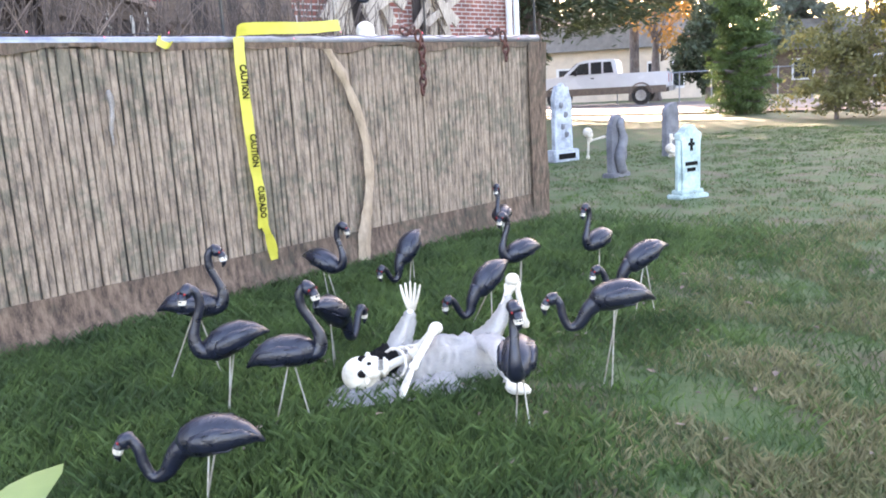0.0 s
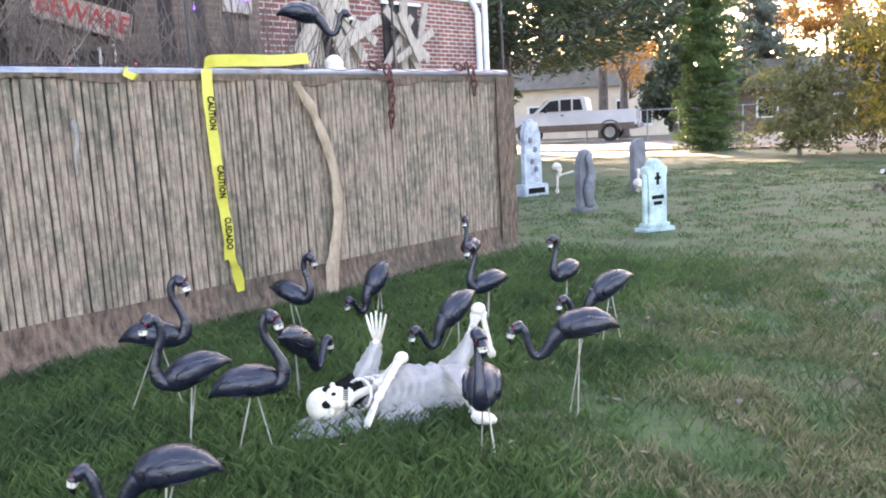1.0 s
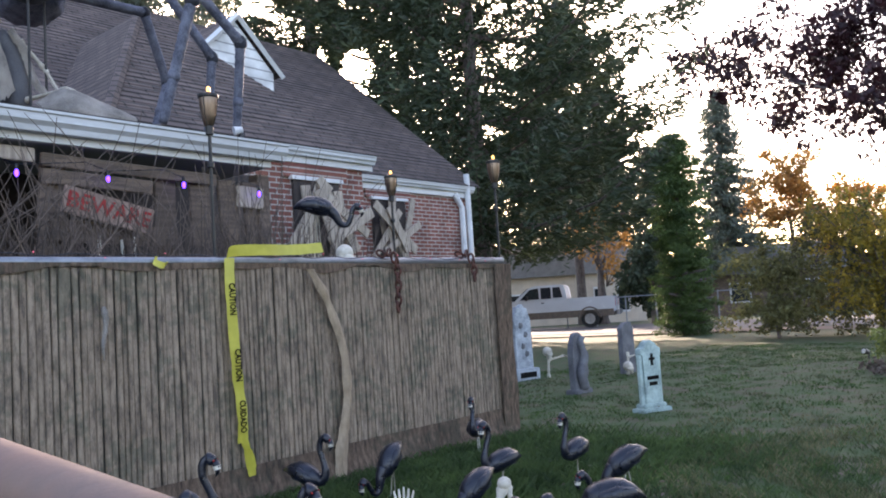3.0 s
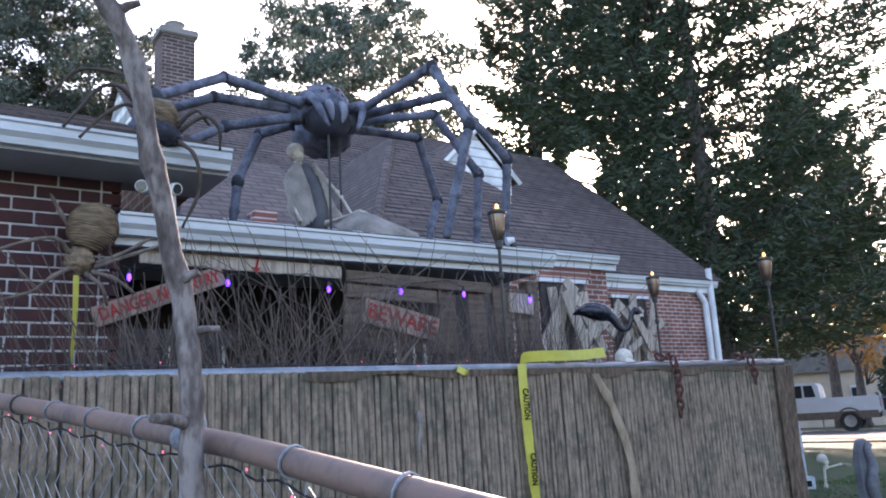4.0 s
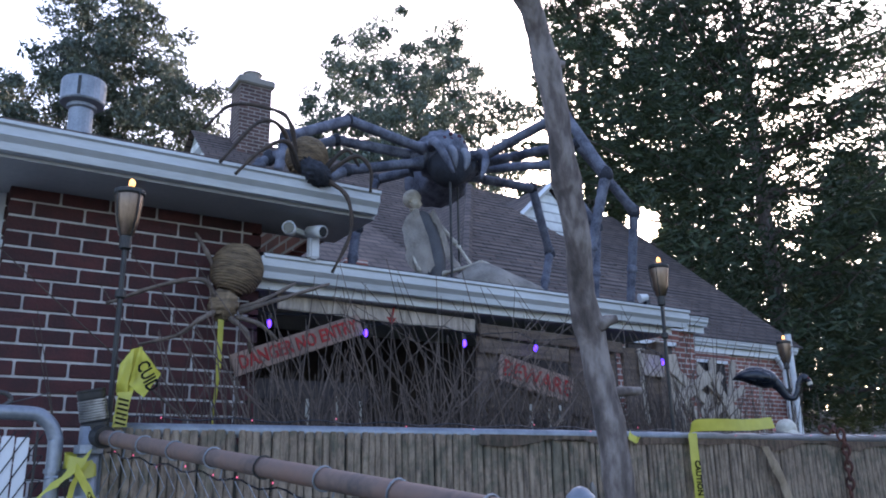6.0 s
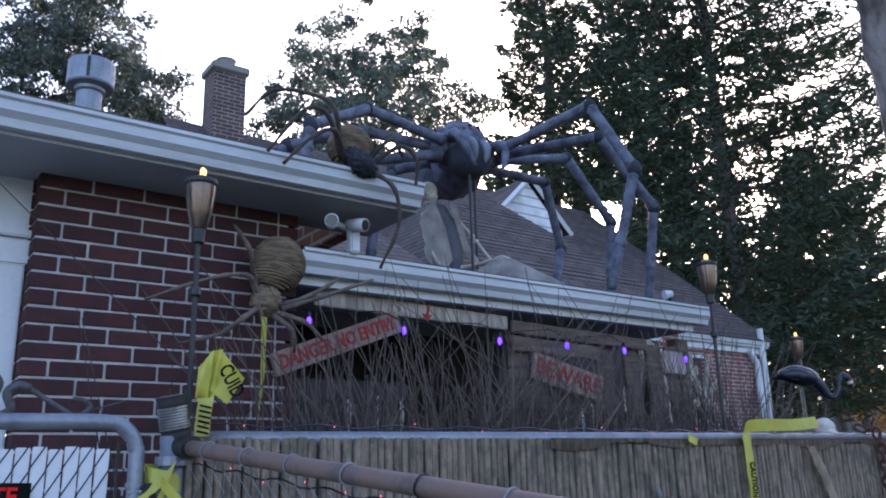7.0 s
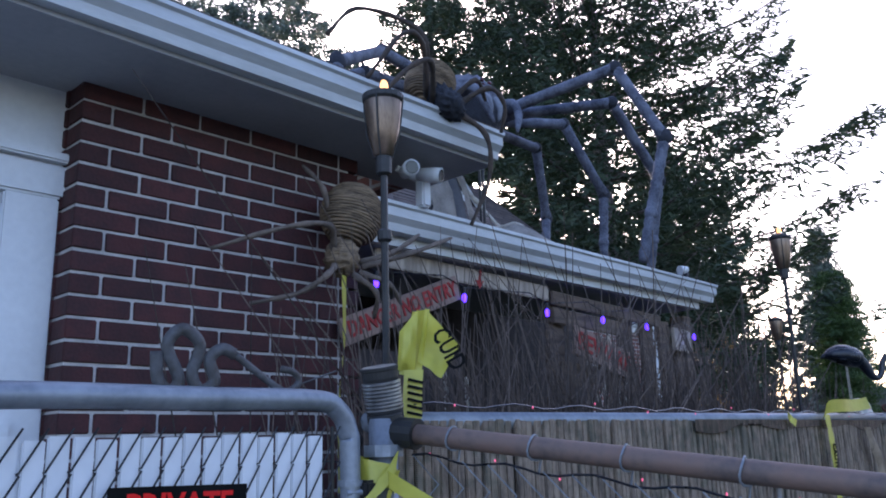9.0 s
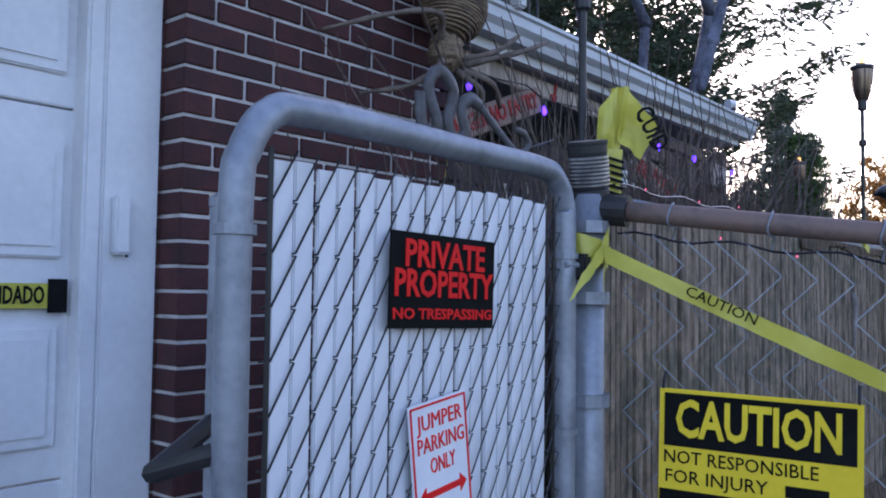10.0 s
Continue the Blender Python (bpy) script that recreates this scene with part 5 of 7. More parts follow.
drape("black_cloth", "crumpled black cloth under the skeleton's arm", (2.075, -1.395, 0.05), (0.085, 0.055, 0.11), 14, M["ink"], -35)


def sleeve(name, label, pts, radii, seed):
    c = curve(pts, 6)
    n = len(c)
    r = [radii[0] + (radii[1] - radii[0]) * i / (n - 1) + 0.010 * noise.noise((i * 0.8, seed, 5)) for i in range(n)]
    tagged(part(name, tube(c, r, 14, flat=0.55), M["gauze"], smooth=True), label, "cloth")


sleeve("gauze_legging", "grey gauze hanging from the raised bony leg", [(2.30, -1.57, 0.13), (2.36, -1.61, 0.18), (2.395, -1.635, 0.245), (2.405, -1.648, 0.30)], (0.070, 0.020), 3)
sleeve("gauze_sleeve", "grey gauze sleeve on the raised bony arm", [(2.11, -1.42, 0.12), (2.15, -1.405, 0.17), (2.18, -1.412, 0.225), (2.192, -1.415, 0.262)], (0.055, 0.016), 9)
sleeve("gauze_cuff", "grey gauze trailing over the bent leg", [(2.33, -1.62, 0.16), (2.27, -1.70, 0.17), (2.225, -1.765, 0.15), (2.21, -1.80, 0.10)], (0.050, 0.018), 12)


def roof_skeleton():
    bm = bmesh.new()
    skull_mesh(bm, Matrix.Translation((2.33, 2.08, 2.96)) @ Matrix.Rotation(radians(-82), 4, "Z") @ Matrix.Rotation(radians(12), 4, "Y"), 0.98)
    tube(curve([(2.34, 2.11, 2.90), (2.39, 2.10, 2.80), (2.43, 2.06, 2.60), (2.45, 2.02, 2.40)], 6), 0.016, 8, bm)
    for k in range(6):
        c = Vector((2.38 + 0.008 * k, 2.09, 2.80 - 0.035 * k))
        tube([c + Vector((0.085 * math.cos(a), 0.06 * math.sin(a), -0.015 * math.sin(a))) for a in np.linspace(0, 6.28, 14)], 0.0065, 5, bm)
    long_bone((2.50, 2.04, 2.82), (2.60, 1.92, 2.62), 0.012, bm)
    long_bone((2.60, 1.92, 2.62), (2.62, 1.76, 2.42), 0.010, bm)
    hand_bones((2.62, 1.76, 2.42), (0.2, -0.4, -0.6), 0.011, bm)
    long_bone((2.27, 2.04, 2.78), (2.22, 1.96, 2.58), 0.012, bm)
    long_bone((2.22, 1.96, 2.58), (2.27, 1.88, 2.38), 0.010, bm)
    long_bone((2.48, 1.96, 2.40), (2.60, 1.62, 2.42), 0.014, bm)
    long_bone((2.60, 1.62, 2.42), (2.95, 1.50, 2.25), 0.011, bm)
    tagged(part("skeleton_prop", bm, M["bone"], smooth=True), "grey skeleton prop sitting on the porch roof under the giant spider", "skeleton")
    t = bmesh.new()
    tube(curve([(2.46, 2.03, 2.34), (2.46, 2.04, 2.50), (2.44, 2.06, 2.66), (2.41, 2.07, 2.80), (2.38, 2.08, 2.86)], 3), [0.10, 0.115, 0.12, 0.125, 0.125, 0.125, 0.125, 0.12, 0.115, 0.10, 0.085, 0.065, 0.045], 14, t, 0.7)
    tagged(part("dark_vest", t, M["vest"], smooth=True), "dark grey vest on the roof skeleton", "vest")

    def cloth(name, label, rows, seed):
        """A hanging rag between two edges, with folds and a frayed hem."""
        a, b = curve(rows[0], 7), curve(rows[1], 7)
        verts, m = [], 9
        for i, (p, q) in enumerate(zip(a, b)):
            for j in range(m):
                w = p.lerp(q, j / (m - 1))
                fray = 0.035 * noise.noise((i * 0.9, seed, 7)) if j == m - 1 else 0.0
                verts.append((w.x, w.y - 0.02 * math.sin(math.pi * j / (m - 1)) + 0.016 * noise.noise((i * 0.45, j * 0.9, seed)), w.z + fray))
        faces = [(i * m + j, (i + 1) * m + j, (i + 1) * m + j + 1, i * m + j + 1) for i in range(len(a) - 1) for j in range(m - 1)]
        tagged(raw(name, verts, faces, M["cloth"], smooth=True), label, "cloth")
    cloth("shawl", "torn pale shawl hanging on the roof skeleton", [[(2.31, 1.97, 2.86), (2.26, 1.96, 2.82), (2.21, 1.96, 2.76), (2.18, 1.96, 2.68)], [(2.42, 1.93, 2.45), (2.35, 1.92, 2.38), (2.27, 1.92, 2.36), (2.19, 1.93, 2.47)]], 3)
    cloth("sash", "pale cloth sash across the grey vest", [[(2.42, 1.94, 2.86), (2.50, 1.93, 2.72), (2.55, 1.92, 2.56), (2.60, 1.88, 2.46)], [(2.38, 1.94, 2.82), (2.46, 1.93, 2.69), (2.50, 1.92, 2.53), (2.56, 1.88, 2.43)]], 8)
    cloth("rag_trousers", "pale ragged cloth over the outstretched bony legs", [[(2.46, 1.75, 2.34), (2.58, 1.62, 2.42), (2.76, 1.55, 2.36), (2.96, 1.48, 2.27)], [(2.44, 1.64, 2.26), (2.56, 1.50, 2.25), (2.74, 1.45, 2.22), (2.94, 1.43, 2.21)]], 12)


roof_skeleton()


# ---- spiders ----
def giant_spider():
    s = thing("giant_spider", "giant grey-blue furry spider straddling the porch roof", "spider decoration")
    hc = Vector((2.45, 1.85, 3.22))
    part("head", ball((0.195, 0.19, 0.185), hc, 0.10, 4, freq=5), M["spider"], s, smooth=True)
    part("abdomen", ball((0.23, 0.27, 0.20), hc + Vector((0.20, 0.40, 0.0)), 0.1, 4, freq=5), M["spider"], s, smooth=True)
    part("muzzle", ball((0.165, 0.135, 0.145), hc + Vector((0.0, -0.085, -0.105)), 0.08, 3, freq=6), M["darkfur"], s, smooth=True)
    for sx in (-1, 1):
        way = curve([hc + Vector(p) for p in ((sx * 0.045, -0.16, 0.0), (sx * 0.055, -0.205, -0.04), (sx * 0.050, -0.222, -0.10), (sx * 0.038, -0.215, -0.165))], 5)
        part("fang", tube(way, [0.022, 0.025, 0.028, 0.029, 0.030, 0.030, 0.030, 0.029, 0.028, 0.027, 0.025, 0.023, 0.020, 0.016, 0.011, 0.005], 12), M["fangfur"], s, smooth=True)
        arm = [hc + Vector(p) for p in ((sx * 0.15, -0.10, 0.0), (sx * 0.20, -0.20, 0.0), (sx * 0.17, -0.27, -0.10), (sx * 0.11, -0.30, -0.24))]
        part("feeler", tube(curve(arm, 4), [0.034, 0.033, 0.032, 0.031, 0.034, 0.030, 0.028, 0.026, 0.028, 0.024, 0.020, 0.016, 0.010], 10), M["spider"], s, smooth=True)
        part("shoulder", ball((0.085, 0.13, 0.10), hc + Vector((sx * 0.20, 0.02, -0.03)), 0.2, 3, freq=7), M["spider"], s, smooth=True)
    for dx, dz in ((-0.075, 0.075), (-0.035, 0.105), (0.035, 0.105), (0.075, 0.075), (-0.03, 0.07), (0.03, 0.07)):
        part("eye", ball((0.017, 0.012, 0.014), hc + Vector((dx, -0.172 + abs(dx) * 0.35, dz)), sub=2), M["spidereye"], s)
    legs = [  # hip, knee, ankle, foot
        ((2.66, 1.70, 3.20), (2.846, 1.014, 3.306), (2.964, 0.80, 2.836), (2.823, 0.93, 2.10)), ((2.70, 1.76, 3.19), (3.138, 1.226, 3.237), (3.584, 1.183, 2.808), (3.631, 1.336, 2.19)),
        ((2.70, 1.82, 3.17), (3.36, 1.75, 3.31), (3.70, 1.68, 2.85), (3.64, 1.69, 2.27)), ((2.68, 1.90, 3.14), (3.36, 2.0, 3.20), (3.60, 2.12, 2.745), (3.42, 2.02, 2.34)),
        ((2.24, 1.76, 3.20), (1.709, 1.83, 3.321), (1.20, 1.60, 3.00), (1.14, 1.55, 2.76)), ((2.22, 1.84, 3.18), (1.68, 1.95, 3.22), (1.25, 2.02, 3.03), (1.15, 2.0, 2.93)),
        ((2.24, 1.80, 3.12), (1.74, 1.90, 3.00), (1.50, 1.95, 2.86), (1.42, 1.95, 2.32)), ((2.24, 1.92, 3.10), (2.06, 2.10, 3.06), (1.87, 2.02, 2.66), (1.83, 2.02, 2.33)),
    ]
    for hip, knee, ankle, foot in legs:
        h, k, a, f = Vector(hip), Vector(knee), Vector(ankle), Vector(foot)
        leg = part("leg", tube([h.lerp(k, i / 10) for i in range(11)], [0.050] + [0.034 + 0.003 * noise.noise((i * 1.3, h.x * 9, 1)) for i in range(9)] + [0.038], 12), M["spider"], s, smooth=True)
        part("knee", ball((0.043, 0.043, 0.045), Matrix.Translation(k), 0.15, 2), M["darkfur"], leg, smooth=True)
        part("shin", tube([k.lerp(a, i / 8) for i in range(9)], [0.038] + [0.033 + 0.003 * noise.noise((i * 1.3, k.x * 9, 4)) for i in range(7)] + [0.044], 12), M["spider"], leg, smooth=True)
        mid = a.lerp(f, 0.62)
        seg = [a.lerp(f, i / 26) for i in range(27)]
        part("foot", tube(seg, [0.040] + [0.031 + 0.0045 * (i % 2) - 0.0002 * i for i in range(25)] + [0.022], 12), M["spider"], leg, smooth=True)
        part("joint", ball((0.046, 0.046, 0.055), Matrix.Translation(a), 0.2, 2), M["darkfur"], leg, smooth=True)
        part("joint", ball((0.038, 0.038, 0.045), Matrix.Translation(mid), 0.2, 2), M["spider"], leg, smooth=True)
    for x, y in ((2.42, 1.72), (2.60, 1.90)):
        part("support_rod", tube([(x, y, 2.2), (x, y, 3.15)], 0.009, 8), M["blackmetal"], s)


def wicker_bands(size, m):
    """The wound bands of an egg-shaped wicker body, one mesh each."""
    turns, n = 24, 22
    for k in range(turns):
        t = (k + 0.5) / turns * 2 - 1
        r = math.sqrt(1 - t * t)
        ring = []
        for a in range(n + 1):
            w = a / n * math.tau
            ring.append(m @ Vector((size[0] * r * math.cos(w), size[1] * r * math.sin(w), size[2] * (t + 0.02 * math.sin(w * 2 + k)))))
        yield tube(ring, size[2] / turns * 1.12, 5)


def wicker_spider(label, body, size, head, hsize, legs, legmat, turn, headmat):
    s = thing("wicker_spider", label, "spider decoration", "wicker spiders")
    egg = part("abdomen", ball(tuple(v * 0.97 for v in size), Matrix.Translation(body) @ turn, 0, 3), M["wicker"], s, smooth=True)
    for band in wicker_bands(size, Matrix.Translation(body) @ turn):
        part("band", band, M["wicker"], egg, smooth=True)
    part("head", ball(hsize, Matrix.Translation(head) @ turn, 0.35, 4, freq=7), headmat, s, smooth=True)
    for pts in legs:
        c = curve(pts, 5)
        n = len(c)
        part("leg", tube(c, [0.0125 - 0.0055 * i / n + 0.0018 * math.sin(i * 1.7) for i in range(n)], 7), legmat, s, smooth=True)


giant_spider()
wicker_spider("round wicker spider with dark stick legs on the garage gutter", (0.985, 0.765, 2.525), (0.098, 0.10, 0.10), (0.995, 0.69, 2.425), (0.085, 0.06, 0.055),
              [[(0.93, 0.74, 2.46), (0.86, 0.66, 2.62), (0.80, 0.70, 2.70), (0.62, 0.78, 2.72), (0.50, 0.80, 2.58)], [(0.92, 0.72, 2.44), (0.80, 0.62, 2.58), (0.68, 0.60, 2.57), (0.53, 0.62, 2.36)],
               [(0.93, 0.70, 2.42), (0.82, 0.60, 2.51), (0.70, 0.60, 2.44), (0.60, 0.62, 2.32)], [(1.05, 0.68, 2.40), (1.12, 0.60, 2.30), (1.15, 0.62, 2.14), (1.08, 0.66, 1.95)],
               [(1.06, 0.70, 2.44), (1.17, 0.62, 2.52), (1.24, 0.60, 2.46), (1.26, 0.64, 2.36)], [(1.05, 0.72, 2.46), (1.14, 0.66, 2.56), (1.22, 0.68, 2.50)]], M["darkstick"], Matrix.Rotation(radians(25), 4, "Y"), M["darkfur"])
wicker_spider("straw wicker spider climbing down the brick wall", (0.735, 0.945, 1.985), (0.116, 0.11, 0.122), (0.675, 0.93, 1.81), (0.062, 0.058, 0.070),
              [[(0.64, 0.93, 1.83), (0.56, 0.86, 1.90), (0.40, 0.90, 1.87), (0.20, 1.02, 1.79)], [(0.64, 0.92, 1.78), (0.55, 0.86, 1.72), (0.48, 0.92, 1.66), (0.34, 1.00, 1.62)],
               [(0.74, 0.92, 1.80), (0.84, 0.84, 1.84), (0.98, 0.84, 1.93)], [(0.74, 0.90, 1.78), (0.90, 0.80, 1.84), (1.14, 0.82, 1.94)],
               [(0.73, 0.90, 1.76), (0.82, 0.84, 1.72), (0.92, 0.88, 1.66)], [(0.70, 0.90, 1.75), (0.76, 0.84, 1.68), (0.80, 0.90, 1.60)],
               [(0.66, 0.98, 1.95), (0.58, 0.92, 2.05), (0.55, 1.0, 2.15)]], M["greystick"], Matrix.Rotation(radians(15), 4, "Y"), M["wicker"])


# ---- torches ----
def torch(x, y, top, foot, size=1.0):
    t = thing("garden_torch", "bronze garden torch with a small flame on a dark pole", "torch", "garden torches")
    m = Matrix.Translation((x, y, top)) @ Matrix.Diagonal((size, size, size, 1))
    part("bowl", lathe([(0.018, -0.155), (0.024, -0.15), (0.036, -0.10), (0.043, -0.05), (0.045, -0.02), (0.042, 0.0)], m, 20), M["bronze"], t, smooth=True)
    part("collar", lathe([(0.046, -0.018), (0.050, -0.012), (0.050, 0.0), (0.030, 0.006), (0.012, 0.016)], m, 20), M["blackmetal"], t)
    part("holder", lathe([(0.012, -0.20), (0.019, -0.195), (0.020, -0.155), (0.016, -0.15)], m, 12), M["blackmetal"], t)
    for k in range(4):
        a = k * math.pi / 2 + 0.5
        part("strap", tube([m @ Vector((r * math.cos(a), r * math.sin(a), z)) for r, z in ((0.022, -0.155), (0.040, -0.10), (0.048, -0.03), (0.049, -0.005))], 0.0022, 5), M["blackmetal"], t)
    part("flame", ball((0.010, 0.010, 0.016), m @ Matrix.Translation((0.004, 0, 0.028)), 0.3, 2), M["flame"], t)
    part("pole", tube([m @ Vector((0, 0, -0.16)), (x, y, foot)], 0.0085, 8), M["blackmetal"], t)
    part("pole_joint", lathe([(0.012, -0.36), (0.017, -0.355), (0.017, -0.335), (0.012, -0.33)], m, 10), M["blackmetal"], t)


torch(0.075, 0.05, 1.965, 0.0, 1.0)
torch(2.545, 0.07, 2.03, 0.0)
torch(4.79, 1.0, 1.965, 0.0)
torch(4.90, 0.10, 1.94, 0.0)


# ---- caution tape ----
def tape_run(name, label, pts, wide, side, text=None, parent=None):
    """A flat ribbon along the points; side: which way its width lies at each."""
    c = curve(pts, 6)
    verts = []
    for i, p in enumerate(c):
        s = Vector(side[0]).lerp(Vector(side[-1]), i / (len(c) - 1)).normalized()
        s = (s + 0.25 * Vector((noise.noise((i * 0.5, 1, 2)), noise.noise((i * 0.5, 5, 2)), 0))).normalized()
        verts += [tuple(p - s * wide / 2), tuple(p + s * wide / 2)]
    ob = raw(name, verts, [(2 * i, 2 * i + 1, 2 * i + 3, 2 * i + 2) for i in range(len(c) - 1)], M["tape"], parent, "", True)
    return ob if parent else tagged(ob, label, "tape")


hang = thing("caution_tape", "yellow caution tape hung over the reed fence rail", "tape")
tape_run("strip", "", [(2.555, -0.030, 1.225), (2.545, -0.040, 1.10), (2.555, -0.036, 0.90), (2.565, -0.036, 0.70), (2.585, -0.036, 0.48), (2.580, -0.036, 0.36)], 0.056, [(1, 0, 0.05), (1, 0, 0.1)], parent=hang)
tape_run("twist", "", [(2.580, -0.038, 0.40), (2.592, -0.042, 0.345), (2.600, -0.045, 0.32)], 0.034, [(1, -0.3, 0), (0.35, -1.0, 0)], parent=hang)
tape_run("twist", "", [(2.600, -0.045, 0.325), (2.612, -0.046, 0.26), (2.618, -0.046, 0.20)], 0.046, [(0.35, -1.0, 0), (1.0, 0.2, 0)], parent=hang)
tape_run("strip", "", [(2.545, -0.02, 1.222), (2.56, -0.035, 1.255), (2.70, -0.035, 1.265), (2.95, -0.03, 1.270), (3.14, -0.03, 1.285)], 0.055, [(0.1, -0.4, 1), (0, 0.3, 1)], parent=hang)
for text, z in (("CAUTION", 0.72), ("CUIDADO", 0.48), ("CAUTION", 1.03)):
    words("lettering", text, 0.047, Matrix.Translation((2.556 + (0.95 - z) * 0.055, -0.0445, z)) @ Matrix.Rotation(radians(90), 4, "Y"), M["ink"], hang, 0.15, bold=0.0012)
knot = thing("tape_knot", "crumpled yellow caution tape tied round the gate post", "tape")
tape_run("loop", "", [(0.00, -0.042, 1.09), (-0.04, -0.02, 1.10), (-0.035, 0.03, 1.11), (0.03, 0.03, 1.10), (0.04, -0.02, 1.09), (0.0, -0.045, 1.08)], 0.05, [(0, 0.2, 1), (0, 0.2, 1)], parent=knot)
tape_run("tail", "", [(0.01, -0.048, 1.115), (-0.04, -0.048, 1.07), (-0.105, -0.040, 1.015)], 0.055, [(0.4, 0.2, 1), (0.6, 0, 0.7)], parent=knot)
tape_run("tail", "", [(0.01, -0.05, 1.10), (-0.02, -0.055, 1.05), (-0.03, -0.058, 1.0)], 0.018, [(1, 0.2, 0.2), (0.8, 0.4, 0)], parent=knot)
run = [Vector((0.0, -0.055, 1.085)).lerp(Vector((0.12, -1.05, 0.66)), t) + Vector((-0.02, 0, -0.01 * math.sin(3 * t))) for t in np.linspace(0, 1, 7)]
tape_run("streamer", "", run, 0.036, [(0.1, 0.2, 1), (-0.3, 0.1, 1)], parent=knot)


def crumple(name, corners, bulge, seed, parent):
    """A crumpled four-cornered piece of tape."""
    a, b, c, d = (Vector(p) for p in corners)
    n = 10
    nrm = (b - a).cross(d - a).normalized()
    verts = []
    for i in range(n + 1):
        for j in range(n + 1):
            u, v = i / n, j / n
            p = a.lerp(b, u).lerp(d.lerp(c, u), v)
            verts.append(tuple(p + nrm * (bulge * math.sin(math.pi * u) * math.sin(math.pi * v) + 0.010 * noise.noise((u * 3, v * 3, seed)))))
    m = n + 1
    return raw(name, verts, [(i * m + j, (i + 1) * m + j, (i + 1) * m + j + 1, i * m + j + 1) for i in range(n) for j in range(n)], M["tape"], parent, "", True)


crumple("bow", [(0.110, 0.0, 1.440), (0.140, -0.025, 1.446), (0.122, -0.010, 1.292), (0.084, 0.020, 1.302)], 0.020, 3, knot)
crumple("bow", [(0.132, -0.020, 1.448), (0.190, -0.066, 1.362), (0.150, -0.045, 1.290), (0.112, -0.012, 1.330)], 0.022, 5, knot)
crumple("bow", [(0.086, 0.018, 1.395), (0.118, -0.01, 1.445), (0.110, -0.004, 1.31), (0.082, 0.022, 1.31)], -0.02, 8, knot)
tape_run("bow_tail", "", [(0.105, -0.006, 1.31), (0.098, -0.008, 1.26), (0.095, -0.010, 1.205)], 0.042, [(0.75, -0.6, 0), (0.8, -0.4, 0)], parent=knot)
for k in range(6):
    part("stripe", box((0.034, 0.002, 0.006), Matrix.Translation((0.100 - 0.001 * k, -0.016, 1.285 - 0.014 * k)) @ Matrix.Rotation(radians(-39), 4, "Z") @ Matrix.Rotation(radians(14), 4, "Y")), M["ink"], knot)
for k, t in enumerate((0.22, 0.62)):
    q = run[0].lerp(run[-1], t)
    words("lettering", "CAUTION", 0.026, Matrix.Translation(q + Vector((-0.008, 0.0, 0.0))) @ Matrix.Rotation(math.atan2(-0.995, 0.12), 4, "Z") @ Matrix.Rotation(math.atan2(0.425, 1.0), 4, "Y"), M["ink"], knot, 0.13)
words("lettering", "CUID", 0.058, Matrix.Translation((0.150, -0.070, 1.352)) @ Matrix.Rotation(radians(-40), 4, "Z") @ Matrix.Rotation(radians(62), 4, "Y"), M["ink"], knot, 0.095, bold=0.0012)
tape_run("twisted_tape", "thin twisted caution tape hanging down the brick wall", [(0.66, 0.90, 1.74), (0.66, 0.90, 1.5), (0.655, 0.92, 1.3), (0.66, 0.92, 1.0)], 0.03, [(1, 0.3, 0), (0.2, 1, 0)])
tape_run("rail_tape", "short scrap of yellow tape wound on the rail", [(2.20, -0.0, 1.225), (2.17, -0.02, 1.21), (2.21, -0.025, 1.19), (2.24, -0.01, 1.20)], 0.03, [(0.2, 0, 1), (0.6, 0, 0.8)])


# ---- chains ----
def chain(x, zs, y=-0.015, sway=0.02):
    ch = thing("rusty_chain", "heavy rusty chain hung over the fence rail", "chain", "rusty chains")
    k, z = 0, 1.265
    pts = [(x - 0.07, 0.05, 1.22), (x - 0.05, 0.02, 1.262), (x - 0.015, -0.01, 1.268), (x, y - 0.02, 1.235)]
    z = 1.20
    while z > zs:
        pts.append((x + sway * math.sin(z * 7), y - 0.025, z))
        z -= 0.042
    for k, p in enumerate(pts):
        turn = Matrix.Rotation(radians(90 * (k % 2) + 20), 4, "Z") @ Matrix.Rotation(radians(0 if k > 2 else 60), 4, "Y")
        ring = [Matrix.Translation(p) @ turn @ Vector((0.017 * math.cos(a), 0, 0.030 * math.sin(a))) for a in np.linspace(0, math.tau, 13)]
        part("link", tube(ring, 0.0075, 6), M["rustchain"], ch, smooth=True)


chain(3.68, 0.93)
chain(4.40, 1.08)
rag = tagged(part("white_rag", tube(curve([(1.93, -0.03, 1.02), (1.935, -0.035, 0.95), (1.92, -0.035, 0.86), (1.925, -0.03, 0.80)], 5), [0.006, 0.011, 0.014, 0.012, 0.012, 0.010, 0.009, 0.010, 0.008, 0.009, 0.007, 0.006, 0.006, 0.005, 0.004, 0.003], 6), M["cloth"], smooth=True), "thin white rag caught on the reed screen", "rag")
rail_skull = bmesh.new()
skull_mesh(rail_skull, Matrix.Translation((3.42, 0.10, 1.265)) @ Matrix.Rotation(radians(-110), 4, "Z"), 0.8)
tagged(part("rail_skull", rail_skull, M["ivory"], smooth=True), "small white skull ornament behind the fence rail", "skull")


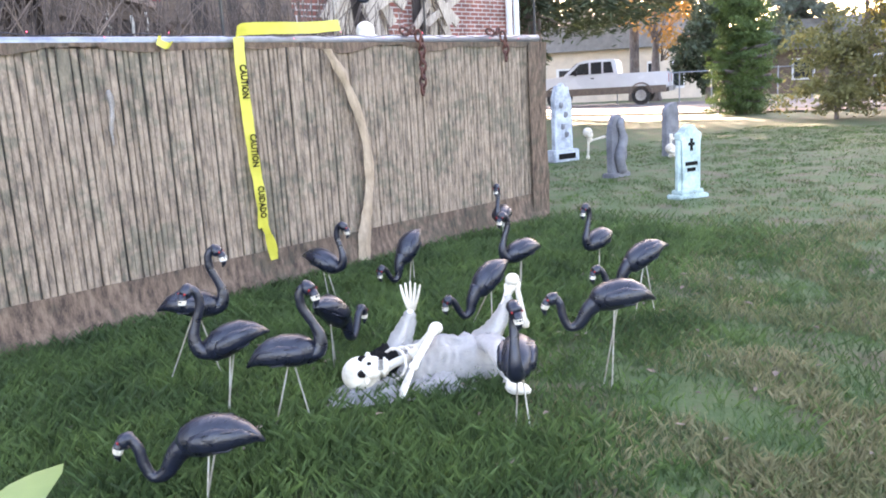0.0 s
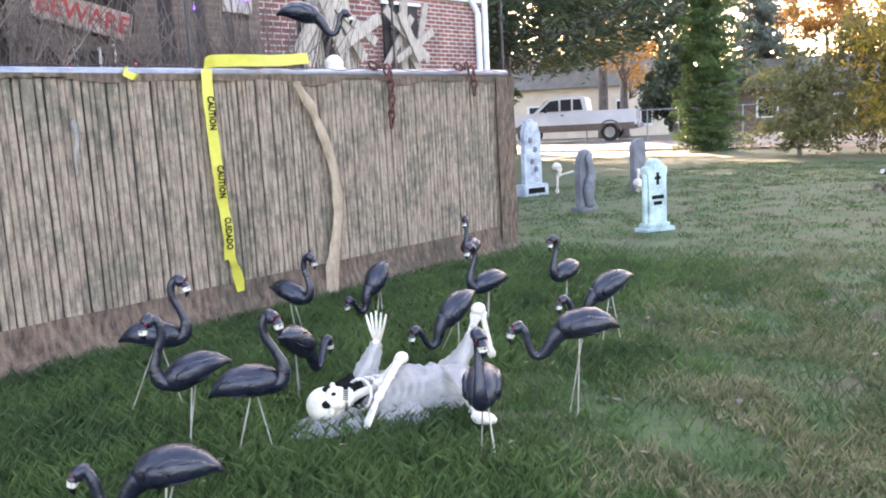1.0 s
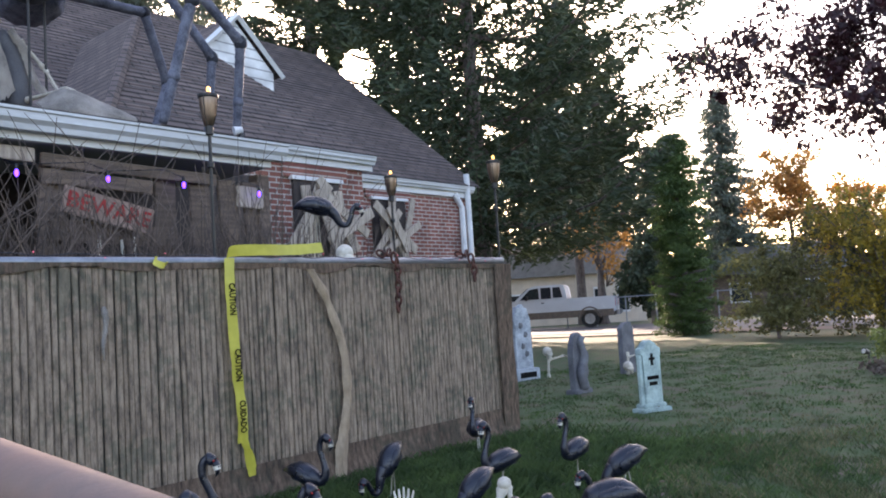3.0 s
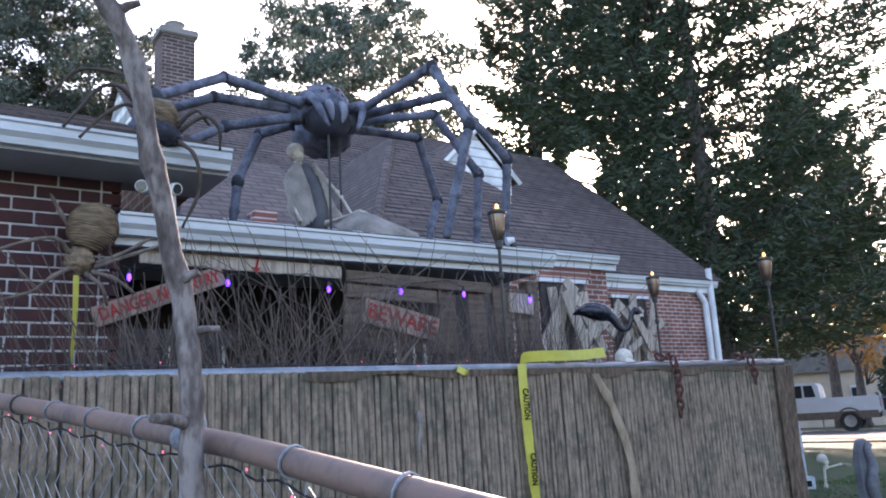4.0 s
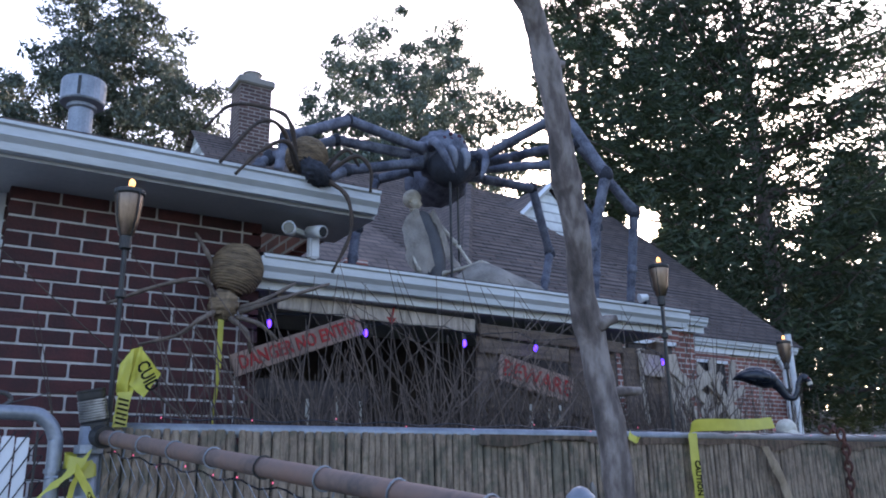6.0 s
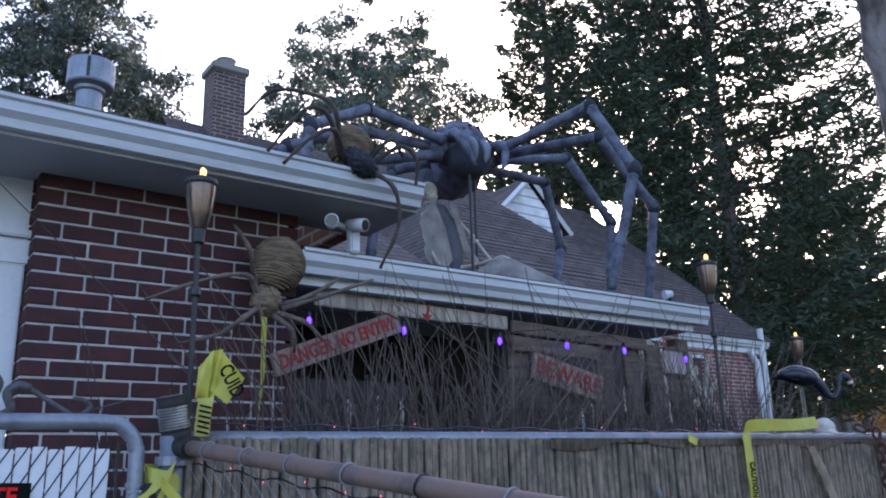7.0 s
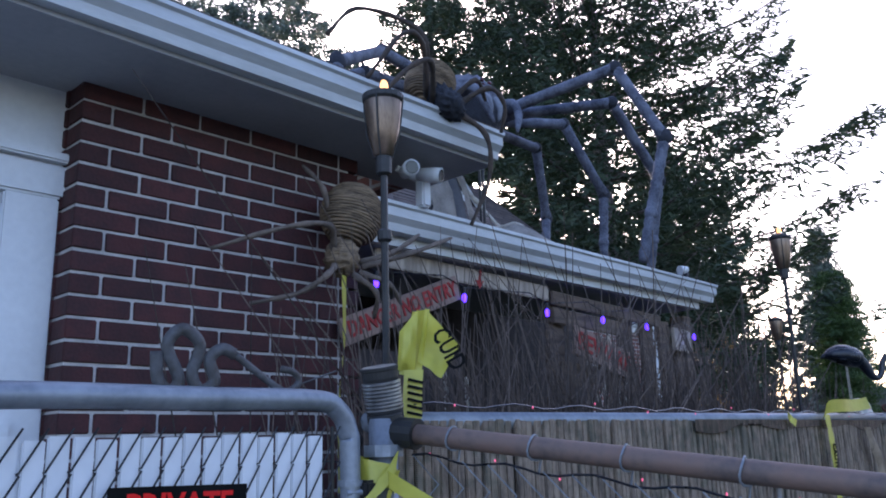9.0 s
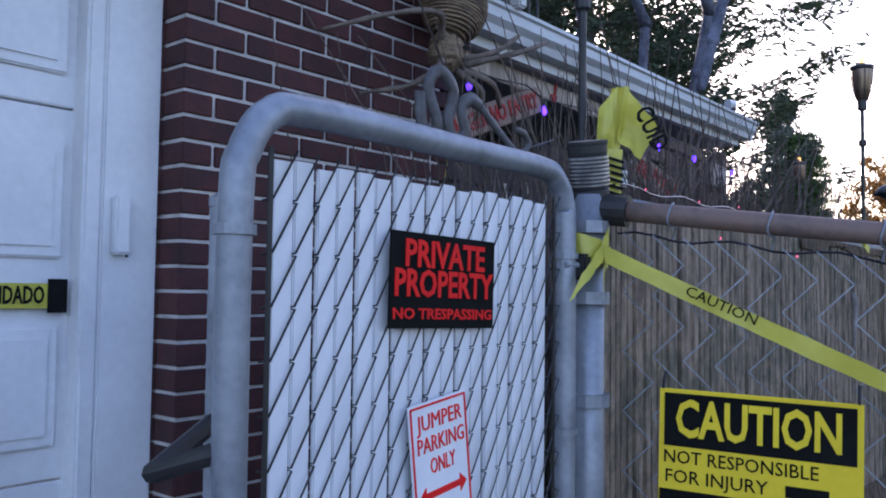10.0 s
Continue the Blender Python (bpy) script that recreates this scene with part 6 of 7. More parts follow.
# ---- porch lights, stems, small lights ----
def bulb(x, y, z):
    b = thing("purple_bulb", "small glowing purple string-light bulb", "light bulb", "purple string lights")
    part("glass", ball((0.011, 0.011, 0.021), (x, y, z), 0, 2), M["purple"], b, smooth=True)
    part("socket", lathe([(0.010, 0.018), (0.011, 0.04), (0.008, 0.045)], Matrix.Translation((x, y, z)), 10), M["blackplastic"], b)


BULBS = [(0.93, 1.03, 1.767), (1.44, 1.03, 1.763), (2.04, 1.03, 1.755), (2.53, 1.03, 1.763), (3.02, 1.05, 1.769), (3.42, 1.40, 1.728), (3.57, 1.04, 1.75)]
for b in BULBS:
    bulb(*b)
wirepts = []
for (x, y, z) in sorted(BULBS):
    wirepts += [(x - 0.12, y + 0.01, z + 0.085), (x, y, z + 0.045)]
tagged(part("light_string", tube(wirepts, 0.003, 5), M["blackplastic"]), "dark cable of the purple string lights", "cable")


def led_string(name, pts, count, drop, seed):
    rng = random.Random(seed)
    s = thing(name, "small red party lights wound along the fence rail", "string lights", "red string lights")
    c = [p + Vector((0, 0.0, -drop + 0.006 * math.sin(i * 1.3))) for i, p in enumerate(pts)]
    part("cable", tube(c, 0.0022, 4), M["blackplastic"], s)
    for i in range(count):
        p = c[int((i + 0.5) / count * len(c))] + Vector((rng.uniform(-0.01, 0.01), rng.uniform(-0.02, 0.0), rng.uniform(-0.02, 0.02)))
        part("bulb", ball((0.0021, 0.0021, 0.0032), Matrix.Translation(p), 0, 1), M["redled"], s)


led_string("rail_lights", [Vector((0.1 + 4.6 * k / 80, -0.01, 1.235)) for k in range(81)], 16, 0.0, 4)
led_string("rail_lights", [rail_at(0.01 + 0.55 * k / 60) + Vector((0.02, 0.0, 0)) for k in range(61)], 16, 0.045, 6)
for k, x in enumerate((1.12, 1.27, 1.40, 2.45, 2.58, 2.66)):
    tagged(part("bone_charm", tube([(x, 1.0, 1.42 + 0.02 * (k % 2)), (x + 0.004, 1.0, 1.36), (x, 1.0, 1.27)], [0.007, 0.011, 0.005], 7), M["ivory"]), "thin white bone hanging below the sign", "bone", "hanging bones")


def stems(name, label, count, seed, x0, x1, y0, y1, base, low, high, material, r=0.0035, fan=0.25):
    rng = random.Random(seed)
    bm = bmesh.new()
    for _ in range(count):
        x, y, h = rng.uniform(x0, x1), rng.uniform(y0, y1), rng.uniform(low, high)
        dx, dy = rng.gauss(0, fan), rng.gauss(0, fan * 0.4)
        p = [(x, y, base), (x + dx * h * 0.3, y + dy * h * 0.3, base + h * 0.5), (x + dx * h, y + dy * h, base + h)]
        tube(p, [r, r * 0.8, r * 0.35], 4, bm)
        if rng.random() < 0.5:
            a, q = rng.uniform(-0.5, 0.5), Vector(p[1])
            tube([q, q + Vector((a * 0.3, rng.uniform(-0.1, 0.1), 0.22))], [r * 0.6, r * 0.25], 4, bm)
    tagged(part(name, bm, material), label, "dry plants", kind="stuff")


stems("dry_stems", "tangle of dry brown stems standing behind the fence", 520, 7, 0.55, 3.75, 0.40, 0.98, 0.05, 1.15, 1.62, M["twig"], 0.0048, 0.13)
stems("crossed_twigs", "long bare twigs leaning across each other before the porch", 350, 17, 0.75, 3.6, 0.45, 0.95, 0.60, 0.70, 1.40, M["twig"], 0.0045, 0.40)
stems("dry_brush", "dense dry brown brush beyond the porch", 300, 8, 3.2, 4.75, 0.35, 1.5, 0.05, 1.0, 1.5, M["twig"], 0.004, 0.12)
stems("wall_twigs", "thin bare twigs leaning along the brick wall", 40, 9, 0.2, 0.9, 0.55, 0.95, 0.05, 1.2, 1.75, M["twig"], 0.004, 0.15)


# ---- dead branch tied to the fence post ----
def dead_branch():
    b = thing("dead_branch", "bare grey dead branch standing at the fence post", "branch")
    c = curve([(0.355, -1.835, 0.06), (0.350, -1.835, 0.60), (0.340, -1.835, 0.95), (0.336, -1.825, 1.10), (0.328, -1.82, 1.20), (0.305, -1.83, 1.29), (0.275, -1.85, 1.38), (0.252, -1.86, 1.48), (0.232, -1.865, 1.575), (0.205, -1.88, 1.63), (0.170, -1.89, 1.68), (0.135, -1.90, 1.76), (0.10, -1.92, 1.90)], 7)
    n = len(c)
    knots = (30, 44, 55, 66, 72)
    r = [0.0205 - 0.0070 * i / n + 0.0022 * noise.noise((i * 0.55, 3, 3)) + sum(0.0035 * math.exp(-((i - k) / 1.3) ** 2) for k in knots) for i in range(n)]
    limb = tube([p + 0.007 * Vector((noise.noise(p * 11), noise.noise(p * 11 + Vector((3, 3, 3))), 0)) for p in c], r, 16)
    for v in limb.verts:
        v.co += 0.0018 * noise.noise(v.co * 70) * Vector((1, 1, 0))
    part("limb", limb, M["branchbark"], b, smooth=True)
    for q, d, w in (((0.33, -1.82, 1.13), (0.055, -0.02, 0.010), 0.007), ((0.185, -1.885, 1.655), (-0.055, 0.01, 0.028), 0.009), ((0.195, -1.88, 1.645), (0.035, -0.02, 0.020), 0.008), ((0.34, -1.83, 0.985), (-0.075, -0.05, 0.012), 0.010), ((0.325, -1.83, 1.22), (0.022, -0.015, 0.012), 0.008), ((0.235, -1.865, 1.56), (0.022, -0.01, 0.006), 0.007)):
        q, d = Vector(q), Vector(d)
        part("stub", tube([q, q + d * 0.5 + Vector((0, 0, 0.004)), q + d], [w * 1.2, w, w * 0.7], 8), M["branchbark"], b, smooth=True)


dead_branch()


def security_camera():
    c = thing("security_camera", "white twin-lens security camera under the garage eave", "camera")
    part("mount", box((0.05, 0.05, 0.16), (1.10, 0.93, 2.16), 0.008), M["white"], c)
    part("arm", tube([(1.10, 0.95, 2.20), (1.0, 0.98, 2.24)], 0.014, 8), M["white"], c)
    for p, d in (((0.95, 0.86, 2.19), (-0.45, -0.85, -0.1)), ((1.09, 0.88, 2.205), (0.35, -0.9, -0.2))):
        p, d = Vector(p), Vector(d).normalized()
        part("barrel", tube([p + d * -0.05, p + d * 0.02, p + d * 0.05], [0.026, 0.032, 0.032], 14), M["white"], c, smooth=True)
        part("lens", tube([p + d * 0.0505, p + d * 0.053], [0.026, 0.024], 14), M["carglass"], c)


security_camera()
spot = thing("roof_spotlight", "small white spotlight clipped to the gutter", "spotlight")
part("shell", tube([(3.35, 0.98, 2.13), (3.40, 0.96, 2.14)], [0.03, 0.02], 12), M["white"], spot)
part("clip", box((0.04, 0.03, 0.05), (3.40, 0.97, 2.10), 0.005), M["blackplastic"], spot)


# ---- tombstones ----
def tombstone(x, y, w, h, turn, material, label, style):
    z = ground_z(x, y) - 0.01
    t = thing("tombstone", label, "tombstone", "foam tombstones", at=Matrix.Translation((x, y, z)) @ Matrix.Rotation(radians(turn), 4, "Z"))
    def slab(outline, d, base):
        b = prism([(px * w, base + pz * h) for px, pz in outline], d, Matrix())
        bmesh.ops.bevel(b, geom=b.edges[:], offset=0.006, segments=2, affect="EDGES")
        return b
    if style == "cross":
        part("slab", slab([(-0.36, 0.1), (0.36, 0.1), (0.36, 0.78), (0.44, 0.80), (0.44, 0.88), (0.25, 0.9), (0.2, 0.96), (0, 1.0), (-0.2, 0.96), (-0.25, 0.9), (-0.44, 0.88), (-0.44, 0.80), (-0.36, 0.78)], 0.07, 0), material, t)
        part("plinth", box((w * 1.25, 0.14, h * 0.07), (0, 0, h * 0.035), 0.008), material, t)
        part("plinth_step", box((w * 0.95, 0.11, h * 0.06), (0, 0, h * 0.10), 0.008), material, t)
        for dz, ww in ((0.48, 0.5), (0.40, 0.34)):
            part("text_bar", box((w * ww, 0.006, h * 0.05), (0, -0.037, h * dz)), M["ink"], t)
        part("cross_mark", prism([(-0.012, -0.04), (0.012, -0.04), (0.012, 0.0), (0.03, 0.0), (0.03, 0.02), (0.012, 0.02), (0.012, 0.05), (-0.012, 0.05), (-0.012, 0.02), (-0.03, 0.02), (-0.03, 0.0), (-0.012, 0.0)], 0.006, Matrix.Translation((0, -0.037, h * 0.72))), M["ink"], t)
        for s in (-1, 1):
            part("side_column", tube([(s * w * 0.40, 0, h * 0.1), (s * w * 0.40, 0, h * 0.8)], 0.022, 8), material, t)
    elif style == "statue":
        part("slab", slab([(-0.45, 0.08), (0.45, 0.08), (0.45, 0.7), (0.38, 0.86), (0.2, 0.97), (0, 1.0), (-0.2, 0.97), (-0.38, 0.86), (-0.45, 0.7)], 0.06, 0), material, t)
        part("plinth", box((w * 1.15, 0.13, h * 0.09), (0, 0, h * 0.045), 0.01), material, t)
        part("carved_figure", tube(curve([(0.02, -0.05, h * 0.10), (-0.03, -0.06, h * 0.35), (0.03, -0.06, h * 0.6), (0, -0.05, h * 0.82), (0.03, -0.05, h * 0.92)], 5), [0.05] * 6 + [0.045] * 6 + [0.035] * 5 + [0.03] * 4, 8), material, t, smooth=True)
        part("carved_wing", ball((w * 0.2, 0.03, h * 0.2), (w * 0.22, -0.04, h * 0.4), 0.3, 2), material, t, smooth=True)
    elif style == "tall":
        part("slab", slab([(-0.42, 0.16), (0.42, 0.16), (0.40, 0.8), (0.3, 0.84), (0.26, 0.95), (0.1, 0.93), (0.0, 1.0), (-0.15, 0.94), (-0.25, 0.97), (-0.42, 0.82)], 0.07, 0), material, t)
        part("plinth", box((w * 1.2, 0.16, h * 0.16), (0, 0, h * 0.08), 0.01), material, t)
        part("text_bar", box((w * 0.8, 0.006, h * 0.07), (0, -0.082, h * 0.08)), M["ink"], t)
        for dx, dz in ((-0.12, 0.72), (0.1, 0.6), (-0.05, 0.45), (0.12, 0.35)):
            part("carving", ball((w * 0.10, 0.012, h * 0.04), (w * dx, -0.036, h * dz), 0.4, 2), M["tombgrey"], t)
    else:
        part("slab", slab([(-0.5, 0.0), (0.5, 0.0), (0.48, 0.85), (0.3, 1.0), (-0.2, 0.97), (-0.5, 0.88)], 0.07, 0), material, t)


tombstone(6.02, -0.41, 0.235, 0.55, -18, M["tombgreen"], "pale verdigris foam tombstone with columns and lettering bars", "cross")
tombstone(6.93, 0.76, 0.23, 0.58, -5, M["tombgrey"], "dark grey foam tombstone with a carved serpent figure", "statue")
tombstone(8.05, 2.15, 0.30, 0.88, -15, M["tombpale"], "tall pale foam tombstone with jagged top and base lettering", "tall")
tombstone(8.85, 1.25, 0.22, 0.60, -10, M["tombgrey"], "plain dark leaning foam tombstone slab", "plain")
for x, y, seed in ((8.30, 1.98, 1), (8.62, 1.13, 2)):
    bm = bmesh.new()
    z = ground_z(x, y)
    skull_mesh(bm, Matrix.Translation((x, y, z + 0.30 if seed == 1 else z + 0.10)) @ Matrix.Rotation(radians(-100), 4, "Z"), 0.8)
    long_bone((x, y, z), (x + 0.02, y, z + 0.26), 0.014, bm)
    long_bone((x + 0.02, y, z + 0.2), (x + 0.16, y - 0.12, z + 0.24), 0.011, bm)
    hand_bones((x + 0.16, y - 0.12, z + 0.24), (0.5, -0.6, -0.2), 0.012, bm)
    tagged(part("grave_skeleton", bm, M["bone"], smooth=True), "bony skeleton bust rising beside a tombstone", "bones", "grave bones")


# ---- trees ----
def leaf_mesh(name, centres, radii, per, size, material, parent, seed, flat=0.7, droop=0.0, slim=0.45):
    """Many small leaf blades scattered in clumps."""
    rng = np.random.default_rng(seed)
    c = np.repeat(np.array(centres, float), per, axis=0)
    r = np.repeat(np.array(radii, float).reshape(-1, 1), per, axis=0)
    off = rng.normal(0, 1, (len(c), 3))
    off /= np.linalg.norm(off, axis=1, keepdims=True) + 1e-9
    off *= rng.uniform(0.15, 1, (len(c), 1)) ** 0.6 * r * np.array([1, 1, flat])
    p = c + off
    p[:, 2] -= droop * np.linalg.norm(off[:, :2], axis=1)
    a = rng.normal(0, 1, (len(p), 3))
    a /= np.linalg.norm(a, axis=1, keepdims=True)
    b = np.cross(a, rng.normal(0, 1, (len(p), 3)))
    b /= np.linalg.norm(b, axis=1, keepdims=True) + 1e-9
    s = size * rng.uniform(0.6, 1.4, (len(p), 1))
    v = np.stack([p - a * s, p + b * s * slim, p + a * s, p - b * s * slim], 1).reshape(-1, 3)
    n = len(p)
    me = bpy.data.meshes.new(name)
    me.vertices.add(4 * n)
    me.vertices.foreach_set("co", v.ravel())
    me.loops.add(4 * n)
    me.loops.foreach_set("vertex_index", np.arange(4 * n))
    me.polygons.add(n)
    me.polygons.foreach_set("loop_start", np.arange(0, 4 * n, 4))
    me.update(calc_edges=True)
    me.materials.append(material)
    ob = new(name, me)
    ob.parent = parent
    return ob


def trunk_mesh(parent, x, y, z0, h, r, seed, limbs=(), lean=0.0):
    rng = random.Random(seed)
    pts = [(x + lean * t + 0.12 * r * rng.uniform(-1, 1), y + 0.12 * r * rng.uniform(-1, 1), z0 - 0.2 + (h + 0.2) * t) for t in (0, 0.1, 0.25, 0.45, 0.65, 0.85, 1.0)]
    part("trunk", tube(pts, [r * 1.5, r * 1.1, r, r * 0.8, r * 0.6, r * 0.35, r * 0.12], 10), M["bark"], parent, smooth=True)
    for a, b, rr in limbs:
        a, b = Vector(a), Vector(b)
        mid = a.lerp(b, 0.5) + Vector((rng.uniform(-1, 1), rng.uniform(-1, 1), rng.uniform(0, 1))) * (b - a).length * 0.08
        part("limb", tube([a, mid, b], [rr, rr * 0.7, rr * 0.3], 7), M["bark"], parent, smooth=True)


def conifer(label, x, y, h, r, start, count, per, size, material, seed, clump=0.55, droop=0.25, taper=0.9, top_r=0.08):
    rng = random.Random(seed)
    z0 = ground_z(min(x, 60), min(y, 60))
    t = thing("conifer_tree", label, "tree")
    cs, rs, limbs = [], [], []
    for k in range(count):
        u = (k + rng.random()) / count
        z = z0 + start + (h - start) * u
        rad = r * ((1 - u) ** taper + top_r) * rng.uniform(0.75, 1.12)
        a = k * 2.39996 + rng.uniform(-0.4, 0.4)
        tip = Vector((x + rad * math.cos(a), y + rad * math.sin(a), z - droop * rad))
        if k % 3 == 0:
            limbs.append(((x, y, z + 0.05 * rad), tuple(tip), 0.05 + 0.03 * (1 - u)))
        steps = max(2, int(rad / (clump * 0.9)))
        for j in range(steps):
            f = (j + 0.8) / steps
            cs.append((x + (tip.x - x) * f + rng.uniform(-0.2, 0.2), y + (tip.y - y) * f + rng.uniform(-0.2, 0.2), z - droop * rad * f * f + rng.uniform(-0.15, 0.15)))
            rs.append(clump * rng.uniform(0.6, 1.25))
    trunk_mesh(t, x, y, z0, h, 0.022 * h, seed, limbs[:40])
    leaf_mesh("crown", cs, rs, per, size, material, t, seed, 0.45, slim=0.2)
    return t


def broadleaf(name, label, x, y, h, blobs, count, per, size, material, seed, trunk=0.12, clump=0.4, shell=0.5, z0=None):
    """blobs: (dx, dy, z, rx, ry, rz) volumes that the crown fills with clumps."""
    rng = random.Random(seed)
    z0 = ground_z(min(x, 60), min(y, 60)) if z0 is None else z0
    t = thing(name, label, "bush" if "bush" in name else "tree")
    cs, rs, limbs = [], [], []
    total = sum(b[3] * b[4] * b[5] for b in blobs)
    for dx, dy, z, rx, ry, rz in blobs:
        for k in range(max(3, int(count * rx * ry * rz / total))):
            d = Vector((rng.gauss(0, 1), rng.gauss(0, 1), rng.gauss(0, 1))).normalized() * (rng.random() ** shell)
            p = (x + dx + d.x * rx, y + dy + d.y * ry, z0 + z + d.z * rz)
            cs.append(p)
            rs.append(clump * rng.uniform(0.5, 1.3))
            if k % 4 == 0:
                limbs.append(((x + dx * 0.3, y + dy * 0.3, z0 + z * 0.55), p, 0.010 + 0.1 * trunk))
    trunk_mesh(t, x, y, z0, h * 0.75, trunk, seed, limbs[::max(1, len(limbs) // 18)])
    leaf_mesh("crown", cs, rs, per, size, material, t, seed)
    return t


def polar(az, dist):
    a = radians(az)
    return math.cos(a) * dist, -3.0 + math.sin(a) * dist


def fir(label, az, dist, h, start, reach, branches, per, seed, size=0.15, lift=0.12, gaps=()):
    """A spreading conifer: layered branches with feathery sprays. reach: its radius at five even heights from the lowest branch up."""
    rng = np.random.default_rng(seed)
    x, y = polar(az, dist)
    z0 = ground_z(min(x, 60), min(y, 60))
    t = thing("conifer_tree", label, "tree")
    limbs, quads = [], []
    for k in range(branches):
        u = ((k + rng.uniform()) / branches) ** 1.2
        f = u * 4
        i = min(3, int(f))
        rad = (reach[i] + (reach[i + 1] - reach[i]) * (f - i)) * rng.uniform(0.55, 1.10)
        a = k * 2.39996 + rng.uniform(-0.5, 0.5)
        out, lat = np.array([math.cos(a), math.sin(a), 0.0]), np.array([-math.sin(a), math.cos(a), 0.0])
        zb = z0 + start + (h - start) * u
        rise = lift + 0.25 * u

        def along(s):
            return zb + rad * (rise * s - 0.42 * s * (1 - s))
        limbs.append([(x + out[0] * rad * s, y + out[1] * rad * s, along(s)) for s in (0.0, 0.35, 0.7, 1.0)])
        n = int(per * (0.2 + 1.15 * (rad / max(reach)) ** 1.3))
        s = rng.uniform(0.12, 1.04, n) ** 0.75
        bunch = rng.normal(0, 1, (9, 2))
        pick = rng.integers(0, 9, n)
        wide = (0.30 * rad * (1.05 - s) + 0.16)
        off = np.clip(rng.normal(0, 0.55, n) + 0.35 * bunch[pick, 0], -1.4, 1.4) * wide
        p = np.array([x, y, 0.0]) + out * (rad * s)[:, None] + lat * off[:, None]
        p[:, 2] = along(s) - 0.25 * np.abs(off) + rng.normal(0, 0.10, n) + 0.10 * bunch[pick, 1]
        d = out * 0.8 + lat * (np.sign(off) * 0.6)[:, None] + rng.normal(0, 0.45, (n, 3)) + np.array([0, 0, -0.1])
        quads.append((p, d))
    p, d = np.concatenate([q[0] for q in quads]), np.concatenate([q[1] for q in quads])
    keep = np.ones(len(p), bool)
    for g in gaps:
        r = np.linalg.norm(p - np.array(g[:3]), axis=1)
        keep &= (r > g[3] * (0.75 + 0.5 * rng.uniform(size=len(p))))
    p, d = p[keep], d[keep]
    d /= np.linalg.norm(d, axis=1, keepdims=True)
    b = np.cross(d, rng.normal(0, 1, (len(p), 3)))
    b /= np.linalg.norm(b, axis=1, keepdims=True) + 1e-9
    w = size * rng.uniform(0.6, 1.5, (len(p), 1))
    v = np.stack([p - d * w, p + b * w * 0.22, p + d * w, p - b * w * 0.22], 1).reshape(-1, 3)
    n = len(p)
    me = bpy.data.meshes.new("crown")
    me.vertices.add(4 * n)
    me.vertices.foreach_set("co", v.ravel())
    me.loops.add(4 * n)
    me.loops.foreach_set("vertex_index", np.arange(4 * n))
    me.polygons.add(n)
    me.polygons.foreach_set("loop_start", np.arange(0, 4 * n, 4))
    me.update(calc_edges=True)
    me.materials.append(M["conifer"])
    crown = new("crown", me)
    crown.parent = t
    trunk_mesh(t, x, y, z0, h, 0.013 * h, seed)
    for q in limbs[::3]:
        part("limb", tube(q, [0.07, 0.05, 0.03, 0.012], 6), M["bark"], t, smooth=True)


def toward_sun(dist, spread, up=0.0):
    """A clear spot between the branches on the line of the low sun."""
    return (dist * math.cos(sa) * math.cos(se), -2.6 + dist * math.sin(sa) * math.cos(se), 1.0 + dist * math.sin(se) + up, spread)


SUNGAP = [toward_sun(14 + 0.6 * k, 0.024 * (14 + 0.6 * k)) for k in range(60)] + [toward_sun(16 + 0.4 * k, 0.012 * (16 + 0.4 * k), -0.030 * (16 + 0.4 * k)) for k in range(75)]
fir("tall dark spreading conifer beside the brick house", 36.2, 24, 19.0, 2.9, (6.5, 6.9, 6.5, 5.4, 0.9), 270, 420, 11, 0.13, gaps=SUNGAP)
fir("tall dark conifer standing behind the roof", 41.2, 30, 21.0, 1.5, (3.4, 4.0, 3.8, 3.2, 0.8), 175, 300, 12, 0.15, gaps=SUNGAP)
fir("tall dark conifer standing behind the roof", 47.6, 30, 23.0, 1.5, (3.0, 3.2, 3.0, 2.4, 0.8), 185, 290, 13, 0.15, gaps=SUNGAP)
fir("dark conifer beyond the house corner", 30.0, 46, 18.0, 6.5, (3.5, 4.4, 4.0, 2.6, 0.5), 130, 220, 16, 0.24, gaps=SUNGAP)
x, y = polar(20.2, 52)
conifer("distant grey-green pointed spruce", x, y, 13.5, 3.2, 2.5, 110, 50, 0.22, M["pine"], 15, 0.6, 0.25, 0.9)
for az, dist, top, wid, seed in ((82.5, 30, 19.4, 4.6, 21), (61.5, 30, 19.6, 5.6, 22)):
    x, y = polar(az, dist)
    broadleaf("pine_tree", "grey-green round-topped pine behind the house", x, y, top * 0.98, [(0, 0, top - 2.6, wid * 0.62, wid * 0.62, 2.3), (0.6, 0, top - 5.6, wid * 0.9, wid * 0.9, 2.6), (-1.2, 0.5, top - 9.0, wid, wid, 2.6)], 560, 150, 0.09, M["pine"], seed, 0.28, 0.62, 0.40, z0=0.0)
x, y = polar(91.5, 32)
broadleaf("pine_tree", "grey-green pine behind the garage roof", x, y, 14, [(0, 0, 12.5, 3.0, 3.0, 3.0)], 110, 220, 0.09, M["pine"], 23, 0.25, 0.7, 0.45, z0=0.0)
# columnar arborvitae
x, y = polar(22.7, 21.5)
conifer("tall narrow columnar green arborvitae at the lawn edge", x, y, 5.0, 0.62, 0.02, 420, 75, 0.050, M["arbor"], 31, 0.22, -0.30, 0.30, 0.06)
# autumn shrubs and trees along the street
x, y = polar(10.6, 17.5)
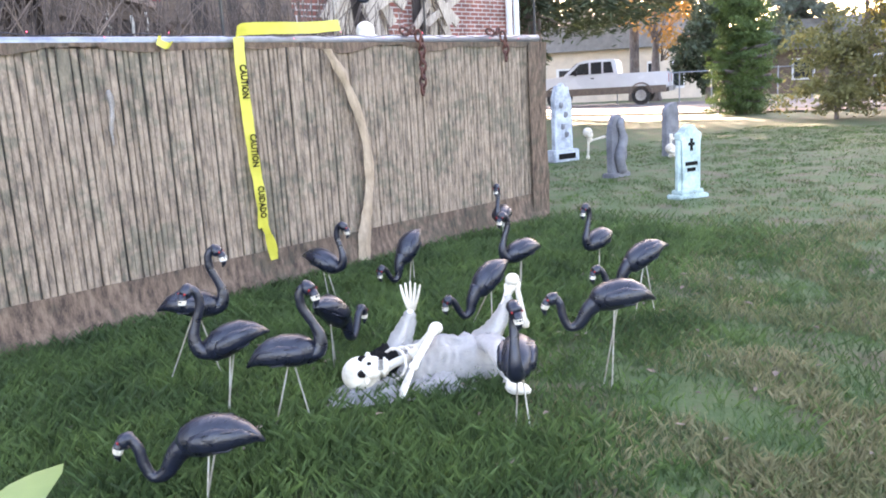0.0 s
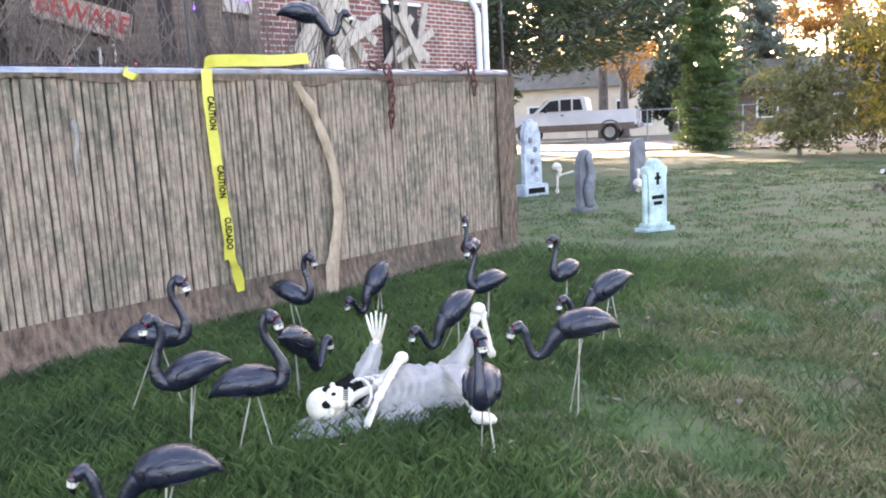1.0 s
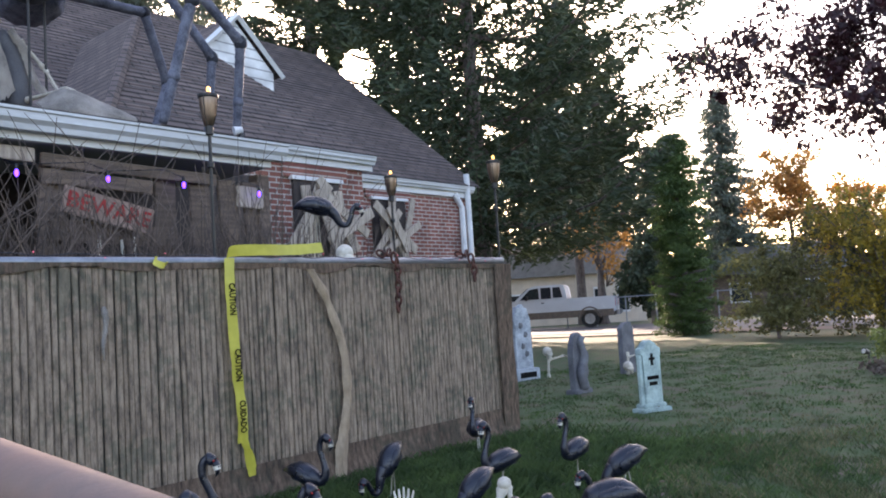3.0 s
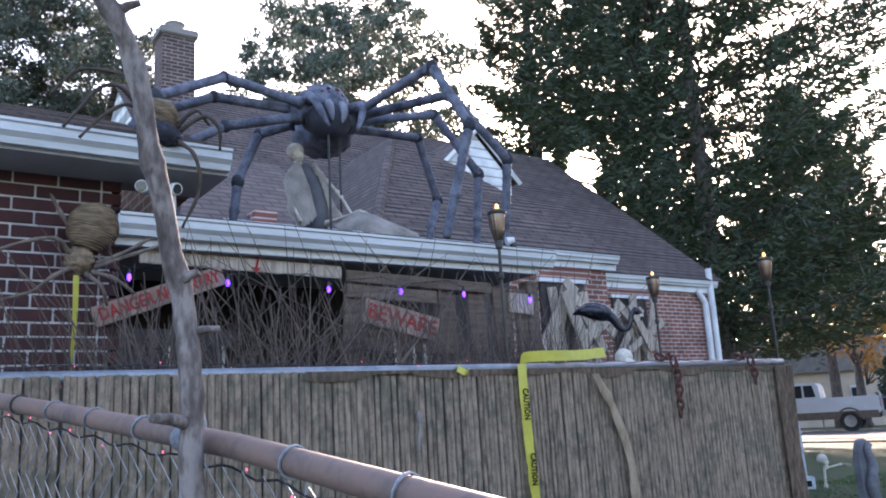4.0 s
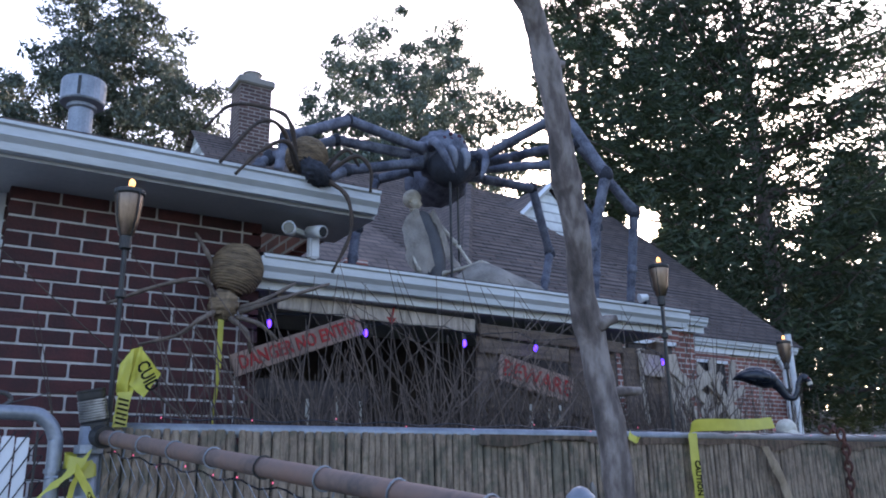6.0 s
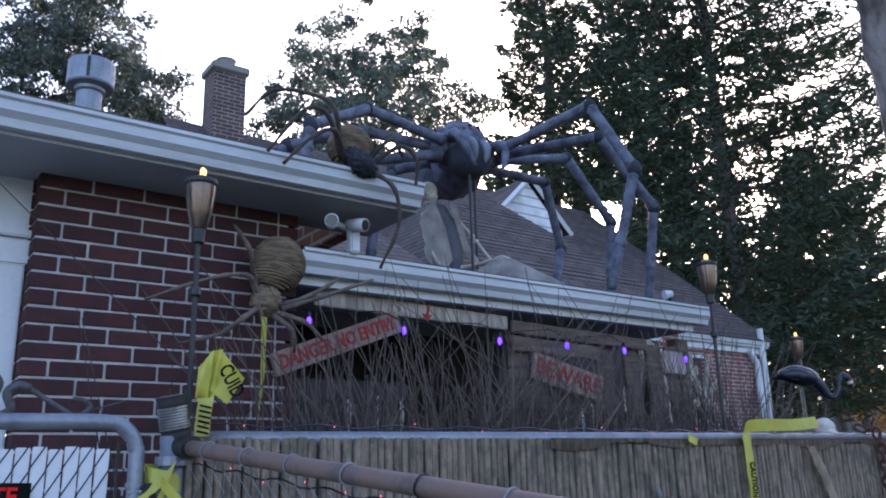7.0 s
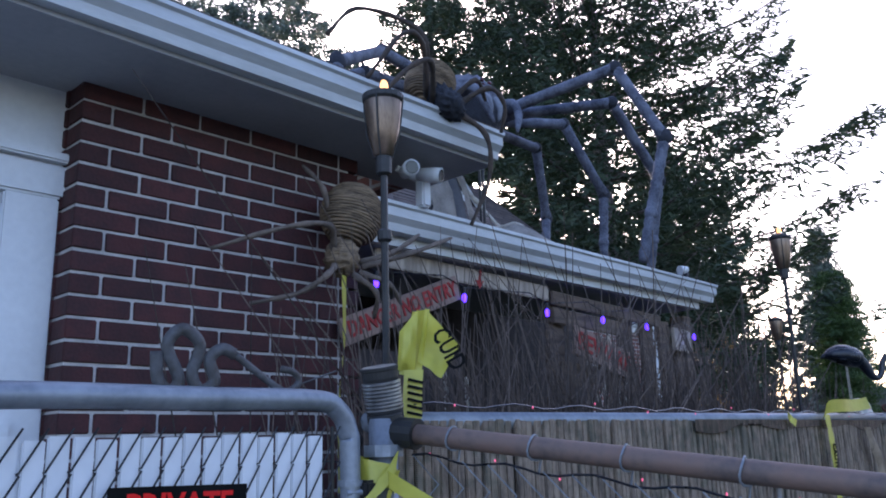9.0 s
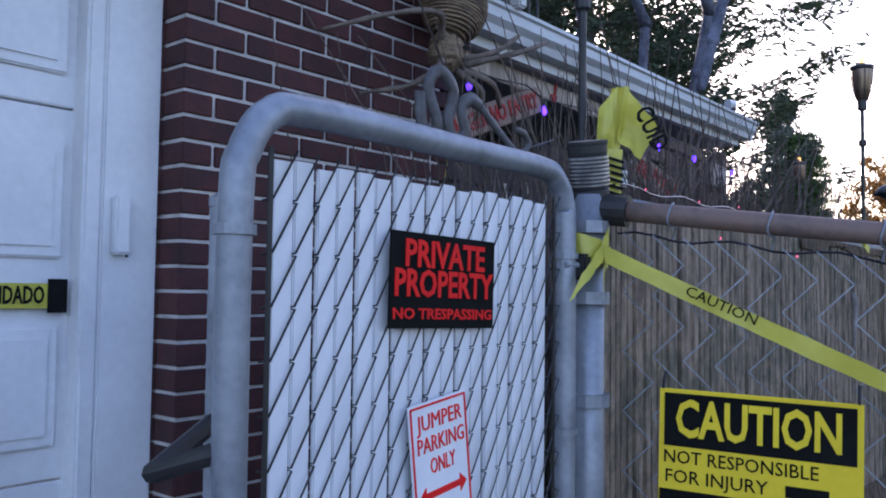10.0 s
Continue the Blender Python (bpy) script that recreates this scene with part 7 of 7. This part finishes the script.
broadleaf("autumn_bush", "large autumn bush with sparse yellow leaves", x, y, 2.8, [(0, 0, 1.7, 1.1, 1.3, 1.1), (0.4, -1.0, 1.5, 1.0, 0.9, 1.1), (0.2, 0.7, 2.3, 0.9, 0.8, 0.9), (0, -0.2, 0.6, 1.0, 1.6, 0.6)], 340, 26, 0.045, M["yellowleaf"], 41, 0.05, 0.26, 0.6)
broadleaf("autumn_bush", "olive-brown bush grown through the yellow one", x + 0.8, y + 0.3, 2.6, [(0, 0, 1.5, 1.2, 1.7, 1.2), (0, 0.8, 2.2, 0.9, 0.9, 0.7), (0, -1.2, 1.2, 0.8, 0.8, 0.9), (0, 0, 0.5, 1.0, 2.0, 0.5)], 330, 34, 0.045, M["oliveleaf"], 48, 0.05, 0.28, 0.6)
x, y = polar(16.9, 17.5)
broadleaf("autumn_bush", "olive-brown thinning bush at the lawn edge", x, y, 2.0, [(0, 0, 1.3, 0.8, 1.0, 0.9), (0, -0.6, 0.9, 0.6, 0.6, 0.6), (0, 0.1, 0.5, 0.8, 1.0, 0.5)], 190, 40, 0.045, M["oliveleaf"], 42, 0.04, 0.24, 0.6)
x, y = polar(16.0, 30)
broadleaf("autumn_tree", "orange autumn tree behind the bushes", x, y, 5.6, [(0, 0, 4.4, 1.3, 1.4, 1.8), (0.5, -1.8, 3.4, 1.3, 1.6, 1.4)], 150, 60, 0.085, M["orangeleaf"], 43, 0.12, 0.42, 0.5)
x, y = polar(-1.0, 46)
broadleaf("autumn_tree", "yellow autumn tree across the street", x, y, 6.0, [(0, 0, 4.0, 2.0, 2.4, 2.6)], 160, 60, 0.14, M["yellowleaf"], 44, 0.15, 0.6, 0.5)
x, y = polar(8.2, 30)
broadleaf("autumn_tree", "yellow-green tree beside the street", x, y, 4.5, [(0, 0, 3.0, 1.6, 1.5, 1.7)], 120, 55, 0.10, M["yellowleaf"], 45, 0.12, 0.45, 0.5)
x, y = polar(28.6, 44)
broadleaf("bare_tree", "brown half-bare tree behind the parked truck", x, y, 6.5, [(0, 0, 5.0, 2.2, 2.2, 1.7), (0.3, -0.8, 3.6, 1.6, 1.6, 1.2)], 80, 22, 0.12, M["orangeleaf"], 46, 0.24, 0.6, 0.5)
x, y = polar(25.2, 40)
broadleaf("green_tree", "dark green rounded tree beside the far house", x, y, 4.5, [(0, 0, 2.6, 1.6, 1.6, 2.2)], 80, 70, 0.13, M["conifer"], 47, 0.15, 0.6, 0.5)
# purple-leaf plum over the street corner
plum = broadleaf("plum_tree", "dark purple-leaved plum tree overhanging the lawn", 12.8, -3.4, 4.4, [(0, 0, 3.1, 1.5, 1.6, 1.2), (0, 1.7, 3.5, 1.5, 1.4, 1.05), (0, 3.2, 3.9, 1.3, 1.2, 0.8), (-0.6, 4.5, 4.3, 1.0, 0.9, 0.45), (0, 1.5, 4.7, 1.6, 3.0, 0.7), (0, -2.0, 3.2, 1.6, 1.5, 1.3)], 560, 62, 0.055, M["plumleaf"], 51, 0.13, 0.34, 0.5)

# tall woods added behind the far houses to shade the street from the sun
for az, dist, top in ((25.0, 88, 17), (28.0, 84, 20), (31.0, 90, 22), (34.0, 82, 21), (37.0, 88, 22)):
    x, y = polar(az, dist)
    conifer("tall far conifer added behind the houses to shade the street", x, y, top, 4.2, 1.0, 70, 60, 0.40, M["farwood"], 300 + int(az), 1.1, 0.2, 0.6)
# far hedge of woods closing the view
rng0 = random.Random(77)
cs, rs = [], []
for k in range(420):
    az = rng0.uniform(-35, 110)
    d = rng0.uniform(60, 75)
    fx, fy = polar(az, d)
    cs.append((fx, fy, rng0.uniform(-1.5, 2.2 if az < 35 else 3.5)))
    rs.append(rng0.uniform(1.5, 3.0))
woods = thing("far_woods", "hazy far woods along the horizon", "woods", kind="stuff")
leaf_mesh("far_crowns", cs, rs, 45, 0.5, M["farwood"], woods, 61)


# ---- far houses ----
def far_house(label, x, y, turn, w, d, h, roof_h, wallmat, windows):
    m = Matrix.Translation((x, y, ground_z(min(x, 60), min(y, 60)) - 0.1)) @ Matrix.Rotation(radians(turn), 4, "Z")
    hs = thing("neighbour_house", label, "house", "", "structure", at=m)
    part("wall", box((w, d, h), (0, 0, h / 2)), wallmat, hs)
    b = prism([(-w / 2 - 0.4, h), (w / 2 + 0.4, h), (w / 2 - 1.4, h + roof_h), (-w / 2 + 1.4, h + roof_h)], d + 0.8, Matrix())
    part("roof", b, M["greyroof"], hs)
    for px, ww, wh, wz in windows:
        win = part("window", box((ww, 0.08, wh), (px, -d / 2 - 0.03, wz), 0.01), M["white"], hs)
        part("pane", box((ww * 0.8, 0.04, wh * 0.84), (px, -d / 2 - 0.07, wz)), M["carglass"], win)
    return hs


x, y = polar(33.2, 54)
far_house("low beige stucco house with a grey roof across the street", x, y, 33.2 - 90, 13, 8, 3.1, 2.0, M["stucco"], [(-4.0, 0.9, 1.2, 1.5), (-1.0, 1.5, 1.3, 1.5), (3.8, 0.7, 1.6, 1.5), (5.2, 0.7, 1.6, 1.5)])
x, y = polar(17.5, 55)
far_house("far low wooden house with a grey roof", x, y, 17.5 - 90, 10, 7, 2.6, 1.6, M["wood"], [(-2.0, 1.2, 1.2, 1.5), (2.0, 1.2, 1.2, 1.5)])
x, y = polar(3.9, 40)
shed = thing("teal_trailer", "dark trailer with large teal windows across the street", "trailer", at=Matrix.Translation((x, y, -1.2)) @ Matrix.Rotation(radians(3 - 90), 4, "Z"))
part("body", box((2.8, 2.4, 3.4), (0, 0, 1.8), 0.05), M["blackplastic"], shed)
part("roof", box((3.0, 2.7, 0.22), (0, 0, 3.62), 0.03), M["white"], shed)
for px, pw in ((-0.78, 0.62), (0.36, 1.45)):
    part("window", box((pw, 0.06, 1.35), (px, -1.22, 2.70), 0.02), M["teal"], shed)
part("trim", box((2.8, 0.1, 0.12), (0, -1.24, 1.92)), M["white"], shed)


# ---- vehicles ----
def wheel(parent, x, y, r, w):
    wl = part("wheel", lathe([(r * 0.55, -w / 2), (r * 0.95, -w / 2), (r, -w / 4), (r, w / 4), (r * 0.95, w / 2), (r * 0.55, w / 2)], Matrix.Translation((x, y, r)) @ Matrix.Rotation(radians(90), 4, "X"), 24), M["tyre"], parent)
    part("rim", lathe([(r * 0.1, -w / 2 - 0.01), (r * 0.56, -w / 2 - 0.02), (r * 0.58, w / 2 + 0.02), (r * 0.1, w / 2 + 0.01)], Matrix.Translation((x, y, r)) @ Matrix.Rotation(radians(90), 4, "X"), 16), M["rim"], wl)


def shell(outline, width, inset, bevel, m=None):
    b = prism(outline, width, Matrix())
    bmesh.ops.bevel(b, geom=b.edges[:], offset=bevel, segments=2, affect="EDGES")
    return b


def pickup(x, y, z, turn):
    t = thing("pickup_truck", "white extended-cab pickup truck with brown lower panels parked on the street", "truck", at=Matrix.Translation((x, y, z)) @ Matrix.Rotation(radians(turn), 4, "Z"))
    part("body", shell([(-2.85, 0.62), (-2.85, 1.02), (-2.75, 1.22), (-1.5, 1.32), (2.8, 1.32), (2.85, 1.25), (2.85, 0.62)], 1.95, 0, 0.05), M["carwhite"], t, smooth=False)
    part("cab", shell([(-1.55, 1.3), (-0.85, 1.88), (-0.6, 1.95), (0.55, 1.95), (0.72, 1.88), (0.80, 1.3)], 1.72, 0, 0.05), M["carwhite"], t)
    part("lower_panel", shell([(-2.8, 0.48), (-2.8, 0.80), (2.8, 0.80), (2.8, 0.48)], 1.98, 0, 0.03), M["brownpanel"], t)
    for s in (-1, 1):
        part("window", prism([(-1.28, 1.36), (-0.80, 1.80), (-0.42, 1.84), (-0.42, 1.36)], 0.02, Matrix.Translation((0, s * 0.865, 0))), M["carglass"], t)
        part("window", prism([(-0.33, 1.36), (-0.33, 1.84), (0.12, 1.85), (0.12, 1.36)], 0.02, Matrix.Translation((0, s * 0.865, 0))), M["carglass"], t)
        part("window", prism([(0.2, 1.38), (0.2, 1.84), (0.52, 1.84), (0.62, 1.38)], 0.02, Matrix.Translation((0, s * 0.865, 0))), M["carglass"], t)
        part("mirror", box((0.10, 0.16, 0.22), (-0.95, s * 1.03, 1.42), 0.02), M["blackplastic"], t)
        part("tail_light", box((0.06, 0.12, 0.35), (2.84, s * 0.86, 1.05), 0.02), M["redpaint"], t)
        part("door_handle", box((0.14, 0.03, 0.05), (-0.25, s * 0.985, 1.18), 0.01), M["blackplastic"], t)
        for wx in (-1.85, 1.75):
            wheel(t, wx, s * 0.86, 0.39, 0.26)
            part("wheel_arch", tube([(wx + 0.47 * math.cos(a), s * 0.985, 0.42 + 0.47 * math.sin(a)) for a in np.linspace(0, math.pi, 12)], 0.035, 6), M["brownpanel"], t)
    part("bumper", box((0.14, 1.9, 0.2), (2.95, 0, 0.62), 0.03), M["rim"], t)
    part("bumper", box((0.14, 1.9, 0.2), (-2.95, 0, 0.62), 0.03), M["rim"], t)
    part("windscreen", prism([(-1.50, 1.34), (-0.90, 1.84), (-0.88, 1.84), (-1.46, 1.34)], 1.5, Matrix.Translation((-0.03, 0, 0.02))), M["carglass"], t)


def car(x, y, z, turn, paint, label, tall=0.0):
    t = thing("parked_car", label, "car", "parked cars", at=Matrix.Translation((x, y, z)) @ Matrix.Rotation(radians(turn), 4, "Z"))
    part("body", shell([(-2.2, 0.30), (-2.22, 0.62), (-2.0, 0.78 + tall * 0.5), (-1.1, 0.90 + tall * 0.5), (2.0, 0.92 + tall * 0.5), (2.2, 0.75), (2.2, 0.30)], 1.78, 0, 0.06), paint, t)
    part("cabin", shell([(-1.15, 0.88 + tall * 0.5), (-0.45, 1.38 + tall), (0.9, 1.40 + tall), (1.7, 0.90 + tall * 0.5)], 1.5, 0, 0.06), paint, t)
    for s in (-1, 1):
        part("window", prism([(-0.95, 0.95 + tall * 0.5), (-0.42, 1.31 + tall), (0.2, 1.33 + tall), (0.2, 0.95 + tall * 0.5)], 0.02, Matrix.Translation((0, s * 0.755, 0))), M["carglass"], t)
        part("window", prism([(0.28, 0.95 + tall * 0.5), (0.28, 1.33 + tall), (0.85, 1.33 + tall), (1.4, 0.97 + tall * 0.5)], 0.02, Matrix.Translation((0, s * 0.755, 0))), M["carglass"], t)
        part("headlight", box((0.10, 0.30, 0.14), (-2.16, s * 0.66, 0.66), 0.03), M["rim"], t)
        for wx in (-1.35, 1.35):
            wheel(t, wx, s * 0.8, 0.33, 0.2)
    part("windscreen", prism([(-1.12, 0.92 + tall * 0.5), (-0.47, 1.36 + tall), (-0.44, 1.36 + tall), (-1.06, 0.92 + tall * 0.5)], 1.3, Matrix.Translation((-0.03, 0, 0.02))), M["carglass"], t)


x, y = polar(32.0, 37.0)
pickup(x, y, ground_z(x, y) + 0.03, 32.0 - 90 - 8)
x, y = polar(-1.4, 29)
car(x, y, ground_z(x, y) + 0.02, 2.2 - 90 - 12, M["cargrey"], "dark grey sedan parked on the street")
x, y = polar(0.2, 37)
car(x, y, ground_z(x, y) + 0.02, 2.2 - 60, M["carwhite"], "white van parked behind the grey sedan", 0.45)


# ---- fence at the lawn's street side ----
side_fence = thing("street_fence", "low chain-link fence with vines along the street side of the lawn", "fence", kind="structure")
SF0, SF1 = Vector((3.9, -3.73, 0)), Vector((9.9, -1.70, 0))
part("top_rail", tube([SF0 + Vector((0, 0, 0.63)), SF1 + Vector((0, 0, 0.78))], 0.013, 8), M["rust"], side_fence)
part("bottom_rail", tube([SF0 + Vector((0, 0, 0.09)), SF1 + Vector((0, 0, 0.05))], 0.02, 8), M["galv"], side_fence)
for k in range(4):
    p = SF0.lerp(SF1, (k + 0.3) / 3.4)
    part("post", tube([(p.x, p.y, 0), (p.x, p.y, 0.66 + 0.05 * k)], 0.011, 8), M["galv"], side_fence)
tagged(chainlink("wire_mesh", (SF0.x, SF0.y), (SF1.x, SF1.y), 0.08, 0.62, 0.77, 0.06, 0.0012, M["galv"], side_fence), "woven galvanized wire", kind="stuff")
far_fence = thing("far_fence", "chain-link fence behind the parked truck", "fence", kind="structure")
for k in range(7):
    fx, fy = polar(19 + k * 2.0, 37)
    part("post", tube([(fx, fy, -0.6), (fx, fy, 1.0)], 0.03, 6), M["galv"], far_fence)
part("top_rail", tube([Vector((*polar(18 + k, 37), 0.95)) for k in range(16)], 0.025, 6), M["galv"], far_fence)
rv = random.Random(5)


def border(name, label, count, seed, lo, hi, spread, tall, size, material):
    """Loose clumps along the street fence, on the lawn side of it."""
    rb2 = random.Random(seed)
    cs, rs = [], []
    for _ in range(count):
        p = SF0.lerp(SF1, rb2.uniform(lo, hi)) + Vector((-0.32, 0.95, 0)) * rb2.uniform(0.0, spread)
        cs.append((p.x, p.y, ground_z(p.x, p.y) + 0.02 + abs(rb2.gauss(0, tall))))
        rs.append(rb2.uniform(0.05, 0.13))
    bed = thing(name, label, "plants", kind="stuff")
    leaf_mesh("leaves", cs, rs, 26, size, material, bed, seed)


border("border_plants", "sparse green border plants along the street fence", 46, 71, 0.1, 1.0, 0.30, 0.11, 0.026, M["greenleaf"])
border("climbing_vine", "yellow-green vine climbing the street fence", 26, 74, 0.25, 0.72, 0.08, 0.34, 0.024, M["yellowgreen"])
border("dead_leaves", "brown dead leaves in the border bed", 120, 75, 0.0, 1.0, 0.75, 0.03, 0.028, M["wood"])
stems("border_stems", "bare brown stems along the street fence", 150, 72, 6.4, 8.6, -2.85, -2.05, 0.03, 0.15, 0.5, M["twig"], 0.004, 0.5)
broadleaf("small_bush", "small yellow-green bush at the lawn corner", 10.45, -1.35, 0.5, [(0, 0, 0.26, 0.36, 0.36, 0.24)], 70, 60, 0.026, M["yellowgreen"], 73, 0.02, 0.13, 0.6)


def strap_plant(name, label, x, y, count, length, wide, material, seed, up=0.6):
    """A tuft of arching strap leaves."""
    r2 = random.Random(seed)
    t = thing(name, label, "plant")
    z = ground_z(x, y)
    for _ in range(count):
        a, l = r2.uniform(0, math.tau), length * r2.uniform(0.6, 1.2)
        d, side = Vector((math.cos(a), math.sin(a), 0)), Vector((-math.sin(a), math.cos(a), 0))
        k = up * r2.uniform(0.6, 1.3)
        verts = []
        for i in range(7):
            u = i / 6
            c = Vector((x, y, z)) + d * l * u * (1.1 - 0.3 * k) + Vector((0, 0, l * (k * u - 0.75 * k * u * u)))
            w = wide * (1 - u) ** 0.6 * (0.5 + u)
            verts += [tuple(c - side * w), tuple(c + side * w + Vector((0, 0, 0.3 * w)))]
        raw("leaf", verts, [(2 * i, 2 * i + 1, 2 * i + 3, 2 * i + 2) for i in range(6)], material, t, "", True)


strap_plant("strap_plant", "tuft of pale green strap leaves at the border", 4.85, -3.0, 26, 0.42, 0.010, M["yellowgreen"], 81)
strap_plant("strap_plant", "tall yellowing corn-like plant by the fence", 7.1, -2.70, 12, 0.75, 0.022, M["yellowgreen"], 82, 1.5)
strap_plant("strap_plant", "tall yellowing corn-like plant by the fence", 8.4, -2.28, 10, 0.70, 0.018, M["yellowgreen"], 83, 1.5)
berries = thing("red_berries", "red berries and leaves strung along the fence rail", "plant", kind="stuff")
rows = [SF0.lerp(SF1, rv.uniform(0.62, 0.98)) for _ in range(26)]
leaf_mesh("berry_leaves", [(p.x, p.y, 0.63 + 0.15 * (p.x - SF0.x) / 6.0 + rv.uniform(-0.03, 0.04)) for p in rows], [0.05] * len(rows), 8, 0.016, M["redberry"], berries, 84)
for fx, fy in ((5.706, -2.584), (8.123, -1.795), (10.948, -0.809)):
    lamp = thing("garden_spotlight", "small black garden spotlight with a white lens on the lawn", "spotlight", "garden spotlights")
    z = ground_z(fx, fy)
    part("shell", tube([(fx, fy, z + 0.08), (fx - 0.08, fy + 0.03, z + 0.10)], [0.026, 0.038], 12), M["blackplastic"], lamp)
    part("lens", tube([(fx - 0.082, fy + 0.031, z + 0.101), (fx - 0.087, fy + 0.033, z + 0.103)], [0.030, 0.028], 12), M["ivory"], lamp)
    part("spike", tube([(fx, fy, z - 0.02), (fx, fy, z + 0.08)], 0.008, 6), M["blackplastic"], lamp)


def leaf_blade(name, root, tip, wide, material, parent):
    a, b = Vector(root), Vector(tip)
    side = (b - a).cross(Vector((0, 0, 1))).normalized()
    verts, n = [], 9
    for i in range(n):
        t = i / (n - 1)
        c = a.lerp(b, t) + Vector((0, 0, 0.15 * (b - a).length * math.sin(math.pi * t)))
        w = wide * math.sin(math.pi * min(1, 0.06 + t * 0.94)) ** 0.7
        verts += [tuple(c - side * w), tuple(c - Vector((0, 0, 0.12 * w))), tuple(c + side * w)]
    faces = [(3 * i + j, 3 * i + j + 1, 3 * i + j + 4, 3 * i + j + 3) for i in range(n - 1) for j in (0, 1)]
    raw(name, verts, faces, material, parent, "", True)


vine = thing("vine_sprig", "fresh light green leaf on a thin stem by the rusty rail", "plant")
part("stem", tube(curve([(0.42, -3.0, 0.05), (0.44, -3.0, 0.5), (0.47, -2.98, 0.755), (0.50, -2.97, 0.778)], 5), 0.0025, 5), M["bigleaf"], vine)
leaf_blade("leaf", (0.50, -2.97, 0.778), (0.573, -2.912, 0.811), 0.013, M["bigleaf"], vine)


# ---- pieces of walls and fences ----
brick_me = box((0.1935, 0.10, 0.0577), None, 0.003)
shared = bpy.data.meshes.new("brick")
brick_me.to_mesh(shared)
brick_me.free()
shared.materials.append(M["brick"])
half_bm = box((0.0915, 0.10, 0.0577), None, 0.003)
half = bpy.data.meshes.new("half_brick")
half_bm.to_mesh(half)
half_bm.free()
half.materials.append(M["brick"])
rb = random.Random(8)
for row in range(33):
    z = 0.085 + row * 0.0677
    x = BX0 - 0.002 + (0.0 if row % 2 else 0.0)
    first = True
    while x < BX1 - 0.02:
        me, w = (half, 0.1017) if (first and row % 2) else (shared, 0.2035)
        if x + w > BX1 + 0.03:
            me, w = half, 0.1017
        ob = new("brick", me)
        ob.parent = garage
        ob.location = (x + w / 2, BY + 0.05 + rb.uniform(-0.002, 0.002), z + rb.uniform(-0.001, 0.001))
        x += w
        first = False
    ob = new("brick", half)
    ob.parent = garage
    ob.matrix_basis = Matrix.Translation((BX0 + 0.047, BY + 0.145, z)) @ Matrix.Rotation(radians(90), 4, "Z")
reed_bm = box((0.026, 0.012, 1.0), None, 0.003)
reed_me = bpy.data.meshes.new("reed")
reed_bm.to_mesh(reed_me)
reed_bm.free()
reed_me.materials.append(M["reed"])
x = FX0
while x < FX1:
    wide = rb.uniform(0.75, 1.2) * (1.0 if x < 3.1 else 1.12)
    ob = new("reed", reed_me)
    ob.parent = reed_fence
    ob.matrix_basis = Matrix.Translation((x + 0.013, 0.012 + rb.uniform(-0.004, 0.004), 0.66)) @ Matrix.Rotation(radians(rb.uniform(-0.4, 0.4)), 4, "Y") @ Matrix.Diagonal((wide, 1, 1.09, 1))
    x += 0.026 * wide + (rb.uniform(0.0012, 0.0045) if x < 3.1 else rb.uniform(0.0003, 0.002))
